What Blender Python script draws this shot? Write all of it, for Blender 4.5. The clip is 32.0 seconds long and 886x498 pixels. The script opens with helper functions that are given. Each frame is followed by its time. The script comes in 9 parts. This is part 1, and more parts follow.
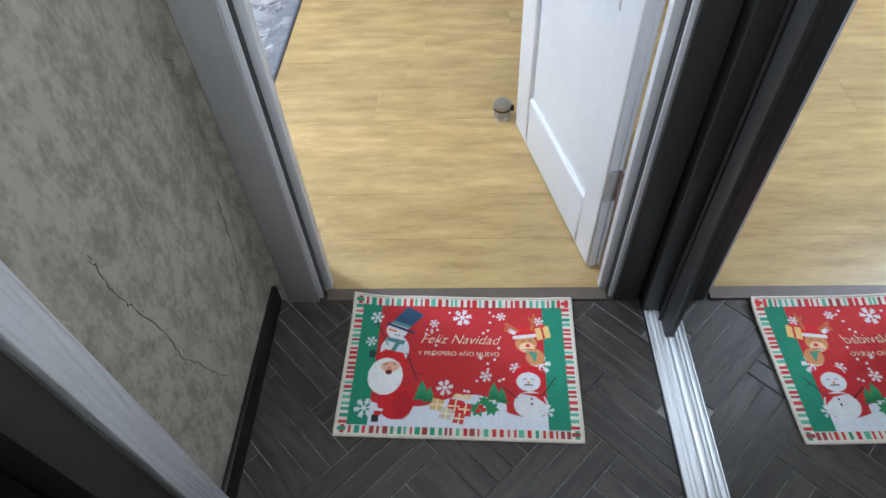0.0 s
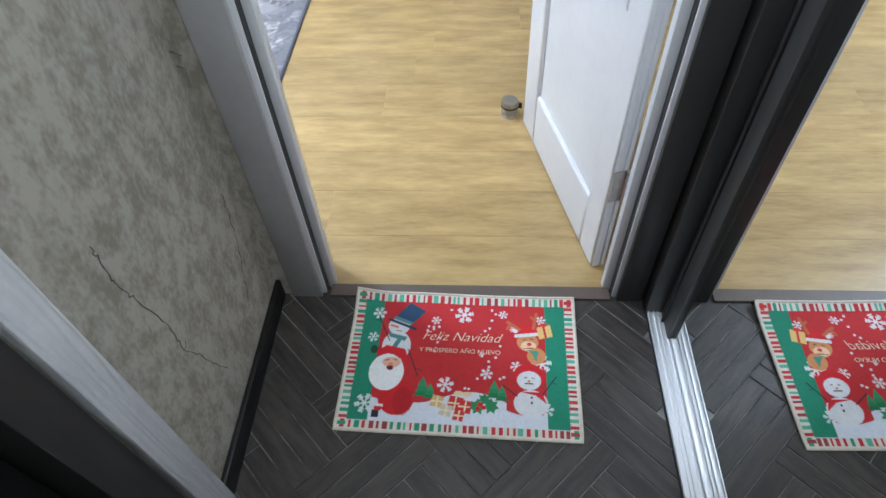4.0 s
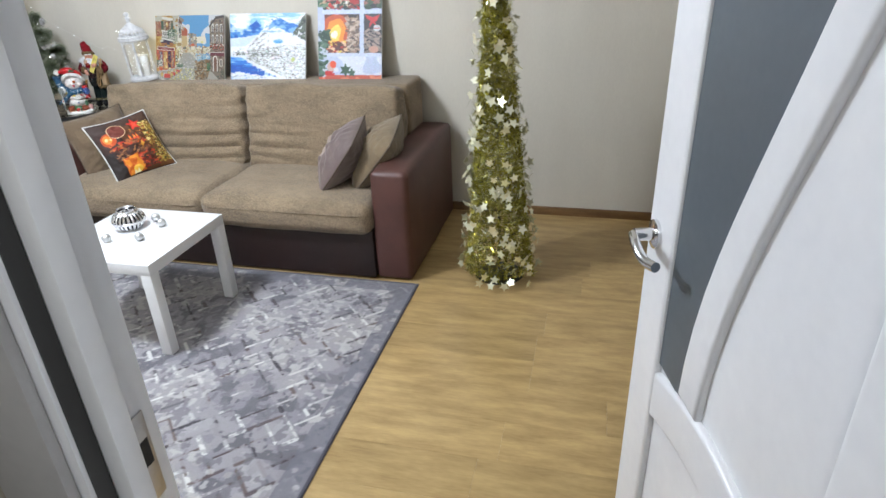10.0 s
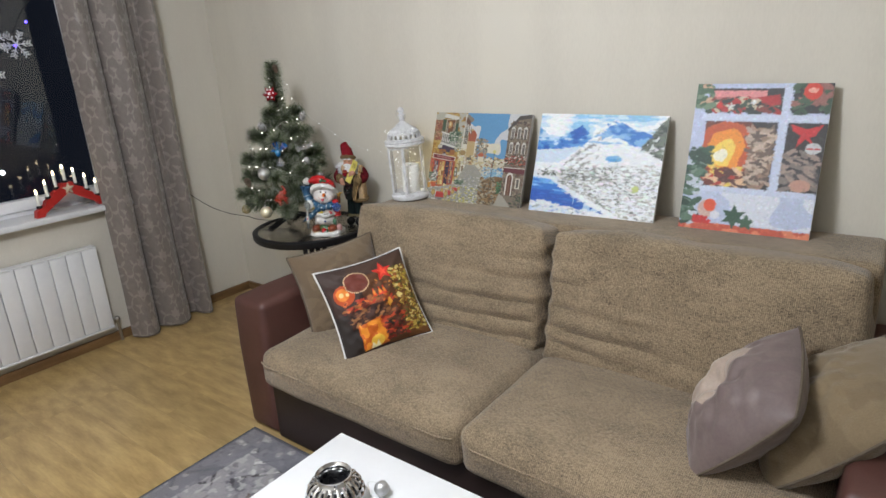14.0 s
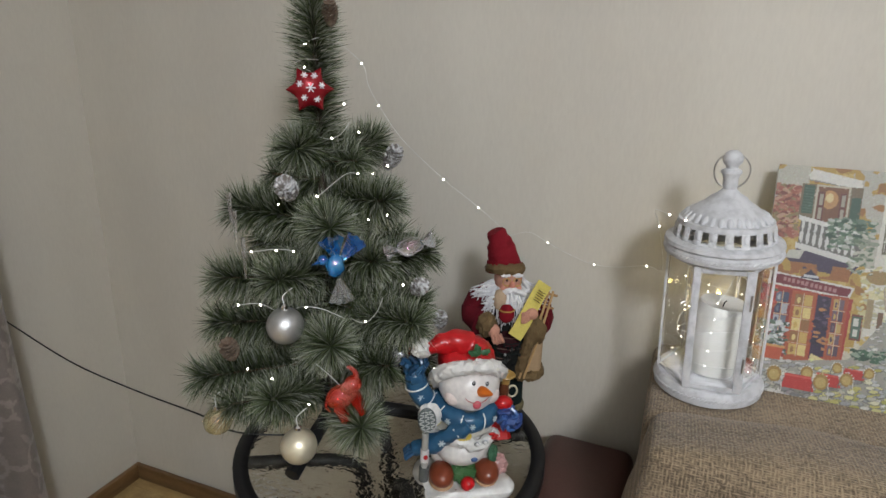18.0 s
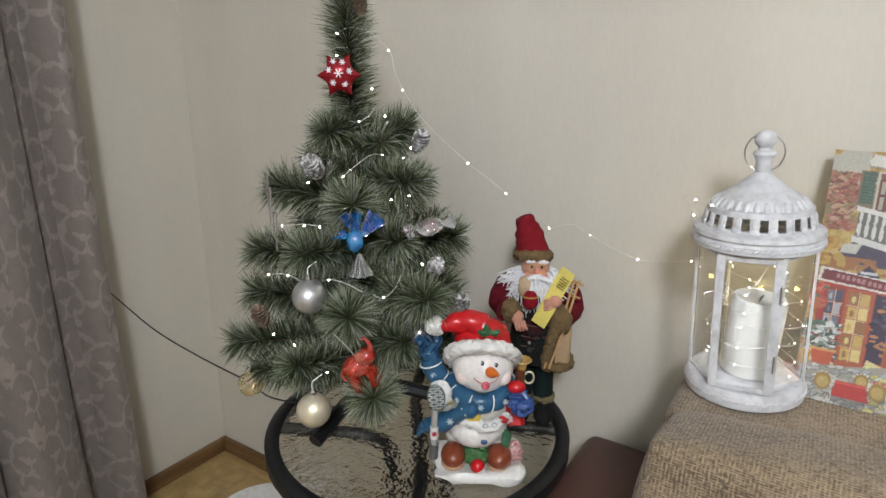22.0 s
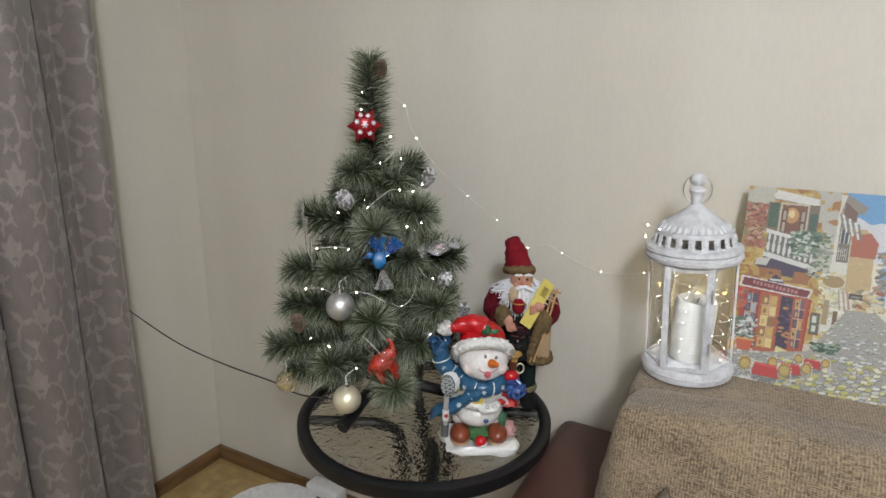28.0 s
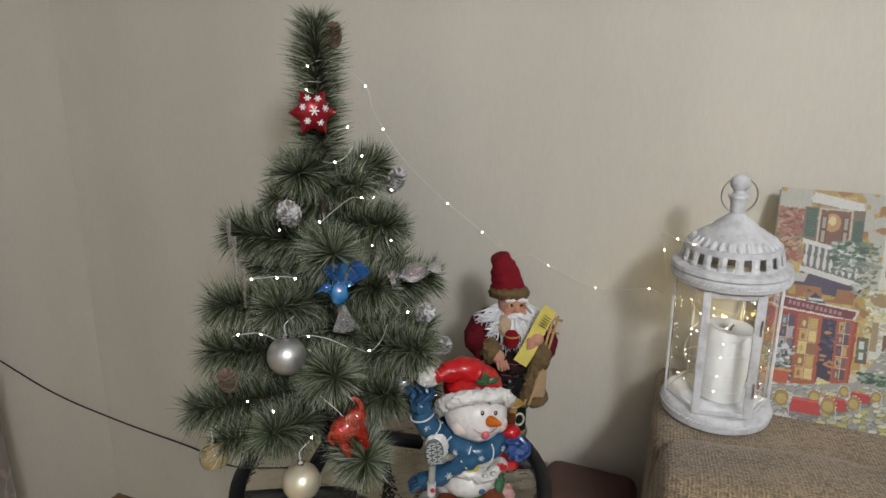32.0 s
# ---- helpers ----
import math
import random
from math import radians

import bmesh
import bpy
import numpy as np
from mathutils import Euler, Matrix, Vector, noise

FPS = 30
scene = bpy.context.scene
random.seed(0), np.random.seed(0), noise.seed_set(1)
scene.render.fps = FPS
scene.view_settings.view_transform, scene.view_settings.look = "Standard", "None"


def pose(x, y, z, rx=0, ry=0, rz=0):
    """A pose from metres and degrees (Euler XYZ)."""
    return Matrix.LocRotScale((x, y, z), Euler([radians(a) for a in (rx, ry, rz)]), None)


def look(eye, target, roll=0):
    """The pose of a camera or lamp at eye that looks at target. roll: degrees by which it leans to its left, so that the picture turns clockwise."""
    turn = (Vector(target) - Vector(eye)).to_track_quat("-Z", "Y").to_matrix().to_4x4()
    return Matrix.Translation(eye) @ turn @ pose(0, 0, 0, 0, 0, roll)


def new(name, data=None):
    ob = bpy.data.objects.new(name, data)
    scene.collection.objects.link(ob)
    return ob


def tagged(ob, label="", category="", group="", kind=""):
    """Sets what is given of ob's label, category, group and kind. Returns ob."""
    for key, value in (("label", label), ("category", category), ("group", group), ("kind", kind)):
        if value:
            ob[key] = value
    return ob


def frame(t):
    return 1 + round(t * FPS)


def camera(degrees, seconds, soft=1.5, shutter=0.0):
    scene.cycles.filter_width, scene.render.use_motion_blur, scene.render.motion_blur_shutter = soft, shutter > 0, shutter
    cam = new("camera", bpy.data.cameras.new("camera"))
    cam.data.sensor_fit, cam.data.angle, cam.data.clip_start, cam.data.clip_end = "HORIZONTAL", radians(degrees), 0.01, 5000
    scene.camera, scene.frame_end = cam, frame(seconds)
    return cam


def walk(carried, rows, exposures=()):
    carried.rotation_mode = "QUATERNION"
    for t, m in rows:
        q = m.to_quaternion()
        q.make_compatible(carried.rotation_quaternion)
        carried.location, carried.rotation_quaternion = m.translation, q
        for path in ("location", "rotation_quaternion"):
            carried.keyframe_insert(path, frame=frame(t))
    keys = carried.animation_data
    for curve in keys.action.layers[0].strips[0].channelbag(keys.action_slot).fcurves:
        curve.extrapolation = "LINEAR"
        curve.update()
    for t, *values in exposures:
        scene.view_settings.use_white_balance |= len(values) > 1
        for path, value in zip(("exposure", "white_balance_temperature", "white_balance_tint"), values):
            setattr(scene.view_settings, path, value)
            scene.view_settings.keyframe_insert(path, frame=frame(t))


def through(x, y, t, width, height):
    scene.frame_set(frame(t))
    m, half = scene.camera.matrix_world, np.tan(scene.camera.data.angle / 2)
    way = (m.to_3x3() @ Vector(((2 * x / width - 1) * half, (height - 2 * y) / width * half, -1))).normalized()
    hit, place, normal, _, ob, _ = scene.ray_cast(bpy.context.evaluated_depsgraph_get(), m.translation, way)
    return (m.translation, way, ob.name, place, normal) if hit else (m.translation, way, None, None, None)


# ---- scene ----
cam = camera(72.3, 32.0)
PATH = [
    (0, (0.031, -0.029, 1.4), (-0.06, 1.249, -0.136), -3.7),
    (0.5, (0.045, -0.033, 1.4), (-0.057, 1.242, -0.138), -3.9),
    (1, (0.048, -0.026, 1.399), (-0.083, 1.241, -0.144), -4.7),
    (1.5, (0.059, -0.01, 1.395), (-0.08, 1.246, -0.154), -5.0),
    (2, (0.072, -0.004, 1.394), (-0.084, 1.24, -0.164), -5.5),
    (2.5, (0.067, 0.005, 1.398), (-0.097, 1.244, -0.164), -5.7),
    (4.5, (0.043, -0.032, 1.403), (-0.065, 1.239, -0.138), -3.1),
    (5, (0.049, -0.024, 1.402), (-0.056, 1.241, -0.143), -3.1),
    (5.5, (0.058, -0.015, 1.4), (-0.057, 1.245, -0.149), -3.4),
    (6, (0.067, -0.004, 1.399), (-0.074, 1.246, -0.156), -4.3),
    (6.5, (0.087, 0.023, 1.401), (-0.096, 1.271, -0.152), -5.5),
    (7, (0.107, 0.057, 1.398), (-0.112, 1.309, -0.147), -6.4),
    (7.5, (0.09, 0.077, 1.39), (-0.134, 1.335, -0.149), -6.1),
    (8, (0.03, 0.126, 1.388), (-0.006, 1.383, -0.168), 0.7),
    (8.5, (-0.014, 0.179, 1.385), (0.084, 1.426, -0.176), 4.5),
    (9, (-0.004, 0.300, 1.400), (0.091, 1.674, -0.045), 3.6),
    (9.5, (0.100, 0.448, 1.525), (-0.216, 2.08, 0.42), -3.4),
    (9.7, (0.110, 0.520, 1.560), (-0.295, 2.2, 0.58), -3.3),
    (10, (0.078, 0.618, 1.567), (-0.370, 2.354, 0.680), -2.2),
    (10.5, (0.053, 0.831, 1.544), (-0.459, 2.601, 0.767), -2.6),
    (11, (-0.034, 0.964, 1.597), (-0.619, 2.75, 0.914), -1.8),
    (11.5, (-0.059, 1.152, 1.588), (-0.842, 2.91, 1.044), -2.5),
    (12, (-0.111, 1.278, 1.563), (-0.938, 3.003, 0.976), -2.2),
    (12.5, (-0.264, 1.466, 1.569), (-0.986, 3.23, 0.963), -0.4),
    (13, (-0.478, 1.643, 1.551), (-1.201, 3.398, 0.922), -0.4),
    (13.5, (-0.721, 1.857, 1.549), (-1.728, 3.468, 0.922), -2.8),
    (14, (-0.983, 1.968, 1.523), (-2.137, 3.476, 0.895), -3.0),
    (14.5, (-1.315, 2.106, 1.545), (-2.478, 3.607, 0.915), -2.5),
    (15, (-1.641, 2.207, 1.501), (-2.69, 3.79, 0.871), -0.8),
    (15.5, (-2.008, 2.323, 1.483), (-3.02, 3.912, 0.811), -0.6),
    (17.5, (-2.834, 2.915, 1.426), (-3.593, 4.673, 0.847), 1.1),
    (18, (-2.883, 3.037, 1.412), (-3.576, 4.811, 0.801), 1.5),
    (18.5, (-2.811, 3.11, 1.347), (-3.652, 4.804, 0.698), 0.4),
    (19, (-2.743, 3.098, 1.351), (-3.774, 4.684, 0.702), -1.1),
    (19.5, (-2.704, 3.064, 1.361), (-3.782, 4.633, 0.749), -1.0),
    (20, (-2.69, 3.05, 1.367), (-3.778, 4.624, 0.785), -0.6),
    (20.5, (-2.69, 3.062, 1.363), (-3.774, 4.643, 0.794), -0.3),
    (21, (-2.691, 3.07, 1.36), (-3.766, 4.659, 0.794), -0.1),
    (21.5, (-2.701, 3.077, 1.36), (-3.763, 4.675, 0.798), 0.0),
    (22, (-2.711, 3.085, 1.359), (-3.765, 4.69, 0.8), 0.2),
    (22.5, (-2.729, 3.089, 1.36), (-3.77, 4.702, 0.8), 0.2),
    (23, (-2.734, 3.088, 1.363), (-3.774, 4.704, 0.807), 0.3),
    (23.5, (-2.729, 3.093, 1.366), (-3.776, 4.706, 0.814), 0.1),
    (24, (-2.738, 3.103, 1.368), (-3.801, 4.707, 0.822), 0.0),
    (24.5, (-2.747, 3.117, 1.368), (-3.825, 4.711, 0.823), -0.1),
    (25, (-2.743, 3.109, 1.37), (-3.831, 4.698, 0.829), -0.2),
    (25.5, (-2.727, 3.092, 1.368), (-3.826, 4.675, 0.833), -0.2),
    (27.5, (-2.675, 2.81, 1.43), (-3.612, 4.501, 0.919), 0.7),
    (28, (-2.684, 2.824, 1.424), (-3.605, 4.527, 0.924), 0.8),
    (28.5, (-2.699, 2.928, 1.409), (-3.689, 4.591, 0.903), 0.1),
    (29, (-2.701, 3.041, 1.383), (-3.782, 4.642, 0.864), -0.6),
    (29.5, (-2.687, 3.049, 1.387), (-3.812, 4.615, 0.858), -1.0),
    (30, (-2.683, 3.047, 1.387), (-3.808, 4.609, 0.845), -1.0),
    (30.5, (-2.678, 3.075, 1.402), (-3.611, 4.754, 0.849), 1.1),
    (31, (-2.736, 3.066, 1.423), (-3.437, 4.859, 0.882), 3.1),
    (31.5, (-2.825, 3.041, 1.422), (-3.411, 4.877, 0.888), 3.0),
    (32, (-2.935, 3.045, 1.42), (-3.567, 4.858, 0.86), 1.8),
]
walk(cam, [(t, look(eye, target, roll)) for t, eye, target, roll in PATH], exposures=[(0, 0.98, 5330, 6), (6.5, 0.98, 5330, 6), (8.0, 1.14, 5330, 6), (8.7, 1.02, 5330, 6), (9.2, 0.75, 5480, 6), (10.0, 0.50, 5850, 8), (11.0, 0.20, 6250, 6), (12.0, 0.08, 6350, 10), (13.5, 0.06, 6200, 9), (15.5, -0.08, 6250, 10), (17.6, -0.2, 6250, 10), (18.3, -0.1, 6250, 10), (19.0, 0.16, 6250, 10), (25.5, 0.17, 6250, 10), (27.5, 0.1, 6250, 10), (28.5, 0.1, 6250, 10), (30.0, 0.17, 6250, 10), (31.0, -0.02, 6350, 10), (32, -0.16, 6400, 10)])

# ---- world and lamps ----
world = bpy.data.worlds.new("night")
world.use_nodes = True
world.node_tree.nodes["Background"].inputs[0].default_value = (0.02, 0.025, 0.04, 1)
world.node_tree.nodes["Background"].inputs[1].default_value = 0.3
scene.world = world


def lamp(name, kind, m, power, colour, size, size_y=0):
    data = bpy.data.lights.new(name, kind)
    data.energy, data.color = power, colour
    if kind == "AREA":
        data.shape, data.size = "DISK", size
        if size_y:
            data.shape, data.size_y = "RECTANGLE", size_y
    else:
        data.shadow_soft_size = size
    ob = new(name, data)
    ob.matrix_world = m
    return ob


lamp("room_ceiling_lamp", "POINT", pose(-2.05, 2.12, 2.28), 114, (0.97, 1.0, 1.04), 0.17)
lamp("lantern_string_light", "POINT", pose(-2.790, 4.162, 1.015), 0.13, (1.0, 0.74, 0.20), 0.004)
lamp("hall_ceiling_lamp", "AREA", pose(0.12, 0.05, 2.47), 12, (1.0, 0.96, 0.88), 0.3)

# ---- materials ----


def srgb(r, g, b):
    f = lambda c: c / 12.92 if c <= 0.04045 else ((c + 0.055) / 1.055) ** 2.4
    return tuple(f(c / 255) for c in (r, g, b))


def links_of(m):
    m.use_nodes = True
    return m.node_tree.nodes, m.node_tree.links


def mat(name, c1, c2=None, scale=6.0, rough=0.5, metal=0.0, bump=0.0, bscale=60.0, stretch=(1, 1, 1), spread=0.0, sheen=0.0, coat=0.0, rough2=None, lo=0.35, hi=0.65, spec=0.5):
    """Two-scale procedural surface: broad tone noise and fine relief. spread: tone change from piece to piece."""
    m = bpy.data.materials.new(name)
    n, l = links_of(m)
    p = n["Principled BSDF"]
    co, mp = n.new("ShaderNodeTexCoord"), n.new("ShaderNodeMapping")
    mp.inputs["Scale"].default_value = stretch
    info = n.new("ShaderNodeObjectInfo")
    off = n.new("ShaderNodeVectorMath")
    off.operation = "MULTIPLY_ADD"
    l.new(info.outputs["Random"], off.inputs[0])
    off.inputs[1].default_value = (37, 53, 19)
    l.new(co.outputs["Object"], off.inputs[2])
    l.new(off.outputs[0], mp.inputs[0])
    a, b = n.new("ShaderNodeTexNoise"), n.new("ShaderNodeTexNoise")
    a.inputs["Scale"].default_value, a.inputs["Detail"].default_value = scale, 5
    b.inputs["Scale"].default_value, b.inputs["Detail"].default_value = bscale, 4
    for t in (a, b):
        l.new(mp.outputs[0], t.inputs["Vector"])
    c2 = c2 or tuple(c * 0.86 for c in c1)
    add = n.new("ShaderNodeMath")
    add.operation = "MULTIPLY_ADD"
    l.new(b.outputs[0], add.inputs[0])
    add.inputs[1].default_value = 0.35
    sub = n.new("ShaderNodeMath")
    sub.operation = "SUBTRACT"
    l.new(a.outputs[0], sub.inputs[0])
    sub.inputs[1].default_value = 0.175
    l.new(sub.outputs[0], add.inputs[2])
    r = n.new("ShaderNodeValToRGB")
    r.color_ramp.elements[0].color, r.color_ramp.elements[1].color = (*c1, 1), (*c2, 1)
    r.color_ramp.elements[0].position, r.color_ramp.elements[1].position = lo, hi
    l.new(add.outputs[0], r.inputs[0])
    out = r.outputs[0]
    if spread:
        h = n.new("ShaderNodeHueSaturation")
        v = n.new("ShaderNodeMapRange")
        v.inputs[3].default_value, v.inputs[4].default_value = 1 - spread, 1 + spread
        l.new(info.outputs["Random"], v.inputs[0])
        l.new(v.outputs[0], h.inputs["Value"])
        l.new(out, h.inputs["Color"])
        out = h.outputs[0]
    l.new(out, p.inputs["Base Color"])
    p.inputs["Metallic"].default_value = metal
    rr = n.new("ShaderNodeMapRange")
    rr.inputs[3].default_value, rr.inputs[4].default_value = rough, min(1, rough * 1.2 if rough2 is None else rough2)
    l.new(b.outputs[0], rr.inputs[0])
    l.new(rr.outputs[0], p.inputs["Roughness"])
    p.inputs["Sheen Weight"].default_value, p.inputs["Coat Weight"].default_value = sheen, coat
    p.inputs["Specular IOR Level"].default_value = spec
    if bump:
        u = n.new("ShaderNodeBump")
        u.inputs["Strength"].default_value, u.inputs["Distance"].default_value = min(1, bump), 0.003
        l.new(add.outputs[0], u.inputs["Height"])
        l.new(u.outputs[0], p.inputs["Normal"])
    return m


def glow(name, colour, strength):
    m = bpy.data.materials.new(name)
    n, l = links_of(m)
    p = n["Principled BSDF"]
    p.inputs["Base Color"].default_value = (*colour, 1)
    p.inputs["Emission Color"].default_value, p.inputs["Emission Strength"].default_value = (*colour, 1), strength
    return m


def glass(name, colour=(1, 1, 1), rough=0.0, bump=0.0, bscale=40, ior=1.45):
    m = bpy.data.materials.new(name)
    n, l = links_of(m)
    p = n["Principled BSDF"]
    p.inputs["Base Color"].default_value = (*colour, 1)
    p.inputs["Transmission Weight"].default_value, p.inputs["Roughness"].default_value, p.inputs["IOR"].default_value = 1, rough, ior
    if bump:
        co, a, u = n.new("ShaderNodeTexCoord"), n.new("ShaderNodeTexNoise"), n.new("ShaderNodeBump")
        a.inputs["Scale"].default_value = bscale
        l.new(co.outputs["Object"], a.inputs["Vector"])
        l.new(a.outputs[0], u.inputs["Height"])
        u.inputs["Strength"].default_value, u.inputs["Distance"].default_value = bump, 0.004
        l.new(u.outputs[0], p.inputs["Normal"])
    return m


def printed(name, rough=0.6, bump=0.3, bscale=300.0, sheen=0.0, gloss=0.0, metal=0.0, spec=0.5):
    """Reads the colours that are laid on the mesh as its print or weave."""
    m = bpy.data.materials.new(name)
    n, l = links_of(m)
    p = n["Principled BSDF"]
    at, co, a, u = n.new("ShaderNodeAttribute"), n.new("ShaderNodeTexCoord"), n.new("ShaderNodeTexNoise"), n.new("ShaderNodeBump")
    at.attribute_name = "print"
    a.inputs["Scale"].default_value, a.inputs["Detail"].default_value = bscale, 3
    l.new(co.outputs["Object"], a.inputs["Vector"])
    mix = n.new("ShaderNodeMix")
    mix.data_type, mix.blend_type = "RGBA", "MULTIPLY"
    mix.inputs[0].default_value = 0.35
    l.new(at.outputs["Color"], mix.inputs[6])
    l.new(a.outputs[0], mix.inputs[7])
    br = n.new("ShaderNodeMix")
    br.data_type, br.blend_type = "RGBA", "ADD"
    l.new(mix.outputs[2], p.inputs["Base Color"])
    l.new(a.outputs[0], u.inputs["Height"])
    u.inputs["Strength"].default_value, u.inputs["Distance"].default_value = bump, 0.002
    l.new(u.outputs[0], p.inputs["Normal"])
    p.inputs["Sheen Weight"].default_value = sheen
    p.inputs["Metallic"].default_value, p.inputs["Specular IOR Level"].default_value = metal, spec
    rr = n.new("ShaderNodeMapRange")
    rr.inputs[3].default_value, rr.inputs[4].default_value = rough, rough - gloss
    l.new(at.outputs["Alpha"], rr.inputs[0])
    l.new(rr.outputs[0], p.inputs["Roughness"])
    return m


# ---- mesh helpers ----
UP = Vector((0, 0, 1))


def box(sx, sy, sz, at=(0, 0, 0), bevel=0.0, seg=2, m=None):
    """A box with its centre at the point given, edges rounded by bevel."""
    bm = bmesh.new()
    bmesh.ops.create_cube(bm, size=1, matrix=Matrix.Diagonal((sx, sy, sz, 1)))
    if bevel:
        bmesh.ops.bevel(bm, geom=bm.edges[:], offset=bevel, segments=seg, affect="EDGES", profile=0.5)
    bmesh.ops.transform(bm, matrix=Matrix.Translation(at) @ (m or Matrix()), verts=bm.verts[:])
    return bm


def slab(x0, x1, y0, y1, z0, z1, bevel=0.0, seg=2):
    return box(x1 - x0, y1 - y0, z1 - z0, ((x0 + x1) / 2, (y0 + y1) / 2, (z0 + z1) / 2), bevel, seg)


def join(*bms):
    out = bms[0]
    for b in bms[1:]:
        me = bpy.data.meshes.new("tmp")
        b.to_mesh(me)
        out.from_mesh(me)
        bpy.data.meshes.remove(me)
        b.free()
    return out


def moved(bm, m):
    bmesh.ops.transform(bm, matrix=m, verts=bm.verts[:])
    return bm


def lathe(profile, seg=32, at=(0, 0, 0)):
    """A body of revolution about z from (radius, height) pairs."""
    bm = bmesh.new()
    rings = []
    for r, z in profile:
        if r < 1e-5:
            rings.append([bm.verts.new((at[0], at[1], at[2] + z))])
        else:
            rings.append([bm.verts.new((at[0] + r * math.cos(2 * math.pi * i / seg), at[1] + r * math.sin(2 * math.pi * i / seg), at[2] + z)) for i in range(seg)])
    for a, b in zip(rings, rings[1:]):
        for i in range(seg):
            j = (i + 1) % seg
            if len(a) == 1 and len(b) > 1:
                bm.faces.new((a[0], b[j], b[i]))
            elif len(b) == 1 and len(a) > 1:
                bm.faces.new((a[i], a[j], b[0]))
            elif len(a) > 1:
                bm.faces.new((a[i], a[j], b[j], b[i]))
    bmesh.ops.recalc_face_normals(bm, faces=bm.faces[:])
    return bm


def tube(points, r, seg=8, closed=False, taper=None):
    """A round bar along points; taper gives a radius factor for each point."""
    bm = bmesh.new()
    pts = [Vector(p) for p in points]
    rings, k = [], len(pts)
    prev = None
    for i, p in enumerate(pts):
        d = (pts[(i + 1) % k] - pts[i - 1]) if closed else (pts[min(i + 1, k - 1)] - pts[max(i - 1, 0)])
        d = d.normalized() if d.length > 1e-9 else UP
        if prev is None:
            side = d.cross(UP if abs(d.z) < 0.9 else Vector((1, 0, 0))).normalized()
        else:
            side = (prev - d * prev.dot(d)).normalized()
        prev = side
        up = d.cross(side)
        q = r * (taper[i] if taper else 1)
        rings.append([bm.verts.new(p + q * (side * math.cos(2 * math.pi * j / seg) + up * math.sin(2 * math.pi * j / seg))) for j in range(seg)])
    for i in range(k if closed else k - 1):
        a, b = rings[i], rings[(i + 1) % k]
        for j in range(seg):
            bm.faces.new((a[j], a[(j + 1) % seg], b[(j + 1) % seg], b[j]))
    if not closed:
        bm.faces.new(rings[0][::-1])
        bm.faces.new(rings[-1])
    bmesh.ops.recalc_face_normals(bm, faces=bm.faces[:])
    return bm


def ball(r, at=(0, 0, 0), seg=20, scale=(1, 1, 1)):
    bm = bmesh.new()
    bmesh.ops.create_uvsphere(bm, u_segments=seg, v_segments=max(6, seg * 2 // 3), radius=r)
    bmesh.ops.transform(bm, matrix=Matrix.Translation(at) @ Matrix.Diagonal((*scale, 1)), verts=bm.verts[:])
    return bm


def lumpy(bm, amount, size, seed=0):
    """Pushes the skin in and out by smooth noise."""
    bm.normal_update()
    for v in bm.verts:
        v.co += v.normal * amount * noise.noise(v.co / size + Vector((seed * 7.3, seed * 3.1, seed)))
    return bm


def prism(outline, depth, at=(0, 0, 0), bevel=0.0):
    """A flat outline in x and z, given depth along y (front face at y = 0)."""
    bm = bmesh.new()
    f = bm.faces.new([bm.verts.new((x + at[0], at[1], z + at[2])) for x, z in outline])
    r = bmesh.ops.extrude_face_region(bm, geom=[f])
    bmesh.ops.translate(bm, verts=[v for v in r["geom"] if isinstance(v, bmesh.types.BMVert)], vec=(0, depth, 0))
    bmesh.ops.recalc_face_normals(bm, faces=bm.faces[:])
    if bevel:
        bmesh.ops.bevel(bm, geom=bm.edges[:], offset=bevel, segments=2, affect="EDGES", profile=0.5)
    return bm


def curve_points(pts, n=12):
    """A smooth line through the points given."""
    pts = [Vector(p) for p in pts]
    out = []
    for i in range(len(pts) - 1):
        a, b, c, d = pts[max(i - 1, 0)], pts[i], pts[i + 1], pts[min(i + 2, len(pts) - 1)]
        for k in range(n):
            t = k / n
            out.append(0.5 * (2 * b + (c - a) * t + (2 * a - 5 * b + 4 * c - d) * t * t + (3 * b - a - 3 * c + d) * t ** 3))
    return out + [pts[-1]]


def mesh_ob(name, bm, material, smooth=True):
    me = bpy.data.meshes.new(name)
    bm.to_mesh(me)
    bm.free()
    me.materials.append(material)
    if smooth:
        me.polygons.foreach_set("use_smooth", [True] * len(me.polygons))
        me.set_sharp_from_angle(angle=radians(40))
    return new(name, me)


def thing(name, label, category, m=None, group="", kind=""):
    ob = new(name)
    ob.matrix_world = m or Matrix()
    ob.empty_display_size = 0.05
    return tagged(ob, label, category, group, kind)


def part(name, bm, material, parent, label="", smooth=True):
    ob = mesh_ob(name, bm, material, smooth)
    ob.parent = parent
    if label:
        ob["label"] = label
    return ob


def solo(name, bm, material, label, category="", kind="", m=None, group="", smooth=True):
    ob = mesh_ob(name, bm, material, smooth)
    if m:
        ob.matrix_world = m
    return tagged(ob, label, category, group, kind)


def share(name, me, parent, m):
    """One more piece on a mesh that others use too."""
    ob = new(name, me)
    ob.parent = parent
    ob.matrix_basis = m
    return ob


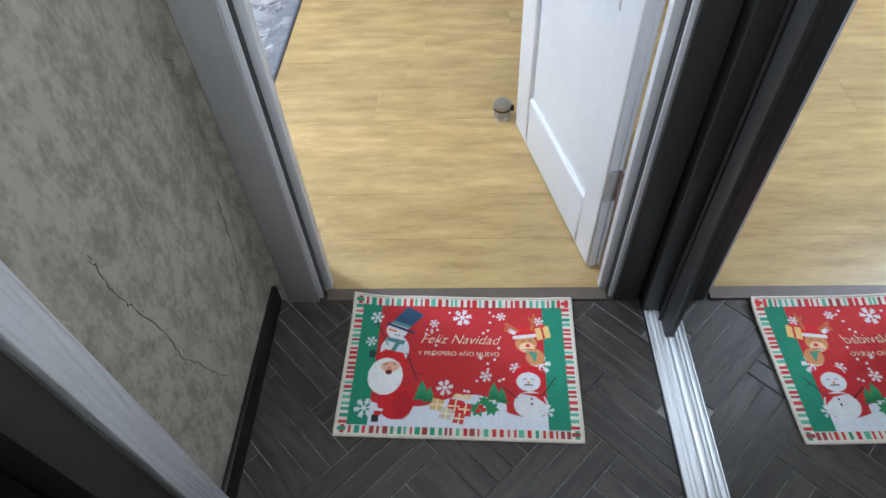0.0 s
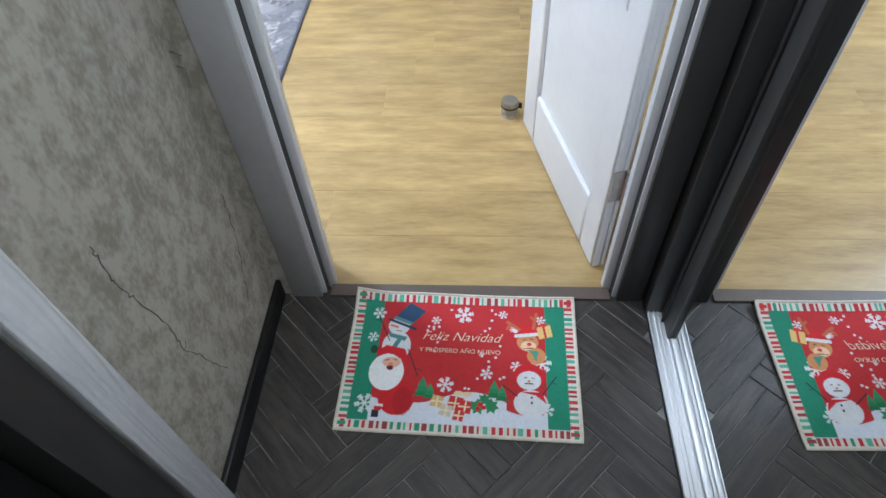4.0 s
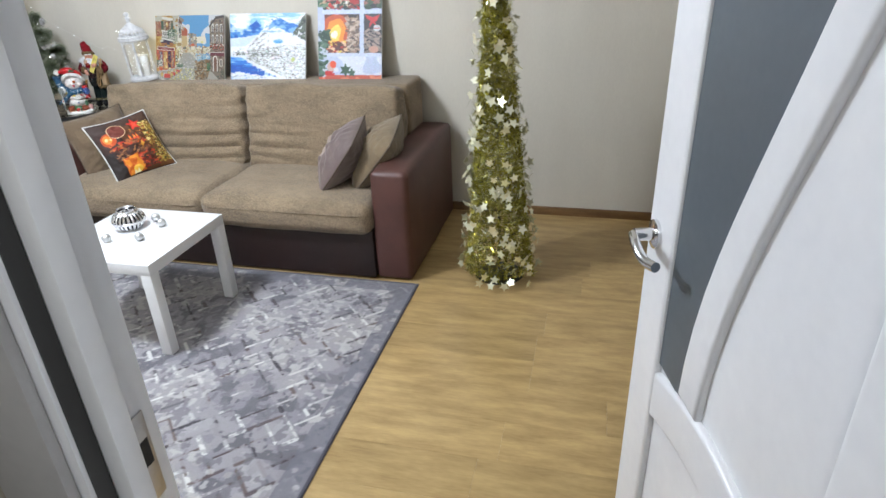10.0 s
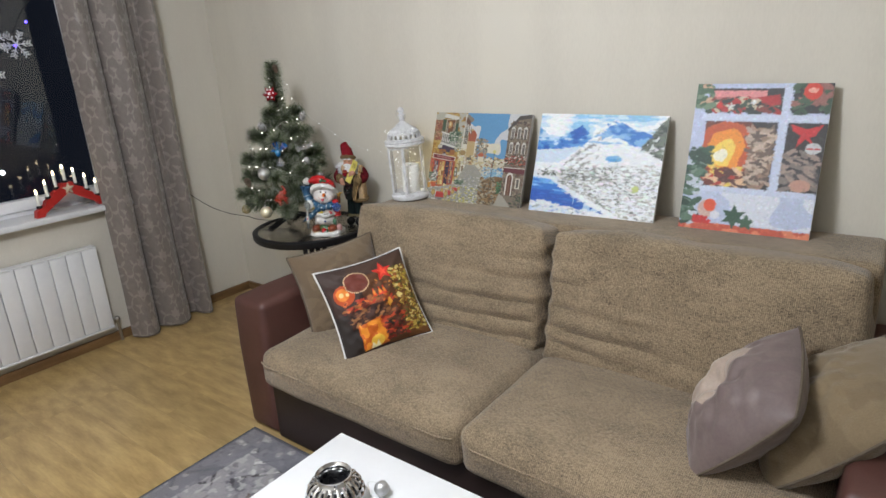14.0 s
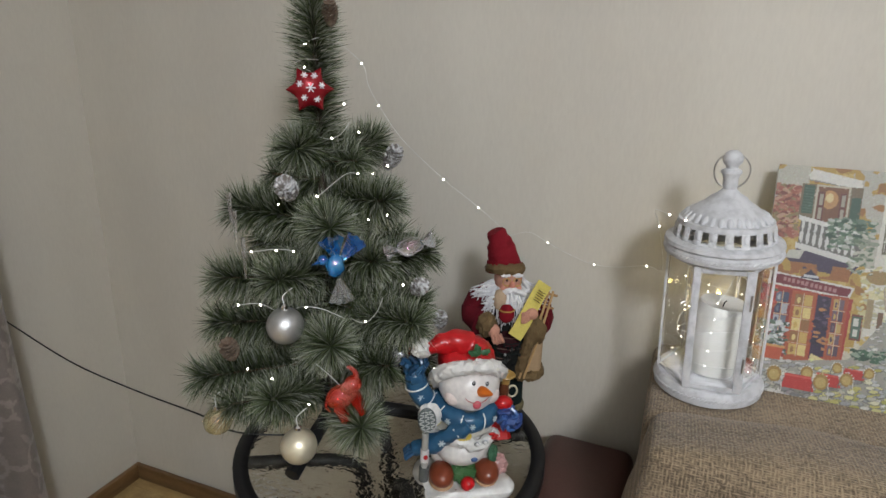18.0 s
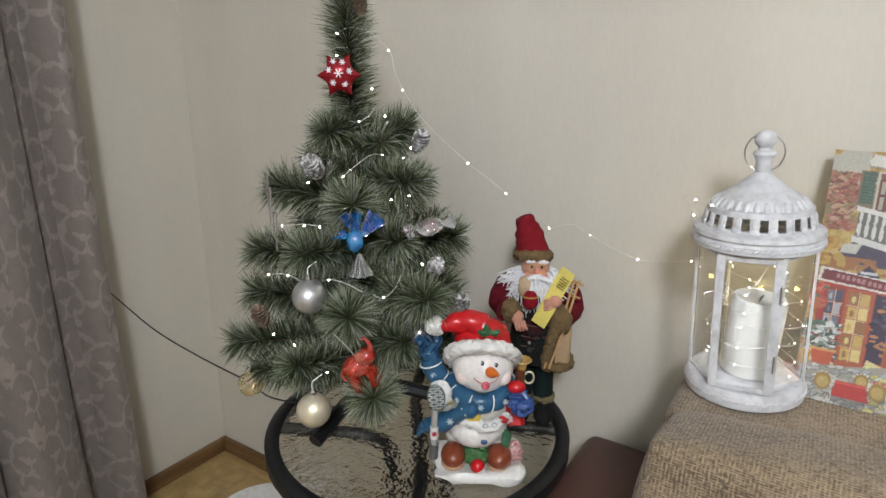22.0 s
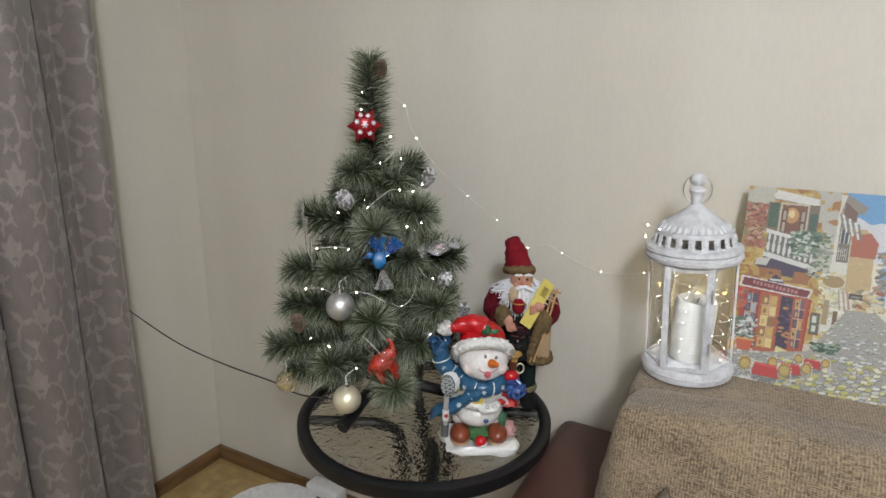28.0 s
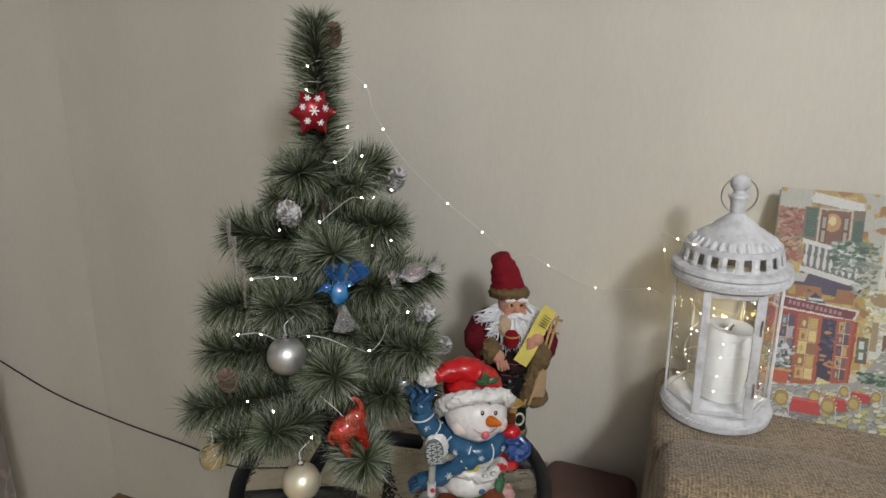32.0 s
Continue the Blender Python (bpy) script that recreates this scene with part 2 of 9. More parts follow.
# ---- print maker: lays flat colour shapes on a raster that becomes mesh colours ----
def value_noise(w, h, cx, cy, seed):
    rs = np.random.RandomState(seed)
    g = rs.rand(cy + 3, cx + 3)
    x, y = np.linspace(0, cx, w), np.linspace(0, cy, h)
    xi, yi = x.astype(int), y.astype(int)
    fx, fy = x - xi, y - yi
    fx, fy = fx * fx * (3 - 2 * fx), fy * fy * (3 - 2 * fy)
    a = g[np.ix_(yi, xi)] * (1 - fx) + g[np.ix_(yi, xi + 1)] * fx
    b = g[np.ix_(yi + 1, xi)] * (1 - fx) + g[np.ix_(yi + 1, xi + 1)] * fx
    return a * (1 - fy[:, None]) + b * fy[:, None]


class Print:
    """u runs right over 0 to wide, v up over 0 to high; all in the same unit."""

    def __init__(self, wide, high, step, ground):
        self.wide, self.high = wide, high
        self.w, self.h = int(wide / step) + 1, int(high / step) + 1
        self.u, self.v = np.meshgrid(np.linspace(0, wide, self.w), np.linspace(0, high, self.h))
        self.c = np.empty((self.h, self.w, 4))
        self.c[..., :3], self.c[..., 3] = srgb(*ground), 0

    def noise(self, size, seed):
        return value_noise(self.w, self.h, max(1, int(self.wide / size)), max(1, int(self.high / size)), seed)

    def lay(self, mask, col, a=1.0):
        k = (mask.astype(float) * a)[..., None]
        self.c[..., :3] = self.c[..., :3] * (1 - k) + np.array(srgb(*col)) * k

    def rect(self, u0, v0, u1, v1, col, a=1.0):
        self.lay((self.u >= u0) & (self.u <= u1) & (self.v >= v0) & (self.v <= v1), col, a)

    def near(self, u0, v0, u1, v1):
        i0, i1 = np.searchsorted(self.u[0], [u0, u1])
        j0, j1 = np.searchsorted(self.v[:, 0], [v0, v1])
        return slice(j0, j1 + 1), slice(i0, i1 + 1)

    def disc(self, u, v, ru, rv, col, a=1.0, turn=0.0):
        r = max(ru, rv)
        k = self.near(u - r, v - r, u + r, v + r)
        du, dv = self.u[k] - u, self.v[k] - v
        ct, st = math.cos(turn), math.sin(turn)
        m = ((du * ct + dv * st) / ru) ** 2 + ((dv * ct - du * st) / rv) ** 2 <= 1
        c = self.c[k][..., :3]
        c[m] = c[m] * (1 - a) + np.array(srgb(*col)) * a

    def poly(self, pts, col, a=1.0):
        m = np.zeros(self.u.shape, bool)
        for (x0, y0), (x1, y1) in zip(pts, pts[1:] + pts[:1]):
            if y0 != y1:
                m ^= ((self.v > min(y0, y1)) & (self.v <= max(y0, y1)) & (self.u < (x1 - x0) * (self.v - y0) / (y1 - y0) + x0))
        self.lay(m, col, a)

    def line(self, u0, v0, u1, v1, width, col, a=1.0):
        k = self.near(min(u0, u1) - width, min(v0, v1) - width, max(u0, u1) + width, max(v0, v1) + width)
        pu, pv = self.u[k] - u0, self.v[k] - v0
        dx, dy = u1 - u0, v1 - v0
        t = np.clip((pu * dx + pv * dy) / (dx * dx + dy * dy + 1e-12), 0, 1)
        m = (pu - t * dx) ** 2 + (pv - t * dy) ** 2 <= (width / 2) ** 2
        c = self.c[k][..., :3]
        c[m] = c[m] * (1 - a) + np.array(srgb(*col)) * a

    def flake(self, u, v, r, col, width=None):
        for i in range(6):
            a = math.pi / 3 * i + 0.2
            c, s = math.cos(a), math.sin(a)
            w = width or r * 0.16
            self.line(u, v, u + r * c, v + r * s, w, col)
            for k in (0.5, 0.78):
                for d in (-0.8, 0.8):
                    self.line(u + r * k * c, v + r * k * s, u + r * (k * c + 0.27 * math.cos(a + d)), v + r * (k * s + 0.27 * math.sin(a + d)), w, col)

    def star(self, u, v, r, col, n=5, inner=0.42, turn=math.pi / 2, a=1.0):
        self.poly([(u + (r if i % 2 == 0 else r * inner) * math.cos(turn + math.pi * i / n), v + (r if i % 2 == 0 else r * inner) * math.sin(turn + math.pi * i / n)) for i in range(2 * n)], col, a)

    def dabs(self, n, u0, v0, u1, v1, size, cols, seed, stretch=1.6):
        """Short brush strokes strewn over a field."""
        rs = random.Random(seed)
        for _ in range(n):
            s = size * rs.uniform(0.5, 1.5)
            u, v = rs.uniform(u0, u1), rs.uniform(v0, v1)
            i0, i1 = np.searchsorted(self.u[0], [u - 2 * s, u + 2 * s])
            j0, j1 = np.searchsorted(self.v[:, 0], [v - 2 * s, v + 2 * s])
            du, dv, t = self.u[j0:j1, i0:i1] - u, self.v[j0:j1, i0:i1] - v, rs.uniform(-0.7, 0.7)
            m = ((du * math.cos(t) + dv * math.sin(t)) / s / stretch) ** 2 + ((dv * math.cos(t) - du * math.sin(t)) / s * 1.3) ** 2 <= 1
            self.c[j0:j1, i0:i1, :3][m] = srgb(*rs.choice(cols))

    def vary(self, amount, size, seed):
        self.c[..., :3] *= (1 + amount * (2 * self.noise(size, seed) - 1))[..., None]

    def repaint(self, n, size, jitter, seed, stretch=2.0, tilt=0.6):
        """Goes over the picture with small strokes of its own, slightly mixed colours."""
        rs = random.Random(seed)
        for _ in range(n):
            s = size * rs.uniform(0.6, 1.4)
            u, v = rs.uniform(0, self.wide), rs.uniform(0, self.high)
            i0, i1 = np.searchsorted(self.u[0], [u - stretch * s, u + stretch * s])
            j0, j1 = np.searchsorted(self.v[:, 0], [v - stretch * s, v + stretch * s])
            if i1 <= i0 or j1 <= j0:
                continue
            col = self.c[(j0 + j1) // 2, (i0 + i1) // 2, :3] * (1 + rs.uniform(-jitter, jitter)) * np.array([1 + rs.uniform(-0.08, 0.08) for _ in range(3)]) + rs.uniform(0, 0.02)
            du, dv, t = self.u[j0:j1, i0:i1] - u, self.v[j0:j1, i0:i1] - v, rs.uniform(-tilt, tilt)
            m = ((du * math.cos(t) + dv * math.sin(t)) / s / stretch) ** 2 + ((dv * math.cos(t) - du * math.sin(t)) / s) ** 2 <= 1
            c = self.c[j0:j1, i0:i1, :3]
            c[m] = c[m] * 0.3 + col * 0.7

    def soften(self, k=1):
        """Blends neighbouring colours."""
        for _ in range(k):
            c = self.c[..., :3]
            q = np.pad(c, ((1, 1), (1, 1), (0, 0)), "edge")
            self.c[..., :3] = 0.4 * c + 0.15 * (q[:-2, 1:-1] + q[2:, 1:-1] + q[1:-1, :-2] + q[1:-1, 2:])

    def grey(self, a, towards=(200, 190, 170)):
        """Takes strength out of the colours."""
        c = self.c[..., :3]
        l = c.mean(-1, keepdims=True)
        self.c[..., :3] = c * (1 - a) + (l * np.array(srgb(*towards)) / np.mean(srgb(*towards))) * a

    def mesh(self, name, material, place):
        """place(u, v) gives the arrays x, y, z of the sheet."""
        x, y, z = place(self.u, self.v)
        co = np.stack([x, y, z], -1).reshape(-1, 3).astype(np.float32)
        i = np.arange(self.w * self.h).reshape(self.h, self.w)
        q = np.stack([i[:-1, :-1], i[:-1, 1:], i[1:, 1:], i[1:, :-1]], -1).reshape(-1, 4).astype(np.int32)
        me = bpy.data.meshes.new(name)
        me.vertices.add(len(co))
        me.vertices.foreach_set("co", co.ravel())
        me.loops.add(q.size)
        me.loops.foreach_set("vertex_index", q.ravel())
        me.polygons.add(len(q))
        me.polygons.foreach_set("loop_start", np.arange(0, q.size, 4, dtype=np.int32))
        me.polygons.foreach_set("use_smooth", np.ones(len(q), bool))
        me.update(calc_edges=True)
        at = me.color_attributes.new("print", "FLOAT_COLOR", "POINT")
        at.data.foreach_set("color", np.clip(self.c, 0, 1).reshape(-1).astype(np.float32))
        me.materials.append(material)
        return me


# ---- surfaces ----
M_WALL = mat("wallpaper_cream", (0.61, 0.573, 0.497), (0.555, 0.518, 0.450), 3, 0.75, bump=0.12, bscale=220, stretch=(1, 1, 0.25))
M_CEIL = mat("ceiling_paint", (0.66, 0.65, 0.62), None, 2, 0.85)
M_WHITE = mat("white_paint", (0.70, 0.70, 0.715), (0.645, 0.645, 0.665), 3, 0.32, bump=0.04, bscale=40)
M_WHITE_TABLE = mat("white_foil", (0.76, 0.76, 0.77), (0.73, 0.73, 0.74), 3, 0.3)
M_FRAME = mat("casing_grey", (0.36, 0.35, 0.345), (0.31, 0.30, 0.295), 3, 0.45, bump=0.05, bscale=50)
M_OAK = mat("oak_laminate", (0.490, 0.345, 0.150), (0.300, 0.196, 0.076), 3.6, 0.27, bump=0.04, bscale=22, stretch=(1.2, 6, 1), spread=0.09, lo=0.30, hi=0.72)
M_OAKDARK = mat("oak_skirting", (0.22, 0.125, 0.05), (0.13, 0.07, 0.028), 3, 0.42, stretch=(1, 1, 8), bump=0.1)
M_GROUT = mat("pale_joint", (0.24, 0.23, 0.215), (0.05, 0.048, 0.045), 7, 0.7, bump=0.2)
M_SLATE = mat("dark_slate_tile", (0.050, 0.041, 0.034), (0.021, 0.0175, 0.015), 7, 0.36, bump=0.35, bscale=40, stretch=(1.5, 9, 1), spread=0.18, rough2=0.6)
M_HALLWALL = mat("mottled_wallpaper", (0.365, 0.335, 0.280), (0.225, 0.203, 0.162), 30, 0.75, bump=0.5, bscale=120, stretch=(1, 1, 0.65), lo=0.38, hi=0.66)
M_BLACK = mat("black_metal", (0.012, 0.012, 0.013), (0.008, 0.008, 0.009), 8, 0.42, bump=0.05, spec=0.3)
M_DARKGREY = mat("dark_grey", (0.036, 0.0345, 0.033), (0.028, 0.027, 0.026), 4, 0.42, stretch=(1, 1, 0.2), bump=0.05, spec=0.35)
M_DARKGAP = mat("dark_wood_veneer", (0.012, 0.011, 0.0105), None, 4, 0.45, stretch=(1, 1, 0.2), bump=0.1, spec=0.3)
M_ALU = mat("brushed_aluminium", (0.80, 0.80, 0.81), (0.70, 0.70, 0.72), 5, 0.42, 0.45, stretch=(1, 0.05, 1), bump=0.03)
M_CHROME = mat("chrome", (0.82, 0.82, 0.83), None, 5, 0.08, 1.0)
M_STEEL = mat("satin_steel", (0.5, 0.48, 0.46), None, 30, 0.3, 1.0)


def woven(name, dark, light, rough=0.9, sheen=0.25):
    """Coarse cloth: crossing slubby threads and a brushed nap."""
    m = bpy.data.materials.new(name)
    n, l = links_of(m)
    p = n["Principled BSDF"]
    co = n.new("ShaderNodeTexCoord")

    def tex(scale, detail=2.0):
        mp, a = n.new("ShaderNodeMapping"), n.new("ShaderNodeTexNoise")
        mp.inputs["Scale"].default_value = scale
        a.inputs["Scale"].default_value, a.inputs["Detail"].default_value = 1.0, detail
        l.new(co.outputs["Object"], mp.inputs[0])
        l.new(mp.outputs[0], a.inputs["Vector"])
        return a.outputs[0]

    def calc(op, a, b):
        k = n.new("ShaderNodeMath")
        k.operation = op
        for i, q in enumerate((a, b)):
            if isinstance(q, float):
                k.inputs[i].default_value = q
            else:
                l.new(q, k.inputs[i])
        return k.outputs[0]

    axes = n.new("ShaderNodeSeparateXYZ")
    l.new(co.outputs["Object"], axes.inputs[0])
    up = calc("ADD", axes.outputs[1], axes.outputs[2])

    def wave(v, pitch):
        """Regular rows of thread, 0.7 to 1.15 high."""
        return calc("ADD", calc("MULTIPLY", calc("SINE", calc("MULTIPLY", v, 6.2832 / pitch), 0.0), 0.22), 0.93)

    weft = calc("MULTIPLY", tex((110, 300, 300), 1.0), wave(up, 0.0046))
    warp = calc("MULTIPLY", tex((300, 140, 140), 1.0), wave(axes.outputs[0], 0.0052))
    threads = calc("MAXIMUM", weft, warp)
    nap = calc("ADD", calc("MULTIPLY", tex((5, 5, 9), 4.0), 0.65), calc("MULTIPLY", tex((18, 26, 60), 3.0), 0.35))
    mixed = calc("ADD", calc("MULTIPLY", threads, 1.0), calc("MULTIPLY", nap, 0.60))
    r = n.new("ShaderNodeValToRGB")
    r.color_ramp.elements[0].color, r.color_ramp.elements[1].color = (*dark, 1), (*light, 1)
    r.color_ramp.elements[0].position, r.color_ramp.elements[1].position = 0.61, 1.10
    l.new(mixed, r.inputs[0])
    l.new(r.outputs[0], p.inputs["Base Color"])
    p.inputs["Roughness"].default_value, p.inputs["Sheen Weight"].default_value = rough, sheen
    u = n.new("ShaderNodeBump")
    u.inputs["Strength"].default_value, u.inputs["Distance"].default_value = 0.8, 0.003
    l.new(threads, u.inputs["Height"])
    l.new(u.outputs[0], p.inputs["Normal"])
    return m


M_VELVET = woven("brown_chenille", (0.090, 0.064, 0.038), (0.335, 0.250, 0.158), sheen=0.18)
M_LEATHER = mat("brown_leatherette", (0.090, 0.036, 0.028), (0.068, 0.027, 0.021), 6, 0.45, bump=0.25, bscale=240)
M_DARKLEATHER = mat("dark_brown_leatherette", (0.022, 0.0100, 0.0085), (0.016, 0.0078, 0.0070), 6, 0.5, bump=0.25, bscale=240)
M_MIRROR = mat("mirror_silver", (0.86, 0.87, 0.87), (0.86, 0.87, 0.87), 2, 0.0, 1.0, rough2=0.0)

# ---- setting: room ----
RX0, RX1, RY0, RY1, RH = -4.482, 0.95, 1.06, 4.297, 2.55
T = 0.12


def structure(name, bm, material, label, smooth=False):
    return solo(name, bm, material, label, "", "structure", smooth=smooth)


structure("wall_north", slab(RX0 - T, RX1 + T, RY1, RY1 + T, 0, RH), M_WALL, "cream wallpapered wall behind the sofa")
structure("wall_east", slab(RX1, RX1 + T, RY0, RY1, 0, RH), M_WALL, "cream wallpapered wall beside the cabinet")
# window wall with its opening
WY0, WY1, WZ0, WZ1 = 1.90, 3.62, 0.775, 2.20
structure("wall_west", join(slab(RX0 - 0.3, RX0, RY0, WY0, 0, RH), slab(RX0 - 0.3, RX0, WY1, RY1, 0, RH), slab(RX0 - 0.3, RX0, WY0, WY1, 0, WZ0), slab(RX0 - 0.3, RX0, WY0, WY1, WZ1, RH)), M_WALL, "cream wallpapered window wall")
# wall between hall and room, with the doorway
DX0, DX1, DH = -0.435, 0.460, 2.08
HY = 0.965
structure("wall_south", join(slab(RX0 - 0.3, DX0, HY, RY0, 0, RH), slab(DX1, RX1 + T, HY, RY0, 0, RH), slab(DX0, DX1, HY, RY0, DH, RH)), M_WALL, "cream wall with the doorway")
structure("ceiling", slab(RX0 - 0.3, RX1 + T, HY, RY1 + T, RH, RH + 0.1), M_CEIL, "white painted room ceiling")
subfloor = structure("floor", slab(RX0 - 0.3, RX1 + T, 1.002, RY1 + T, -0.08, -0.010), M_OAKDARK, "honey oak laminate floor of long planks")
sk = structure("baseboard", slab(RX0 + 0.018, RX1, RY1 - 0.018, RY1 - 0.001, 0, 0.055, 0.004), M_OAKDARK, "brown wood-grain skirting board", True)
for name, bm in (("baseboard", slab(RX0 + 0.001, RX0 + 0.018, RY0, RY1, 0, 0.055, 0.004)), ("baseboard", slab(RX1 - 0.018, RX1 - 0.001, RY0, RY1 - 0.018, 0, 0.055, 0.004)), ("baseboard", slab(RX0 + 0.018, -0.53, RY0 + 0.001, RY0 + 0.018, 0, 0.055, 0.004))):
    structure(name, bm, M_OAKDARK, "brown wood-grain skirting board", True)

# ---- setting: hall ----
HX0, HX1, HB = -0.520, 0.575, -1.30
structure("wall_hall_west", join(slab(HX0 - T, HX0, 0.322, HY, 0, RH), slab(HX0 - T, HX0, HB, -0.72, 0, RH), slab(HX0 - T, HX0, -0.72, 0.322, 2.05, RH)), M_HALLWALL, "grey-beige mottled wallpaper with cracks")
structure("wall_hall_back", slab(HX0 - T, 1.3, HB - T, HB, 0, RH), M_HALLWALL, "grey-beige mottled wallpaper")
structure("wall_hall_east", slab(1.2, 1.3, HB, HY, 0, RH), M_HALLWALL, "grey-beige wall behind the wardrobe")
structure("wall_hall_doorside", slab(HX0, DX0, HY - 0.012, HY - 0.001, 0, RH), M_HALLWALL, "grey-beige mottled wallpaper")
structure("ceiling_hall", slab(HX0 - T, 1.3, HB - T, HY, 2.5, 2.6), M_CEIL, "white painted hall ceiling")
hall_floor = structure("floor_hall", slab(HX0 - T, 1.3, HB - T, 1.0, -0.08, -0.003), M_GROUT, "dark slate-look tiles laid in herringbone with pale joints")
structure("baseboard_hall", slab(HX0 + 0.001, HX0 + 0.015, 0.389, HY - 0.013, 0, 0.07, 0.003), M_DARKGAP, "black-brown skirting board", True)
structure("threshold", prism([(-0.375, -0.004), (0.405, -0.004), (0.405, 0.004), (-0.375, 0.004)], 0.04, (0, 0.945, 0.004)), mat("threshold_strip", (0.10, 0.075, 0.06), None, 12, 0.4, bump=0.1), "dark brown threshold strip")

# cracks in the wallpaper
M_CRACK = mat("crack_dark", (0.06, 0.05, 0.045), None, 30, 0.9)


def crack(pts, r, seed):
    rs = random.Random(seed)
    line = []
    for a, b in zip(pts, pts[1:]):
        for k in range(7):
            t = k / 7
            line.append((HX0 + 0.0006, a[0] + (b[0] - a[0]) * t + rs.uniform(-0.004, 0.004), a[1] + (b[1] - a[1]) * t + rs.uniform(-0.005, 0.005)))
    bm = tube(line, r, 5, taper=[rs.uniform(0.35, 1.2) for _ in line])
    return bm


# ---- door frame ----
def door_frame():
    fr = thing("door_frame", "white painted door frame with stop, side casings grey towards the hall", "door frame", kind="structure")
    for s, x in ((1, DX0), (-1, DX1)):
        xs = lambda a, b: sorted((x + s * a, x + s * b))
        part("jamb", slab(*xs(0.001, 0.048), 0.9575, 1.0605, 0, DH - 0.03, 0.002), M_WHITE, fr)
        # dark strip lays the shade of the groove beside the stop on the jamb
        part("seal", slab(*xs(0.0484, 0.0500), 0.963, 0.9835, 0, DH - 0.03), M_DARKGREY, fr, "dark strip for the shaded groove beside the stop")
        part("door_stop", slab(*xs(0.0485, 0.071), 0.984, 1.012, 0, DH - 0.03, 0.003), M_WHITE, fr)
        # hall-side casing: mid grey on the left, dark grey on the right
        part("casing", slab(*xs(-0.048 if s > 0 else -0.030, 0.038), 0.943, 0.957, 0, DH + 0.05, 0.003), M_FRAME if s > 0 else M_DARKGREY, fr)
        part("casing", slab(*xs(-0.030, 0.038), 1.0612, 1.074, 0, DH + 0.05, 0.003), M_WHITE, fr)
    part("head_jamb", slab(DX0 + 0.066, DX1 - 0.066, 0.957, 1.058, DH - 0.07, DH - 0.01, 0.002), M_WHITE, fr)
    part("casing", slab(DX0 + 0.0385, DX1 - 0.0385, 0.943, 0.957, DH - 0.03, DH + 0.05, 0.003), M_WHITE, fr)
    part("strike_plate", slab(DX0 + 0.0482, DX0 + 0.0502, 1.018, 1.046, 1.00, 1.12, 0.0005), M_STEEL, fr, "steel strike plate")
    part("latch_hole", slab(DX0 + 0.0498, DX0 + 0.0508, 1.023, 1.041, 1.05, 1.085), M_BLACK, fr)
    return fr


door_frame()


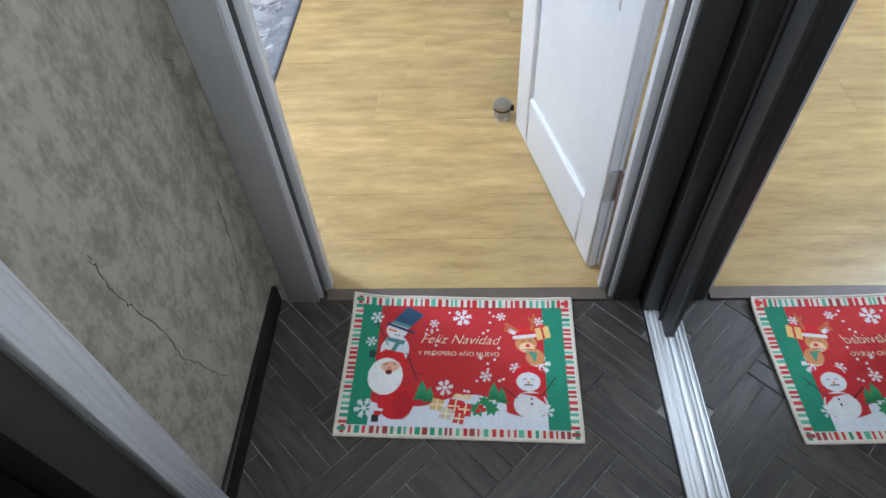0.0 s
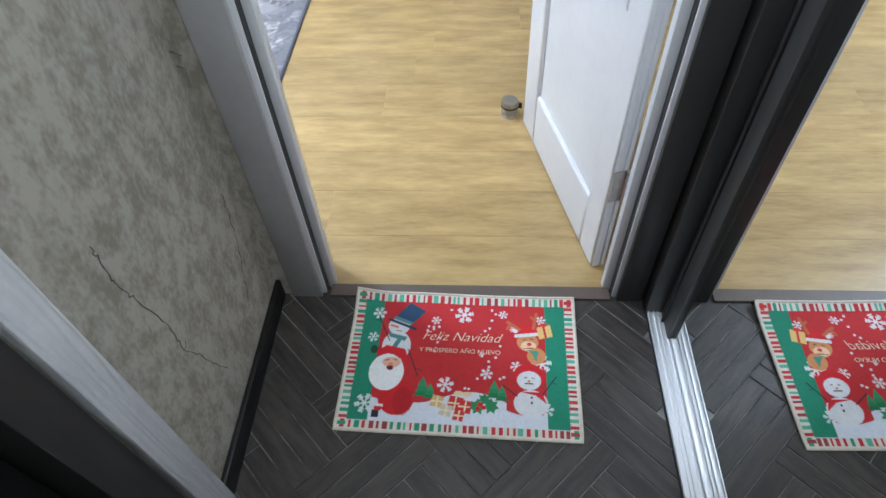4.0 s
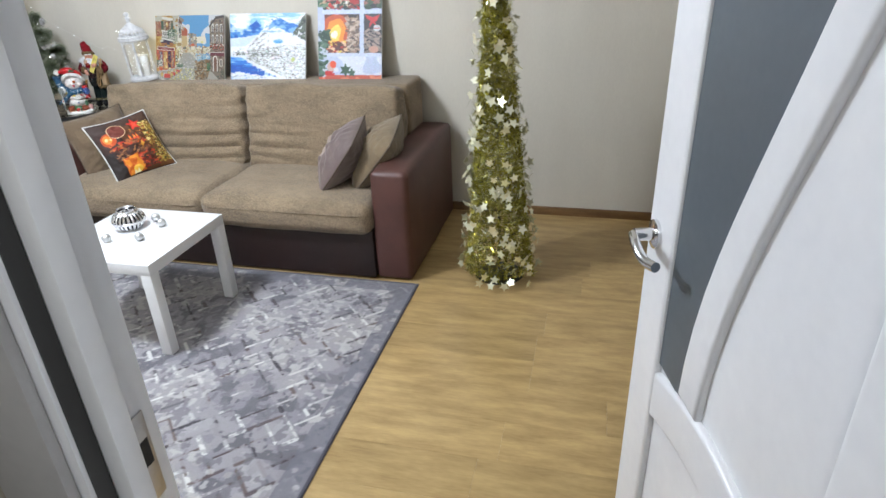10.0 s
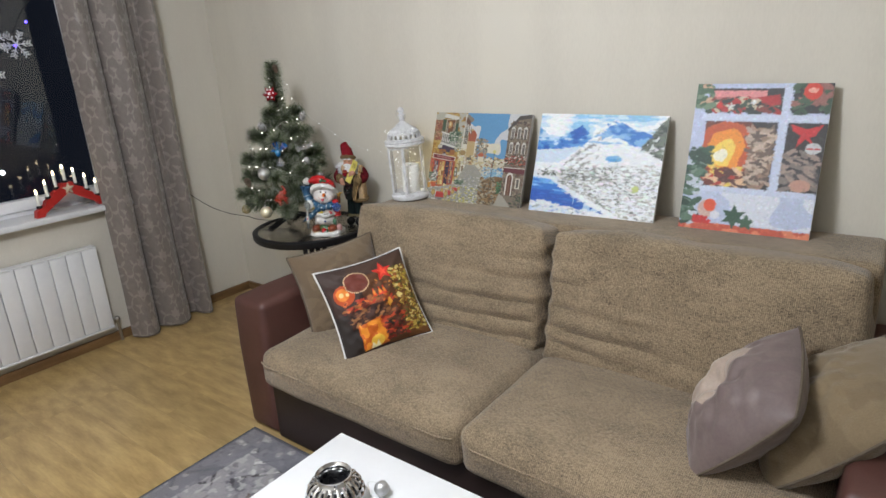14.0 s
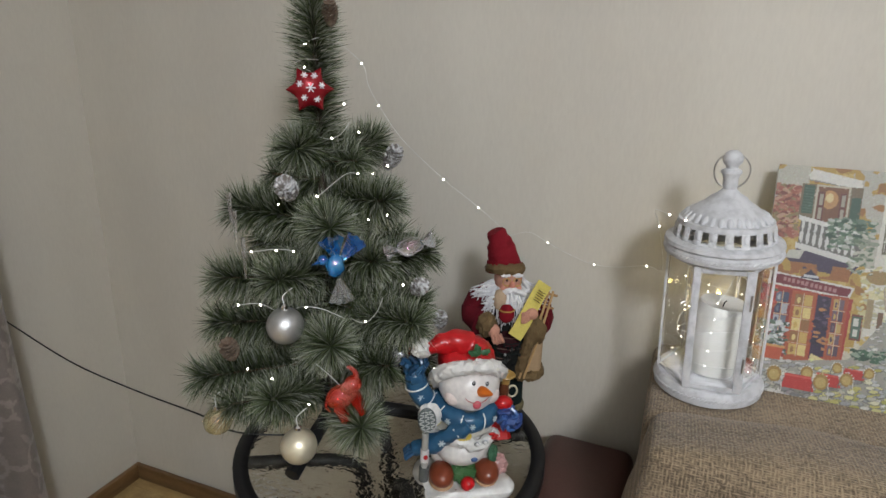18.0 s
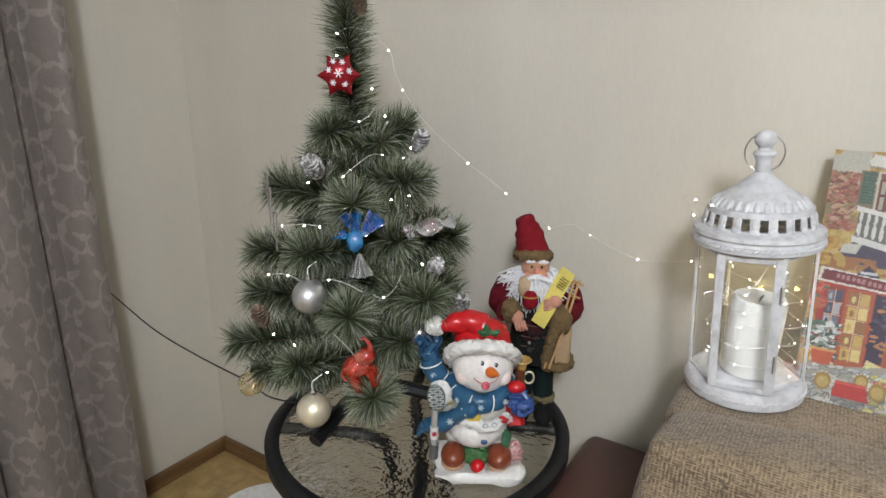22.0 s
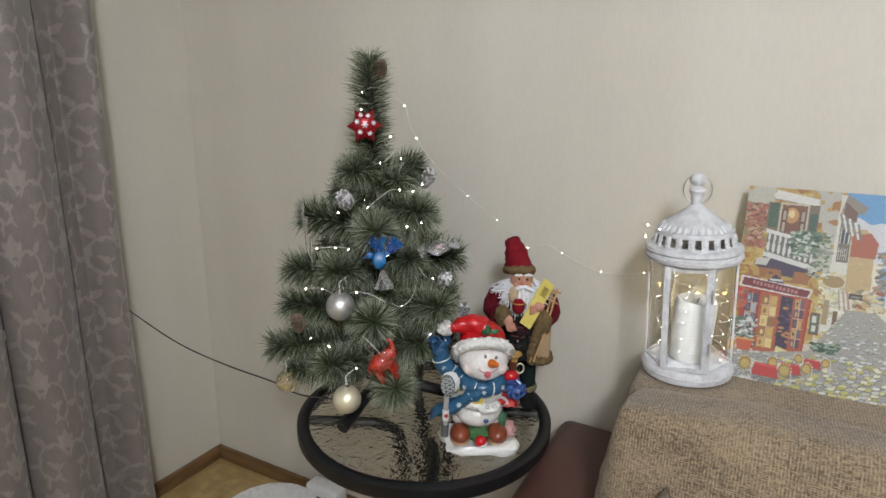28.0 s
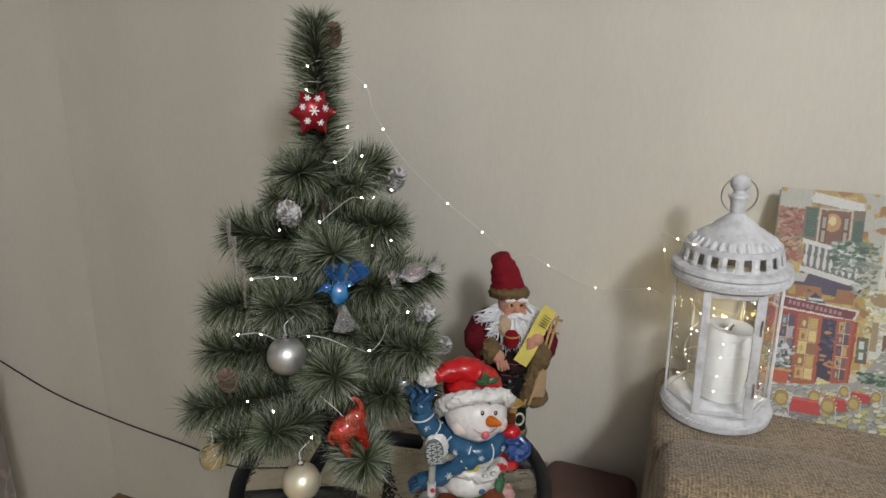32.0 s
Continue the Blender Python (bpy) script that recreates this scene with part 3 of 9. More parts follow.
# ---- room door, standing open ----
def room_door():
    L, TH, H = 0.676, 0.04, 2.0
    a = math.atan2(1.706 - 1.056, 0.196 - 0.363)
    m = Matrix.Translation((0.363, 1.056, 0.008)) @ Matrix.Rotation(a, 4, "Z")
    d = thing("door_1", "white panelled interior door with frosted glass, standing open", "door", m, kind="structure")
    # leaf: x runs from hinge to free edge; the face seen from the hall looks to +y
    core = slab(0, L, -TH + 0.014, -0.014, 0, H)
    part("leaf", core, M_WHITE, d, smooth=False)

    def strip(name, outline, y0=-0.0138, th=0.0138):
        bm = prism(outline, th, (0, y0, 0))
        bmesh.ops.bevel(bm, geom=[e for e in bm.edges if all(abs(v.co.y - (y0 + th)) < 1e-5 for v in e.verts)], offset=0.010, segments=4, affect="EDGES", profile=0.6)
        part(name, bm, M_WHITE, d)

    SF, SH = 0.118, 0.095  # free and hinge stiles

    def arch(t):
        """Height of the curved middle rail's axis, t from hinge to free stile."""
        return 0.765 + 0.060 * math.sin(math.pi * min(1, t * 0.80 + 0.08)) - 0.004 * t * t

    xs = [SH + (L - SH - SF) * i / 16 for i in range(17)]
    end = lambda i: 0.0004 if i == 0 else -0.0004 if i == 16 else 0
    zs = [0.870 + (H - 0.125 - 0.870) * i / 14 for i in range(15)]
    mid = lambda z: 0.418 - 0.26 * (1 - math.cos(math.pi * min(1, (z - 0.87) / 1.0))) / 2
    for y0 in (-0.0138, -TH):
        strip("stile", [(0, 0), (SH, 0), (SH, H), (0, H)], y0)
        strip("stile", [(L - SF, 0), (L, 0), (L, H), (L - SF, H)], y0)
        strip("bottom_rail", [(SH + 0.0004, 0), (L - SF - 0.0004, 0), (L - SF - 0.0004, 0.19), (SH + 0.0004, 0.19)], y0)
        strip("top_rail", [(SH + 0.0004, H - 0.12), (L - SF - 0.0004, H - 0.12), (L - SF - 0.0004, H), (SH + 0.0004, H)], y0)
        strip("arched_rail", [(x + end(i), arch(i / 16) - 0.050) for i, x in enumerate(xs)] + [(x + end(i), arch(i / 16) + 0.050) for i, x in list(enumerate(xs))[::-1]], y0)
        strip("curved_stile", [(mid(z) - 0.036, z) for z in zs] + [(mid(z) + 0.036, z) for z in zs[::-1]], y0)
    M_FROST = mat("frosted_glass", (0.085, 0.10, 0.115), (0.075, 0.09, 0.105), 2, 0.35)
    gz = [0.855 + (H - 0.125 - 0.855) * i / 14 for i in range(15)]
    for y in (-0.0115, -TH + 0.0065):
        part("glass_pane", prism([(mid(z) + 0.02, z) for z in gz] + [(L - SF + 0.004, z) for z in gz[::-1]], 0.003, (0, y, 0)), M_FROST, d, "grey frosted glass pane")
    for z in (0.32, 1.72):
        hg = part("hinge", slab(-0.004, 0.0, -0.036, -0.004, z - 0.05, z + 0.05, 0.001), M_STEEL, d, "steel butt hinge")
        part("hinge_knuckle", lathe([(0, -0.05), (0.006, -0.05), (0.006, 0.05), (0, 0.05)], 12, (-0.006, -0.040, z)), M_STEEL, d)
    zh = 1.085
    for s, y in ((1, 0.0), (-1, -TH)):
        r = moved(lathe([(0, 0), (0.027, 0), (0.027, 0.006), (0.02, 0.009), (0.012, 0.010), (0.012, 0.04), (0, 0.04)], 24), Matrix.Translation((L - 0.042, y, zh)) @ Matrix.Rotation(-s * math.pi / 2, 4, "X"))
        h = part("door_handle", r, M_CHROME, d, "chrome lever handle")
        part("lever", tube(curve_points([(L - 0.042, y + s * 0.042, zh), (L - 0.09, y + s * 0.052, zh + 0.004), (L - 0.13, y + s * 0.05, zh - 0.006), (L - 0.165, y + s * 0.042, zh - 0.002)], 8), 0.009, 12), M_CHROME, h)
    return d


room_door()

# door stop cylinder on the floor
stop = thing("door_stopper", "small ribbed steel door stopper on the floor", "door stopper", pose(0.150, 1.760, 0))
part("body", lathe([(0, 0), (0.03, 0), (0.031, 0.006), (0.028, 0.010), (0.031, 0.014), (0.031, 0.022), (0.028, 0.026), (0.031, 0.030), (0.031, 0.038), (0.028, 0.042), (0.031, 0.046), (0.031, 0.062), (0.029, 0.065), (0, 0.066)], 28), M_STEEL, stop)
part("rubber_ring", lathe([(0.0295, 0.040), (0.0325, 0.041), (0.0325, 0.044), (0.0295, 0.045)], 28), M_BLACK, stop, "black rubber ring")
part("bracket", slab(0.026, 0.042, -0.006, 0.006, 0.030, 0.05, 0.002), M_BLACK, stop)


# ---- hall: mirrored sliding wardrobe ----
def wardrobe():
    w = thing("sliding_wardrobe", "dark-framed sliding wardrobe with a mirrored door", "wardrobe", pose(0, 0, 0), kind="structure")
    mx = 0.546
    # bottom rail track
    tr = part("bottom_track", slab(mx - 0.046, mx + 0.06, HB + 0.02, 0.94, -0.002, 0.006, 0.001), M_ALU, w, "ribbed aluminium floor track")
    for x in (mx - 0.044, mx - 0.030, mx - 0.020, mx - 0.006):
        part("track_rib", slab(x - 0.0018, x + 0.0018, HB + 0.02, 0.938, 0.0055, 0.012, 0.0008), M_ALU, tr)
    part("track_edge", slab(mx - 0.050, mx - 0.0465, HB + 0.02, 0.94, -0.002, 0.004), M_BLACK, tr)
    part("mirror", slab(mx, mx + 0.004, -0.75, 0.815, 0.022, 2.35), M_MIRROR, w, "full-height mirror", False)
    part("backing", slab(mx + 0.0045, mx + 0.02, -0.78, 0.90, 0.022, 2.4), M_DARKGAP, w, smooth=False)
    fr = part("door_stile", slab(mx - 0.012, mx + 0.018, 0.816, 0.90, 0.014, 2.4, 0.004), M_DARKGREY, w, "dark brown wooden stile")
    part("stile_groove", tube([(mx - 0.013, 0.872, 0.016), (mx - 0.013, 0.872, 2.4)], 0.005, 8), M_DARKGAP, fr)
    part("bottom_rail", slab(mx - 0.003, mx + 0.018, -0.75, 0.8155, 0.013, 0.0215, 0.001), M_ALU, w, "thin aluminium bottom rail")
    part("top_rail", slab(mx - 0.010, mx + 0.018, -0.75, 0.8155, 2.355, 2.4, 0.003), M_DARKGAP, w)
    part("side_panel", slab(DX1 + 0.034, mx + 0.1, 0.905, 0.956, 0, 2.45, 0.002), M_DARKGREY, w, "dark wooden side panel")
    part("second_door", slab(mx + 0.022, mx + 0.04, HB + 0.02, -0.70, 0.014, 2.4), M_DARKGAP, w)
    part("fascia", slab(mx - 0.04, mx + 0.06, HB + 0.02, 0.90, 2.405, 2.498), M_DARKGAP, w)
    return w


wardrobe()


# second doorway on the hall's west side: embossed white casing and dark leaf
def side_door():
    d = thing("hall_door_frame", "white wood-grain embossed casing round a dark doorway", "door frame", kind="structure")
    part("casing", slab(HX0 + 0.0008, HX0 + 0.024, 0.322, 0.388, 0, 2.1, 0.005), M_EMBOSS, d, "white casing embossed with wood grain")
    # the jamb's dark colour holds the shade inside the doorway
    part("jamb", slab(HX0 - 0.1, HX0 + 0.006, 0.245, 0.321, 0, 2.04, 0.004), M_DARKGREY, d, "jamb coloured dark for the shade inside the doorway")
    part("casing", slab(HX0 + 0.0008, HX0 + 0.022, -0.86, -0.72, 0, 2.1, 0.006), M_EMBOSS, d)
    part("door_leaf", slab(HX0 - 0.11, HX0 - 0.07, -0.715, 0.244, 0.01, 2.04, 0.003), M_DARKGAP, d, "dark brown door leaf")


def emboss_material():
    m = mat("embossed_white", (0.66, 0.66, 0.67), (0.58, 0.58, 0.6), 4, 0.4)
    n, l = links_of(m)
    co, mp, w, u = n.new("ShaderNodeTexCoord"), n.new("ShaderNodeMapping"), n.new("ShaderNodeTexWave"), n.new("ShaderNodeBump")
    mp.inputs["Scale"].default_value = (1, 1, 0.12)
    w.bands_direction = "Y"
    w.inputs["Scale"].default_value, w.inputs["Distortion"].default_value, w.inputs["Detail"].default_value, w.inputs["Detail Scale"].default_value = 26, 14, 2.5, 0.6
    l.new(co.outputs["Object"], mp.inputs[0])
    l.new(mp.outputs[0], w.inputs["Vector"])
    l.new(w.outputs["Fac"], u.inputs["Height"])
    u.inputs["Strength"].default_value, u.inputs["Distance"].default_value = 0.8, 0.002
    l.new(u.outputs[0], n["Principled BSDF"].inputs["Normal"])
    return m


M_EMBOSS = emboss_material()
side_door()
for pts, r, s in (([(0.512, 0.746), (0.507, 0.716), (0.504, 0.660), (0.518, 0.601), (0.539, 0.489), (0.541, 0.395), (0.572, 0.310), (0.614, 0.176)], 0.0010, 3), ([(0.886, 0.47), (0.872, 0.40), (0.866, 0.35), (0.84, 0.29), (0.815, 0.23), (0.785, 0.16)], 0.0007, 5), ([(0.535, 0.40), (0.56, 0.405)], 0.0008, 8)):
    solo("wall_crack", crack(pts, r, s), M_CRACK, "thin crack in the hall wallpaper", "crack", "structure")


# ---- sofa ----
def puff(sx, sy, sz, at, r, seed, crown=0.02, wrinkle=0.006, cuts=14):
    """A soft upholstered block, rounded, crowned and slightly wrinkled."""
    bm = bmesh.new()
    bmesh.ops.create_cube(bm, size=1, matrix=Matrix.Diagonal((sx, sy, sz, 1)))
    bmesh.ops.bevel(bm, geom=bm.edges[:], offset=r, segments=4, affect="EDGES", profile=0.5)
    bmesh.ops.subdivide_edges(bm, edges=[e for e in bm.edges if e.calc_length() > 0.06], cuts=cuts, use_grid_fill=True)
    bm.normal_update()
    for v in bm.verts:
        u, w, q = v.co.x / sx * 2, v.co.y / sy * 2, v.co.z / sz * 2
        k = Vector((v.normal.x * (1 - w * w) * (1 - q * q), v.normal.y * (1 - u ** 4) * (1 - q * q), v.normal.z * (1 - u ** 4) * (1 - w ** 4)))
        v.co += k * crown
        p = v.co + Vector((seed * 5.1, seed, 0))
        v.co += v.normal * (wrinkle * noise.noise(p * 5) + 0.45 * wrinkle * noise.noise(Vector((p.x * 9, p.y * 9, p.z * 26))))
    bmesh.ops.translate(bm, verts=bm.verts[:], vec=at)
    return bm


def crease(bm, half, side, seed):
    """Lengthwise folds that start at the inner edge of a back cushion and die away."""
    folds = ((0.130, 0.30, 0.010), (0.055, 0.45, 0.012), (-0.035, 0.80, 0.014), (-0.105, 1.1, 0.016), (-0.165, 0.9, 0.013))
    for v in bm.verts:
        dist = half - side * v.co.x
        if v.co.y < 0.05:
            for k, (z0, reach, depth) in enumerate(folds):
                d = v.co.z - (z0 + seed * 0.012 + (0.10 - 0.05 * k) * dist * 0.4 - 0.05 * dist * (1 - dist) + 0.012 * noise.noise(Vector((v.co.x * 5, k * 3.1, seed))))
                f = max(0.0, 1 - dist / (reach * (0.95 if seed == 0 else 0.5))) ** 0.7 * min(1, 0.4 + dist * 14)
                v.co.y += depth * f * (math.exp(-(d / 0.011) ** 2) - 0.55 * math.exp(-((d - 0.030) / 0.020) ** 2))
        if dist < 0.05:
            v.co.x -= side * 0.010 * abs(math.sin(v.co.z * 34 + seed)) * (1 - dist / 0.05)


def sofa():
    s = thing("sofa", "brown chenille sofa with dark leatherette arms and base", "sofa", pose(0, 0, 0))
    for x0, x1 in ((-3.085, -2.890), (-0.972, -0.775)):
        part("armrest", puff(x1 - x0, 0.98, 0.595, ((x0 + x1) / 2, 3.76, 0.305), 0.028, x0, 0.012, 0.003, 5), M_LEATHER, s, "brown leatherette armrest")
    part("base", slab(-2.888, -0.974, 3.262, 4.24, 0.012, 0.285, 0.01), M_DARKLEATHER, s, "dark brown leatherette base")
    for i, (x0, x1) in enumerate(((-2.885, -1.925), (-1.921, -0.976))):
        c = part("seat_cushion", puff(x1 - x0, 0.66, 0.165, ((x0 + x1) / 2, 3.545, 0.355), 0.045, i + 3, 0.022, 0.006, 22), M_VELVET, s)
        y, z = 3.205, 0.388
        part("piping", tube([(x0 + 0.02, y + 0.012, z), (x0 + 0.06, y - 0.004, z + 0.001), ((x0 + x1) / 2, y - 0.010, z + 0.002), (x1 - 0.06, y - 0.004, z + 0.001), (x1 - 0.02, y + 0.012, z)], 0.0035, 6), M_VELVET, c)
    part("back_frame", moved(puff(1.925, 0.30, 0.58, (0, 0, 0), 0.024, 9, 0.002, 0.002, 6), Matrix.Translation((-1.9185, 4.125, 0.580)) @ Matrix.Rotation(radians(-0.75), 4, "Y")), M_VELVET, s)
    for i, (x0, x1) in enumerate(((-2.875, -1.950), (-1.918, -0.985))):
        bm = puff(x1 - x0, 0.19, 0.475, (0, 0, 0), 0.019, i + 6, 0.026, 0.012, 42)
        crease(bm, (x1 - x0) / 2, 1 if i == 0 else -1, i)
        moved(bm, Matrix.Translation(((x0 + x1) / 2, 3.885, 0.632)) @ Matrix.Rotation(radians(-11), 4, "X"))
        part("back_cushion", bm, M_VELVET, s)
    return s


sofa()


# ---- coffee table ----
def coffee_table():
    t = thing("coffee_table", "square white foil-clad coffee table on a rug", "table", pose(-1.912, 2.722, 0.008))
    part("tabletop", slab(-0.275, 0.275, -0.275, 0.275, 0.394, 0.444, 0.0015), M_WHITE_TABLE, t)
    for x in (-0.25, 0.25):
        for y in (-0.25, 0.25):
            part("leg", slab(x - 0.0249, x + 0.0249, y - 0.0249, y + 0.0249, 0, 0.3938, 0.0015), M_WHITE_TABLE, t)
    return t


coffee_table()


# ---- rug ----
def rug():
    w, h = 2.30, 1.93
    p = Print(w, h, 0.005, (150, 147, 154))
    n1, n2, n3 = p.noise(0.22, 1), p.noise(0.035, 2), p.noise(0.5, 4)
    p.lay(n1 > 0.52, (172, 168, 172), 0.7)
    p.lay((n1 * 0.5 + n2 * 0.5) > 0.58, (178, 173, 172), 0.7)
    p.lay((n1 * 0.45 + n2 * 0.55) < 0.36, (92, 89, 98), 0.7)
    rs = random.Random(5)
    # worn herringbone: each brick keeps only part of its outline
    A, B = 0.150, 0.075
    keep, shade = p.noise(0.24, 9), p.noise(0.40, 12)
    ct = math.cos(math.pi / 4)
    for i in range(-22, 44):
        for j in range(-14, 15):
            for k in range(2):
                x, y = i * B + 2 * B * j, i * B - 2 * B * j
                if k == 0:
                    q = ((x, y), (x + A, y), (x + A, y + B), (x, y + B))
                else:
                    q = ((x + A, y + B - A), (x + A + B, y + B - A), (x + A + B, y + B), (x + A, y + B))
                q = [((a - b) * ct + 0.9, (a + b) * ct - 0.4) for a, b in q]
                cu, cv = sum(a for a, _ in q) / 4, sum(b for _, b in q) / 4
                if not (0.07 < cu < w - 0.07 and 0.07 < cv < h - 0.07):
                    continue
                g = keep[int(cv / h * (p.h - 1)), int(cu / w * (p.w - 1))]
                d = shade[int(cv / h * (p.h - 1)), int(cu / w * (p.w - 1))]
                if rs.random() < 0.30:
                    p.poly([(cu + (a - cu) * 0.86, cv + (b - cv) * 0.86) for a, b in q], rs.choice([(190, 186, 190), (204, 200, 202), (150, 146, 154)]), 0.45)
                for e in range(4):
                    if rs.random() > 0.30 + 0.55 * g:
                        continue
                    (u0, v0), (u1, v1) = q[e], q[(e + 1) % 4]
                    f0, f1 = rs.uniform(0, 0.35), rs.uniform(0.6, 1.0)
                    dark = rs.random() < 0.36 + 0.40 * d
                    col = rs.choice([(70, 62, 66), (92, 78, 80), (110, 92, 88), (58, 54, 62)] if dark else [(232, 231, 229), (222, 219, 217), (206, 203, 204), (240, 239, 236)])
                    p.line(u0 + (u1 - u0) * f0, v0 + (v1 - v0) * f0, u0 + (u1 - u0) * f1, v0 + (v1 - v0) * f1, rs.choice((0.010, 0.013, 0.017)), col, 0.9)
    worn = p.noise(0.05, 31) * 0.6 + p.noise(0.016, 32) * 0.4
    p.lay(worn > 0.60, (170, 166, 170), 0.75); p.lay(worn < 0.34, (120, 116, 124), 0.7)
    p.lay((p.noise(0.02, 21) > 0.72) & (n1 > 0.4), (214, 210, 208), 0.6)
    edge = np.minimum(np.minimum(p.u, w - p.u), np.minimum(p.v, h - p.v))
    p.lay((edge < 0.09 + 0.05 * n3) & (n2 < 0.75), (120, 119, 130), 0.75)
    p.lay(edge < 0.012, (84, 82, 92))
    p.c[..., :3] *= 0.88
    r = thing("rug", "grey rug with a worn pale and dark herringbone pattern", "rug", pose(-3.04, 1.32, 0))
    lum = p.c[..., :3].mean(-1)
    me = p.mesh("carpet_face", printed("rug_weave", 0.95, 0.8, 420, sheen=0.2), lambda u, v: (u, v, 0.007 + 0.002 * np.clip(lum * 2, 0, 1) - 0.006 * (edge < 0.003)))
    share("carpet_face", me, r, Matrix())
    part("binding", tube([(0, 0, 0.004), (w, 0, 0.004), (w, h, 0.004), (0, h, 0.004)], 0.004, 6, True), mat("rug_binding", (0.09, 0.09, 0.11), None, 40, 0.9), r, "dark grey bound edge")
    part("backing", slab(0.002, w - 0.002, 0.002, h - 0.002, 0.0005, 0.004), M_GROUT, r, smooth=False)


rug()


# ---- canvases leaning on the wall ----
M_PAINT = printed("acrylic_canvas", 0.5, 0.25, 500)
M_EDGE = mat("primed_canvas", (0.70, 0.69, 0.66), None, 20, 0.8, bump=0.2, bscale=400)


def canvas(p, x0, z0, label):
    w, h, t = p.wide, p.high, 0.017
    lean = math.asin(0.125 / h * 0.4 / 0.4)
    m = Matrix.Translation((x0, 4.128, z0)) @ Matrix.Rotation(-lean, 4, "X")
    c = thing("canvas_picture", label, "painting", m, "canvases on the sofa back")
    share("picture", p.mesh("picture", M_PAINT, lambda u, v: (u, u * 0 - 0.0012, v)), c, Matrix())
    part("stretcher", slab(0.0005, w - 0.0005, 0, t, 0.0005, h - 0.0005, 0.002), M_EDGE, c)


def street():
    p = Print(0.50, 0.40, 0.0011, (214, 205, 182))
    n, n2, fine = p.noise(0.03, 1), p.noise(0.012, 21), p.noise(0.005, 22)
    # sky over far roofs
    p.rect(0, 0.19, 0.5, 0.4, (92, 166, 222))
    p.lay((p.v > 0.2) & (p.noise(0.07, 5) * 0.7 + n * 0.3 > 0.62 - (0.4 - p.v) * 1.2) & (p.u > 0.15), (222, 224, 230))
    p.lay((p.v > 0.19) & (p.v < 0.27) & (p.u > 0.2) & (n > 0.3), (238, 230, 205))
    p.poly([(0.19, 0.17), (0.19, 0.33), (0.215, 0.33), (0.23, 0.30), (0.235, 0.17)], (206, 176, 120))
    p.poly([(0.192, 0.275), (0.192, 0.315), (0.222, 0.325), (0.236, 0.305), (0.234, 0.275)], (186, 92, 60))
    p.dabs(242, 0.240, 0.19, 0.30, 0.29, 0.0032, [(140, 140, 132), (110, 112, 102), (170, 164, 150), (190, 150, 110)], 3)
    p.dabs(264, 0.20, 0.15, 0.42, 0.21, 0.0034, [(200, 182, 140), (150, 140, 108), (222, 206, 158), (166, 98, 64), (226, 220, 196)], 4)
    p.disc(0.272, 0.218, 0.016, 0.008, (206, 96, 54)); p.rect(0.258, 0.188, 0.288, 0.210, (232, 222, 190))
    p.rect(0.305, 0.100, 0.405, 0.150, (120, 178, 218))
    p.dabs(132, 0.29, 0.105, 0.405, 0.165, 0.0036, [(164, 206, 226), (86, 148, 204), (212, 222, 222)], 5)
    # ochre house, creeper and pale plaster
    p.poly([(0, 0.08), (0, 0.4), (0.175, 0.4), (0.150, 0.10)], (196, 158, 66))
    p.lay((p.u < 0.17) & (p.v > 0.08) & (n2 * 0.6 + fine * 0.4 > 0.58), (214, 182, 96)); p.lay((p.u < 0.17) & (p.v > 0.08) & (n2 * 0.5 + n * 0.5 < 0.34), (170, 118, 52))
    p.lay((p.u < 0.05) & (p.v > 0.34) & (n > 0.5), (200, 196, 180)); p.lay((p.u > 0.115) & (p.u < 0.17) & (p.v > 0.24) & (n2 > 0.42), (196, 192, 178))
    p.dabs(330, 0.0, 0.275, 0.042, 0.365, 0.0032, [(168, 92, 72), (186, 120, 92), (136, 72, 58), (206, 160, 130), (150, 130, 84)], 6)
    p.dabs(120, 0.0, 0.10, 0.02, 0.26, 0.0034, [(186, 132, 40), (206, 160, 60), (150, 100, 40)], 26)
    # white corner house with awnings
    p.poly([(0.160, 0.12), (0.166, 0.395), (0.178, 0.395), (0.190, 0.37), (0.192, 0.13)], (226, 224, 212))
    p.dabs(120, 0.150, 0.14, 0.192, 0.24, 0.0032, [(232, 222, 170), (216, 206, 150), (240, 236, 220), (190, 186, 160)], 7)
    p.poly([(0.168, 0.358), (0.176, 0.397), (0.212, 0.374), (0.206, 0.360)], (150, 140, 126)); p.poly([(0.172, 0.345), (0.174, 0.382), (0.196, 0.362), (0.196, 0.340)], (120, 84, 66))
    p.rect(0.170, 0.262, 0.190, 0.340, (122, 116, 96)); p.rect(0.173, 0.300, 0.187, 0.328, (66, 78, 84)); p.rect(0.172, 0.266, 0.188, 0.290, (86, 60, 54))
    for k in range(5):
        p.line(0.173 + 0.0033 * k, 0.267, 0.173 + 0.0033 * k, 0.290, 0.0012, (226, 222, 212))
    for k in range(3):
        p.line(0.173 + 0.0068 * k, 0.299, 0.173 + 0.0068 * k, 0.330, 0.0014, (232, 228, 216))
    for k in range(7):
        p.line(0.168 + 0.0052 * k, 0.357 - 0.003 * k, 0.176 + 0.0052 * k, 0.326 - 0.003 * k, 0.0032, (236, 234, 228) if k % 2 else (130, 124, 118))
    for k in range(6):
        p.line(0.182 + 0.0036 * k, 0.205, 0.188 + 0.0040 * k, 0.168, 0.0026, (232, 228, 220) if k % 2 else (176, 152, 140))
    p.rect(0.200, 0.192, 0.222, 0.203, (70, 66, 66)); p.rect(0.203, 0.196, 0.219, 0.199, (150, 146, 140))
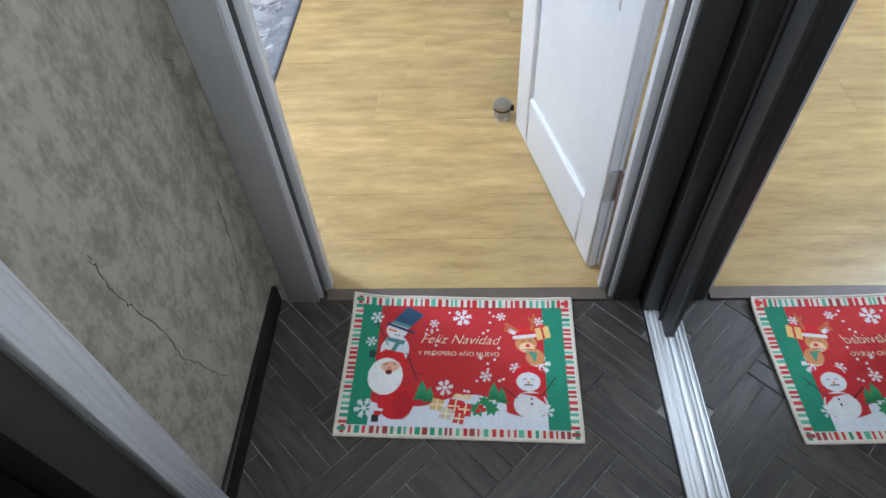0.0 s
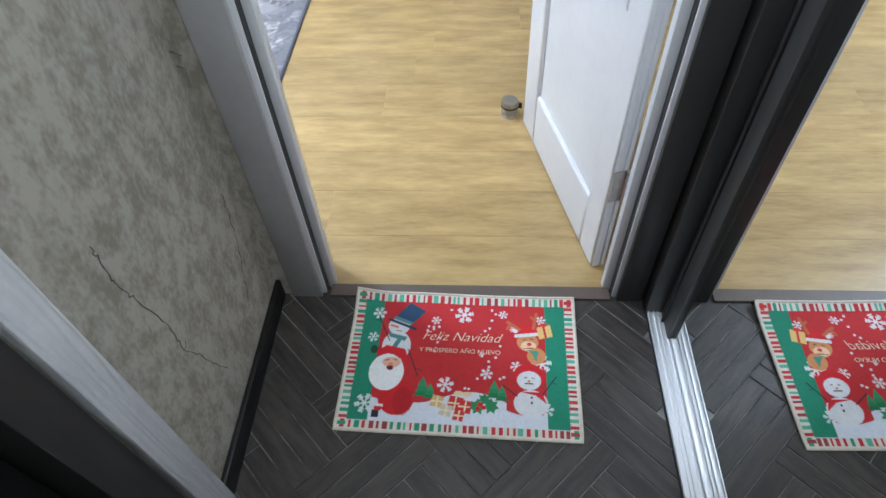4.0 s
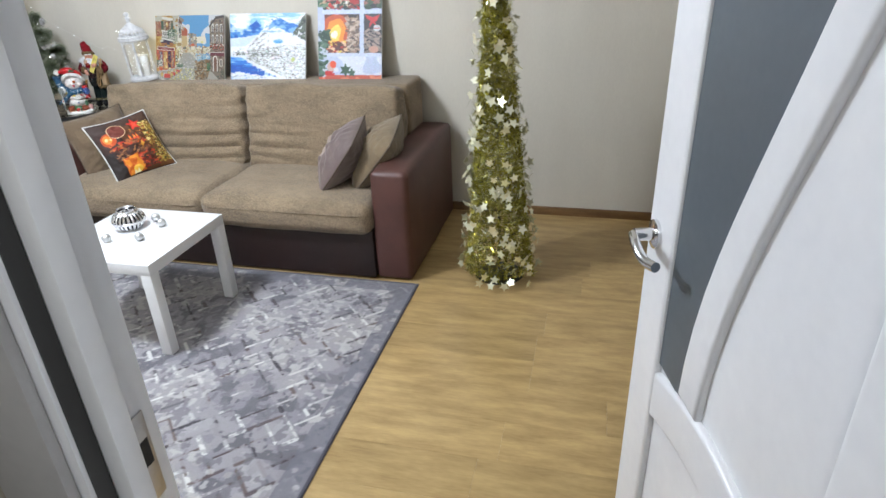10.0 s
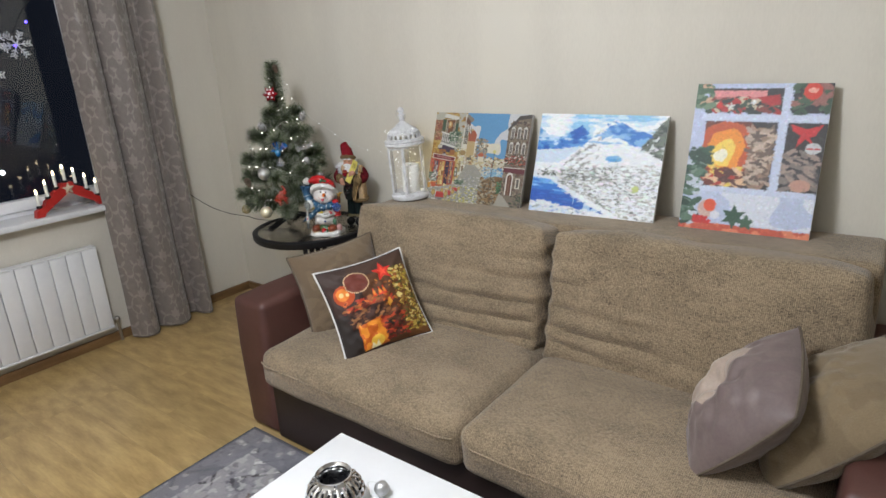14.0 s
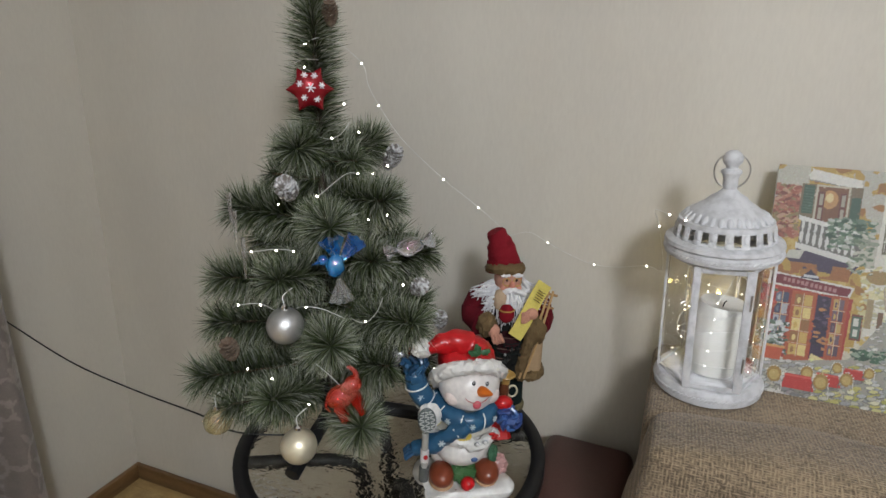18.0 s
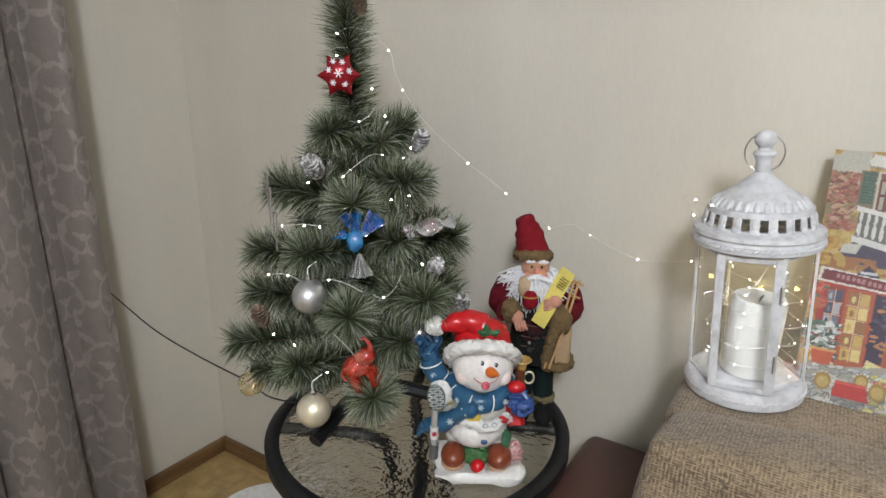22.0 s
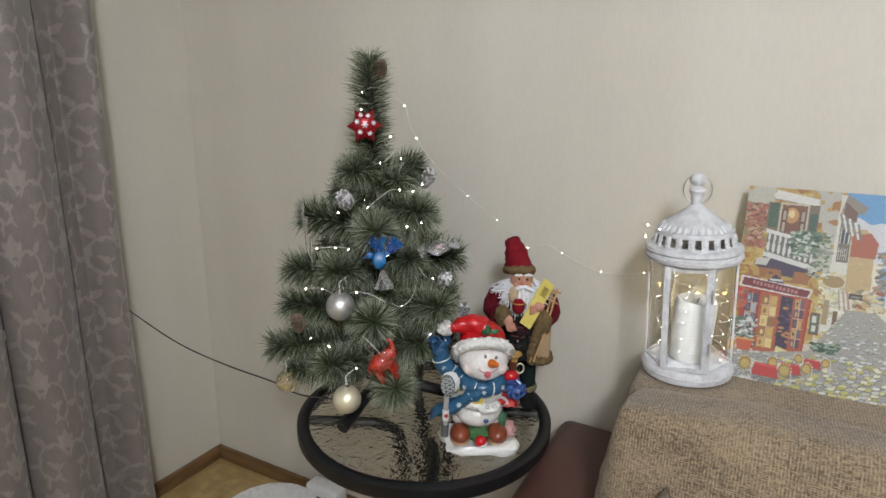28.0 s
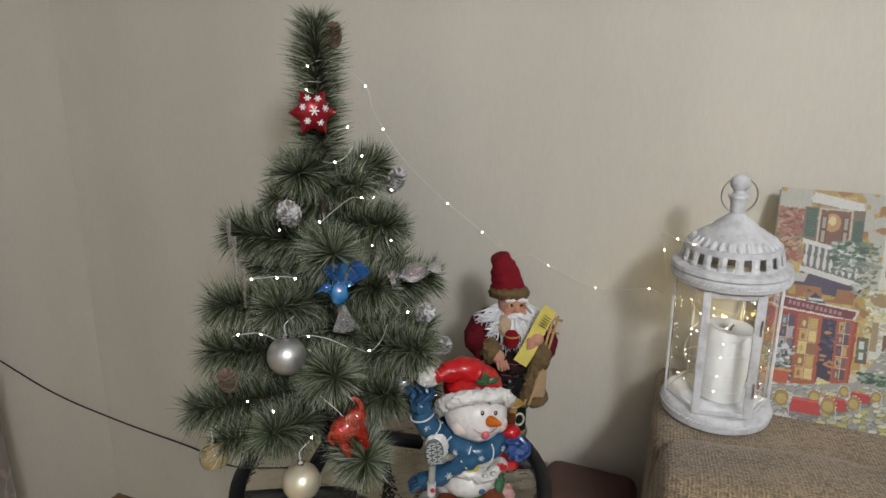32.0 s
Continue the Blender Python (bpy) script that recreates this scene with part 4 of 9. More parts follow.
    p.disc(0.172, 0.222, 0.018, 0.012, (170, 140, 84)); p.rect(0.160, 0.135, 0.170, 0.185, (170, 150, 110)); p.rect(0.178, 0.130, 0.186, 0.165, (126, 92, 66))
    # balcony window with shutters
    p.poly([(0.048, 0.385), (0.054, 0.396), (0.128, 0.382), (0.130, 0.366), (0.052, 0.376)], (232, 230, 222)); p.line(0.050, 0.377, 0.128, 0.366, 0.0022, (150, 146, 140))
    p.rect(0.040, 0.308, 0.132, 0.370, (126, 110, 82)); p.rect(0.044, 0.318, 0.060, 0.368, (62, 92, 72)); p.rect(0.116, 0.308, 0.131, 0.352, (66, 98, 78))
    for k in range(9):
        p.line(0.045, 0.322 + 0.005 * k, 0.059, 0.3215 + 0.005 * k, 0.0012, (92, 122, 100))
    p.rect(0.062, 0.306, 0.114, 0.370, (206, 196, 172)); p.rect(0.065, 0.306, 0.111, 0.366, (132, 84, 52)); p.disc(0.084, 0.345, 0.013, 0.016, (206, 150, 84)); p.disc(0.084, 0.348, 0.006, 0.008, (240, 214, 150))
    for u in (0.067, 0.100):
        p.rect(u, 0.306, u + 0.009, 0.358, (112, 58, 48)); p.rect(u + 0.002, 0.334, u + 0.007, 0.354, (176, 170, 150)); p.rect(u + 0.002, 0.310, u + 0.007, 0.330, (176, 170, 150))
    p.poly([(0.046, 0.262), (0.046, 0.312), (0.140, 0.292), (0.140, 0.244)], (112, 110, 104))
    for k in range(9):
        u = 0.050 + 0.0098 * k
        v = 0.268 - 0.0019 * k
        for w, a, b in ((0.0030, 0.0, 0.040), (0.0054, 0.004, 0.016), (0.0046, 0.026, 0.034)):
            p.line(u, v + a, u, v + b - 0.0005 * k, w, (226, 226, 222))
    p.poly([(0.042, 0.306), (0.042, 0.314), (0.142, 0.294), (0.142, 0.287)], (232, 232, 226)); p.poly([(0.042, 0.256), (0.042, 0.267), (0.142, 0.246), (0.142, 0.236)], (226, 226, 222))
    p.poly([(0.028, 0.240), (0.046, 0.256), (0.140, 0.236), (0.128, 0.216), (0.046, 0.224)], (72, 56, 84)); p.poly([(0.030, 0.238), (0.034, 0.252), (0.058, 0.254), (0.052, 0.238)], (206, 204, 192))
    p.lay((p.u > 0.02) & (p.u < 0.13) & (p.v > 0.208) & (p.v < 0.232) & (n2 > 0.40), (168, 106, 48))
    p.dabs(150, 0.090, 0.262, 0.155, 0.315, 0.0030, [(84, 118, 92), (128, 150, 124), (60, 90, 70), (190, 196, 182), (106, 132, 110)], 8)
    p.dabs(70, 0.125, 0.225, 0.160, 0.290, 0.0030, [(150, 160, 140), (200, 198, 180), (110, 130, 104)], 28)
    # shop front: sign board, doors with small panes
    p.poly([(0.008, 0.189), (0.010, 0.212), (0.140, 0.200), (0.134, 0.180)], (232, 228, 220)); p.poly([(0.012, 0.192), (0.014, 0.209), (0.136, 0.197), (0.131, 0.183)], (128, 30, 46))
    for k in range(12):
        p.rect(0.032 + k * 0.0070, 0.1965 - 0.0008 * k, 0.0365 + k * 0.0070, 0.2035 - 0.0008 * k, (186, 128, 130))
    p.poly([(0.058, 0.206), (0.072, 0.222), (0.090, 0.204)], (52, 46, 76)); p.rect(0.062, 0.208, 0.084, 0.212, (214, 214, 222))
    p.poly([(0.012, 0.085), (0.016, 0.188), (0.140, 0.180), (0.136, 0.070), (0.060, 0.062), (0.030, 0.066)], (178, 44, 34))
    for u0, u1, v0, frame, glassy in ((0.024, 0.046, 0.078, (158, 42, 36), ((70, 76, 108), (110, 118, 140), (176, 180, 190))), (0.053, 0.082, 0.070, (186, 88, 44), ((214, 176, 86), (160, 110, 60), (236, 210, 130))), (0.112, 0.130, 0.078, (182, 82, 44), ((120, 96, 110), (206, 170, 96), (90, 70, 90)))):
        p.rect(u0 - 0.004, v0 - 0.012, u1 + 0.004, 0.182, frame)
        for i in range(2):
            for j in range(5):
                w, h = (u1 - u0) / 2, (0.178 - v0) / 5
                p.rect(u0 + i * w + 0.0012, v0 + j * h + 0.0014, u0 + (i + 1) * w - 0.0012, v0 + (j + 1) * h - 0.0014, glassy[(i * 2 + j) % 3])
                p.disc(u0 + (i + 0.5) * w, v0 + (j + 0.45) * h, w * 0.2, h * 0.25, glassy[(i + j + 1) % 3])
        p.line((u0 + u1) / 2, v0, (u0 + u1) / 2, 0.178, 0.0014, (226, 206, 170))
        for j in range(1, 5):
            p.line(u0, v0 + j * (0.178 - v0) / 5, u1, v0 + j * (0.178 - v0) / 5, 0.0012, (226, 206, 170))
    p.poly([(0.088, 0.068), (0.088, 0.180), (0.108, 0.178), (0.108, 0.076)], (58, 42, 74)); p.dabs(40, 0.088, 0.08, 0.107, 0.175, 0.0026, [(96, 74, 106), (196, 130, 70), (46, 34, 60)], 31)
    p.poly([(0.086, 0.060), (0.090, 0.078), (0.120, 0.068), (0.112, 0.058)], (236, 222, 150))
    p.rect(0.141, 0.112, 0.158, 0.156, (132, 66, 50)); p.rect(0.143, 0.115, 0.156, 0.153, (82, 112, 96)); p.rect(0.145, 0.136, 0.153, 0.149, (222, 224, 214)); p.rect(0.146, 0.119, 0.152, 0.131, (222, 224, 214))
    # street of cobbles
    p.poly([(0, 0), (0.5, 0), (0.5, 0.02), (0.32, 0.10), (0.25, 0.17), (0.20, 0.17), (0.145, 0.078), (0.06, 0.060), (0, 0.06)], (168, 166, 156))
    rs = random.Random(9)
    for _ in range(900):
        v = 0.165 * rs.random() ** 1.3
        f = 1 - v / 0.2
        u = rs.uniform(0.0, 0.34)
        if v > 0.06 and u < 0.15 + 0.4 * (v - 0.06):
            continue
        sun = 0.10 < u < 0.30 and v < 0.07 and rs.random() < 0.55
        c = rs.choice([(206, 196, 104), (222, 214, 140), (186, 180, 84), (232, 228, 190)] if sun else [(206, 206, 204), (186, 188, 192), (224, 222, 216), (164, 166, 170), (196, 192, 176)])
        r = 0.0072 * f + 0.0016
        p.disc(u, v, r, r * 0.48, (118, 118, 112), 0.8, 0.15); p.disc(u, v + 0.0006, r * 0.84, r * 0.38, c, 1.0, 0.15)
    p.poly([(0.29, 0), (0.5, 0), (0.5, 0.12), (0.36, 0.13), (0.30, 0.11), (0.28, 0.06)], (140, 106, 66))
    p.dabs(440, 0.285, 0.0, 0.42, 0.12, 0.0042, [(126, 92, 56), (160, 124, 76), (104, 84, 56), (150, 146, 132), (186, 170, 140)], 11)
    p.poly([(0.37, 0.0), (0.40, 0.085), (0.425, 0.085), (0.47, 0.0)], (176, 172, 160)); p.dabs(60, 0.375, 0.06, 0.40, 0.11, 0.0034, [(60, 110, 70), (84, 136, 92), (44, 86, 56)], 32)
    # house across the street
    p.poly([(0.398, 0.06), (0.395, 0.33), (0.44, 0.385), (0.5, 0.395), (0.5, 0), (0.46, 0.0)], (134, 118, 102))
    p.dabs(528, 0.400, 0.05, 0.5, 0.37, 0.0036, [(120, 104, 90), (150, 132, 112), (166, 150, 128), (96, 84, 76), (110, 72, 58)], 12)
    p.poly([(0.390, 0.335), (0.44, 0.392), (0.5, 0.40), (0.5, 0.385), (0.44, 0.375), (0.394, 0.326)], (86, 80, 78))
    for i, u in enumerate((0.418, 0.448, 0.478)):
        for v in (0.315, 0.250):
            p.disc(u, v + 0.02, 0.009, 0.012, (226, 222, 212)); p.rect(u - 0.009, v - 0.018, u + 0.009, v + 0.02, (226, 222, 212))
            p.rect(u - 0.0055, v - 0.018, u + 0.0055, v + 0.022, (92, 80, 80)); p.line(u, v - 0.018, u, v + 0.024, 0.0012, (206, 200, 190))
    p.dabs(180, 0.395, 0.185, 0.5, 0.225, 0.0034, [(150, 66, 54), (84, 92, 66), (186, 92, 66), (66, 60, 50), (220, 212, 200)], 13)
    p.poly([(0.396, 0.152), (0.398, 0.170), (0.5, 0.168), (0.5, 0.148)], (112, 38, 54)); p.rect(0.396, 0.170, 0.5, 0.174, (222, 214, 206))
    p.disc(0.432, 0.13, 0.017, 0.022, (232, 228, 218)); p.rect(0.415, 0.055, 0.449, 0.13, (232, 228, 218)); p.disc(0.432, 0.128, 0.011, 0.015, (118, 70, 52)); p.rect(0.421, 0.055, 0.443, 0.13, (118, 70, 52)); p.line(0.432, 0.055, 0.432, 0.14, 0.0016, (190, 160, 130))
    p.rect(0.462, 0.085, 0.484, 0.130, (222, 214, 196)); p.rect(0.467, 0.09, 0.479, 0.125, (104, 96, 92)); p.dabs(60, 0.45, 0.0, 0.5, 0.07, 0.0036, [(92, 86, 76), (130, 120, 96), (70, 84, 62)], 33)
    # cafe tables and chairs, tubs of flowers, lamp
    for u, v, k in ((0.155, 0.056, 0.75), (0.118, 0.038, 0.95), (0.075, 0.026, 1.15)):
        p.disc(u, v - 0.014 * k, 0.022 * k, 0.008 * k, (96, 96, 96), 0.6); p.poly([(u - 0.020 * k, v - 0.012 * k), (u - 0.016 * k, v + 0.010 * k), (u + 0.018 * k, v + 0.010 * k), (u + 0.024 * k, v - 0.012 * k)], (206, 34, 34)); p.line(u - 0.016 * k, v + 0.008 * k, u + 0.018 * k, v + 0.008 * k, 0.003 * k, (232, 84, 70))
        for s in (-1, 1):
            cu, cv = u + 0.031 * s * k, v + 0.002
            p.disc(cu, cv + 0.004 * k, 0.010 * k, 0.012 * k, (176, 138, 62)); p.disc(cu, cv + 0.003 * k, 0.007 * k, 0.008 * k, (206, 176, 96))
            for q in range(8):
                a = math.pi * q / 7
                p.disc(cu + 0.011 * k * math.cos(a), cv + 0.004 * k + 0.013 * k * math.sin(a), 0.0010, 0.0010, (236, 234, 226))
            p.line(cu - 0.010 * k, cv + 0.004, cu - 0.012 * k, cv - 0.020 * k, 0.0012, (110, 104, 96)); p.line(cu + 0.010 * k, cv + 0.004, cu + 0.012 * k, cv - 0.020 * k, 0.0012, (226, 224, 216))
    p.dabs(160, 0.0, 0.070, 0.050, 0.125, 0.0028, [(92, 118, 100), (190, 198, 206), (62, 84, 70), (222, 226, 230), (120, 140, 130)], 14)
    p.dabs(50, 0.150, 0.080, 0.195, 0.100, 0.0028, [(70, 110, 84), (150, 170, 150), (50, 84, 64)], 34)
    for u, v, c in ((0.002, 0.052, (206, 150, 50)), (0.032, 0.058, (206, 84, 40))):
        p.poly([(u - 0.012, v), (u - 0.016, v + 0.024), (u + 0.016, v + 0.024), (u + 0.012, v)], c); p.line(u - 0.016, v + 0.023, u + 0.016, v + 0.023, 0.004, (226, 160, 84))
    p.disc(0.014, 0.155, 0.013, 0.011, (186, 98, 60)); p.dabs(50, 0.0, 0.155, 0.028, 0.185, 0.0026, [(196, 50, 46), (90, 110, 80), (214, 100, 80)], 35)
    p.line(0.338, 0.09, 0.340, 0.23, 0.003, (90, 84, 66)); p.disc(0.340, 0.235, 0.009, 0.008, (232, 220, 130))
    p.c[..., :3] *= 0.76; p.grey(0.14, (214, 204, 180)); p.repaint(9000, 0.0009, 0.16, 18, 2.0, 1.5)
    canvas(p, -2.722, 0.862, "canvas painting of a sunny old street with a red cafe")


def lake():
    p = Print(0.515, 0.40, 0.0016, (240, 244, 248))
    n1, n2, n3 = p.noise(0.08, 1), p.noise(0.02, 2), p.noise(0.009, 3)
    st = value_noise(p.w, p.h, 9, 60, 4)  # long level strokes
    # sky
    p.lay(p.v > 0.26, (206, 230, 246)); p.lay((p.v > 0.28) & (n1 * 0.6 + st * 0.4 > 0.50), (246, 249, 252)); p.lay((p.v > 0.30) & (n1 * 0.6 + st * 0.4 < 0.36), (150, 204, 240))
    # far blue range
    ridge = lambda pts: np.interp(p.u, [q[0] for q in pts], [q[1] for q in pts]) + 0.006 * (n2 - 0.5)
    far = ridge([(0, 0.345), (0.04, 0.318), (0.10, 0.308), (0.15, 0.335), (0.185, 0.358), (0.215, 0.325), (0.26, 0.30), (0.515, 0.29)])
    inr = (p.v < far) & (p.v > 0.20)
    tone = 0.45 * n1 + 0.35 * n2 + 0.2 * st
    for lim, col in ((2.0, (132, 186, 232)), (0.54, (92, 154, 218)), (0.45, (58, 122, 204)), (0.35, (38, 94, 184))):
        p.lay(inr & (tone < lim), col)
    p.lay(inr & (tone > 0.585), (196, 220, 242)); p.lay(inr & (p.v < 0.25 + 0.03 * n1), (212, 226, 242))
    # white main peak with a blue cap
    peak = ridge([(0, 0.16), (0.09, 0.195), (0.17, 0.25), (0.24, 0.315), (0.285, 0.368), (0.315, 0.384), (0.345, 0.372), (0.40, 0.345), (0.45, 0.335), (0.515, 0.30)])
    inp = (p.v < peak) & (p.v > 0.14) & (p.u > 0.05)
    p.lay(inp, (240, 243, 246))
    slope = np.sin((p.u * 0.75 - p.v) * 190 + 5 * n2) * 0.5 + 0.5
    p.lay(inp & (p.u < 0.27) & (slope * 0.5 + n2 * 0.5 > 0.62), (196, 196, 196)); p.lay(inp & (p.u < 0.25) & (slope * 0.5 + n3 * 0.5 > 0.74), (150, 150, 148))
    cap = inp & (p.u > 0.27) & (p.v > peak - 0.035 - 0.03 * n1)
    p.lay(cap, (126, 178, 230)); p.lay(cap & (n2 * 0.6 + st * 0.4 < 0.47), (62, 126, 208)); p.lay(inp & (p.u > 0.26) & (p.u < 0.34) & (p.v > peak - 0.02) & (n3 > 0.45), (246, 248, 250))
    p.lay(inp & (p.u > 0.18) & (p.u < 0.36) & (p.v > 0.28) & (p.v < 0.33) & (st > 0.66), (150, 196, 236))
    p.disc(0.33, 0.232, 0.034, 0.012, (120, 184, 228)); p.disc(0.322, 0.228, 0.02, 0.007, (86, 156, 214))
    # far shore and lake
    p.lay((p.v < 0.165) & (p.u < 0.2), (226, 231, 236))
    shore = np.interp(p.u, [0, 0.08, 0.12, 0.18, 0.24, 0.32], [0.140, 0.135, 0.112, 0.078, 0.052, 0.02])
    water = (p.v < shore) & (p.v > 0.042 - 0.09 * p.u + 0.012 * n2) & (p.u < 0.33)
    p.lay(water, (110, 172, 232)); p.lay(water & (st < 0.42), (52, 118, 206)); p.lay(water & (st > 0.68), (150, 200, 240)); p.lay(water & (p.v < 0.10 - 0.1 * p.u) & (st > 0.35), (40, 92, 186)); p.lay(water & (p.u > 0.19) & (n2 > 0.5), (176, 210, 240))
    p.dabs(46, 0.0, 0.0, 0.26, 0.026, 0.003, [(150, 176, 220), (128, 132, 134), (206, 222, 242)], 11, 2.6)
    # speckled snowy woods
    p.dabs(330, 0.02, 0.150, 0.34, 0.170, 0.0026, [(104, 106, 98), (72, 78, 72), (150, 152, 146), (240, 242, 244)], 13, 1.6)
    rs = random.Random(21)
    for _ in range(2600):
        u = 0.11 + 0.405 * rs.random()
        v = rs.uniform(max(0.004, 0.128 - 0.42 * (u - 0.11)), 0.19 + 0.10 * (u - 0.2))
        g = rs.choice([(92, 94, 88), (128, 128, 122), (164, 162, 152), (226, 230, 234), (236, 238, 240), (186, 184, 170), (70, 74, 70)])
        p.disc(u, v, rs.uniform(0.002, 0.007), rs.uniform(0.0008, 0.002), g, 0.8, rs.uniform(-0.5, 0.3))
    for u, v, h in ((0.165, 0.152, 0.035), (0.232, 0.16, 0.026), (0.30, 0.172, 0.034), (0.345, 0.19, 0.058), (0.18, 0.152, 0.022), (0.26, 0.165, 0.022), (0.325, 0.18, 0.03)):
        for k in range(16):
            f = k / 15
            p.disc(u + rs.uniform(-1, 1) * 0.012 * (1 - f), v + h * f, 0.004 * (1.2 - f), 0.0016, rs.choice([(78, 84, 78), (110, 116, 110), (60, 66, 62), (206, 212, 216)]))
    right = (p.v < np.interp(p.u, [0.43, 0.46, 0.485, 0.515], [0.285, 0.32, 0.365, 0.398])) & (p.v > np.interp(p.u, [0.43, 0.515], [0.275, 0.235])) & (p.u > 0.43)
    p.lay(right, (104, 112, 100)); p.lay(right & (n3 > 0.5), (60, 68, 62)); p.lay(right & (n3 * 0.6 + n2 * 0.4 > 0.62), (216, 220, 220))
    p.disc(0.43, 0.125, 0.014, 0.012, (196, 206, 126))
    p.repaint(3600, 0.0024, 0.10, 17, 3.4, 0.5); p.soften(2)
    canvas(p, -2.178, 0.868, "canvas painting of a snowy mountain lake in blue and white")


def winter_window():
    p = Print(0.405, 0.50, 0.0018, (190, 198, 226))
    p.vary(0.08, 0.03, 3)
    for a in ((0.045, 0.405, 0.27, 0.485), (0.30, 0.405, 0.405, 0.5), (0.045, 0.155, 0.265, 0.375), (0.295, 0.155, 0.405, 0.375)):
        p.rect(*a, (50, 44, 44))
    # upper panes: mantel, greenery, baubles
    p.rect(0.05, 0.455, 0.22, 0.478, (222, 142, 142)); p.rect(0.05, 0.448, 0.23, 0.456, (196, 112, 112))
    p.dabs(90, 0.045, 0.405, 0.27, 0.45, 0.008, [(52, 72, 54), (172, 42, 40), (206, 188, 160), (40, 48, 44), (132, 60, 52)], 2)
    p.disc(0.08, 0.428, 0.010, 0.010, (206, 50, 44)); p.star(0.115, 0.425, 0.015, (216, 216, 206)); p.disc(0.185, 0.44, 0.007, 0.007, (226, 226, 226))
    p.poly([(0.19, 0.455), (0.26, 0.465), (0.265, 0.43), (0.23, 0.43)], (176, 40, 42))
    p.dabs(60, 0.30, 0.41, 0.405, 0.495, 0.010, [(52, 76, 56), (70, 92, 70), (40, 44, 46), (150, 100, 90)], 4)
    p.disc(0.35, 0.475, 0.026, 0.026, (214, 62, 44)); p.disc(0.35, 0.478, 0.014, 0.008, (240, 170, 150))
    # fire
    n = p.noise(0.05, 6)
    fire = ((p.u - 0.115) / 0.085) ** 2 + ((p.v - 0.275) / 0.10) ** 2 + 0.5 * (n - 0.5)
    inside = (p.u > 0.045) & (p.u < 0.265) & (p.v > 0.155) & (p.v < 0.375)
    for lim, col in ((1.5, (110, 50, 32)), (0.95, (196, 84, 36)), (0.55, (244, 150, 44)), (0.28, (252, 214, 92)), (0.09, (252, 246, 220))):
        p.lay(inside & (fire < lim), col)
    p.dabs(60, 0.05, 0.16, 0.20, 0.215, 0.010, [(112, 46, 34), (232, 190, 150), (182, 52, 38), (236, 206, 96), (84, 44, 36)], 7, 2.2)
    # grey-brown furry shape behind the glass
    p.disc(0.225, 0.23, 0.038, 0.085, (150, 122, 104)); p.disc(0.222, 0.315, 0.040, 0.042, (150, 124, 104)); p.poly([(0.182, 0.32), (0.188, 0.37), (0.21, 0.345)], (170, 136, 118)); p.poly([(0.235, 0.345), (0.258, 0.37), (0.262, 0.32)], (122, 104, 92))
    p.dabs(110, 0.188, 0.165, 0.26, 0.35, 0.006, [(112, 92, 80), (186, 164, 146), (206, 180, 160), (96, 80, 72)], 8, 2.4)
    p.disc(0.35, 0.21, 0.05, 0.06, (92, 84, 82)); p.dabs(90, 0.30, 0.16, 0.40, 0.28, 0.007, [(70, 66, 68), (130, 118, 112), (54, 52, 56), (160, 140, 130)], 9, 2.6)
    p.disc(0.355, 0.175, 0.03, 0.02, (196, 150, 132))
    p.poly([(0.305, 0.37), (0.35, 0.355), (0.395, 0.372), (0.375, 0.335), (0.36, 0.33), (0.38, 0.30), (0.35, 0.325), (0.325, 0.295), (0.335, 0.335), (0.31, 0.35)], (204, 46, 50))
    p.disc(0.375, 0.295, 0.022, 0.018, (206, 206, 206)); p.rect(0.355, 0.292, 0.395, 0.297, (186, 60, 60))
    # frame bars and sill
    for a in ((0.27, 0.14, 0.293, 0.5), (0.03, 0.378, 0.405, 0.40), (0.03, 0.135, 0.405, 0.155)):
        p.rect(*a, (206, 214, 236))
    p.poly([(0.0, 0.03), (0.0, 0.12), (0.04, 0.135), (0.405, 0.135), (0.405, 0.03)], (222, 226, 238))
    p.lay((p.v > 0.03) & (p.v < 0.135) & (p.noise(0.06, 10) > 0.55), (190, 200, 226))
    p.rect(0, 0, 0.405, 0.026, (196, 84, 58)); p.lay((p.v < 0.028) & (p.noise(0.03, 12) > 0.6), (226, 132, 96))
    # holly and berries, small red bird shape
    p.dabs(110, 0.0, 0.02, 0.05, 0.28, 0.011, [(54, 86, 66), (88, 116, 96), (40, 66, 52), (196, 204, 216), (120, 142, 126)], 13)
    p.dabs(40, 0.0, 0.42, 0.05, 0.5, 0.010, [(70, 100, 74), (110, 132, 104), (196, 160, 130)], 14)
    p.dabs(22, 0.03, 0.22, 0.07, 0.29, 0.010, [(54, 86, 66), (40, 66, 52)], 18)
    p.star(0.175, 0.055, 0.042, (50, 84, 64), 6, 0.5); p.star(0.215, 0.04, 0.03, (64, 96, 74), 5, 0.5)
    p.disc(0.085, 0.075, 0.028, 0.030, (206, 172, 160)); p.disc(0.095, 0.088, 0.020, 0.022, (226, 84, 44)); p.disc(0.115, 0.055, 0.016, 0.014, (226, 228, 238))
    for i in range(9):
        p.disc(0.05 + 0.012 * (i % 5), 0.03 + 0.012 * (i // 5), 0.008, 0.008, (200, 40, 40))
    p.repaint(5200, 0.0018, 0.22, 17, 2.2, 1.4); p.soften(1)
    canvas(p, -1.572, 0.876, "canvas painting of a firelit window with holly")


street()
lake()
winter_window()


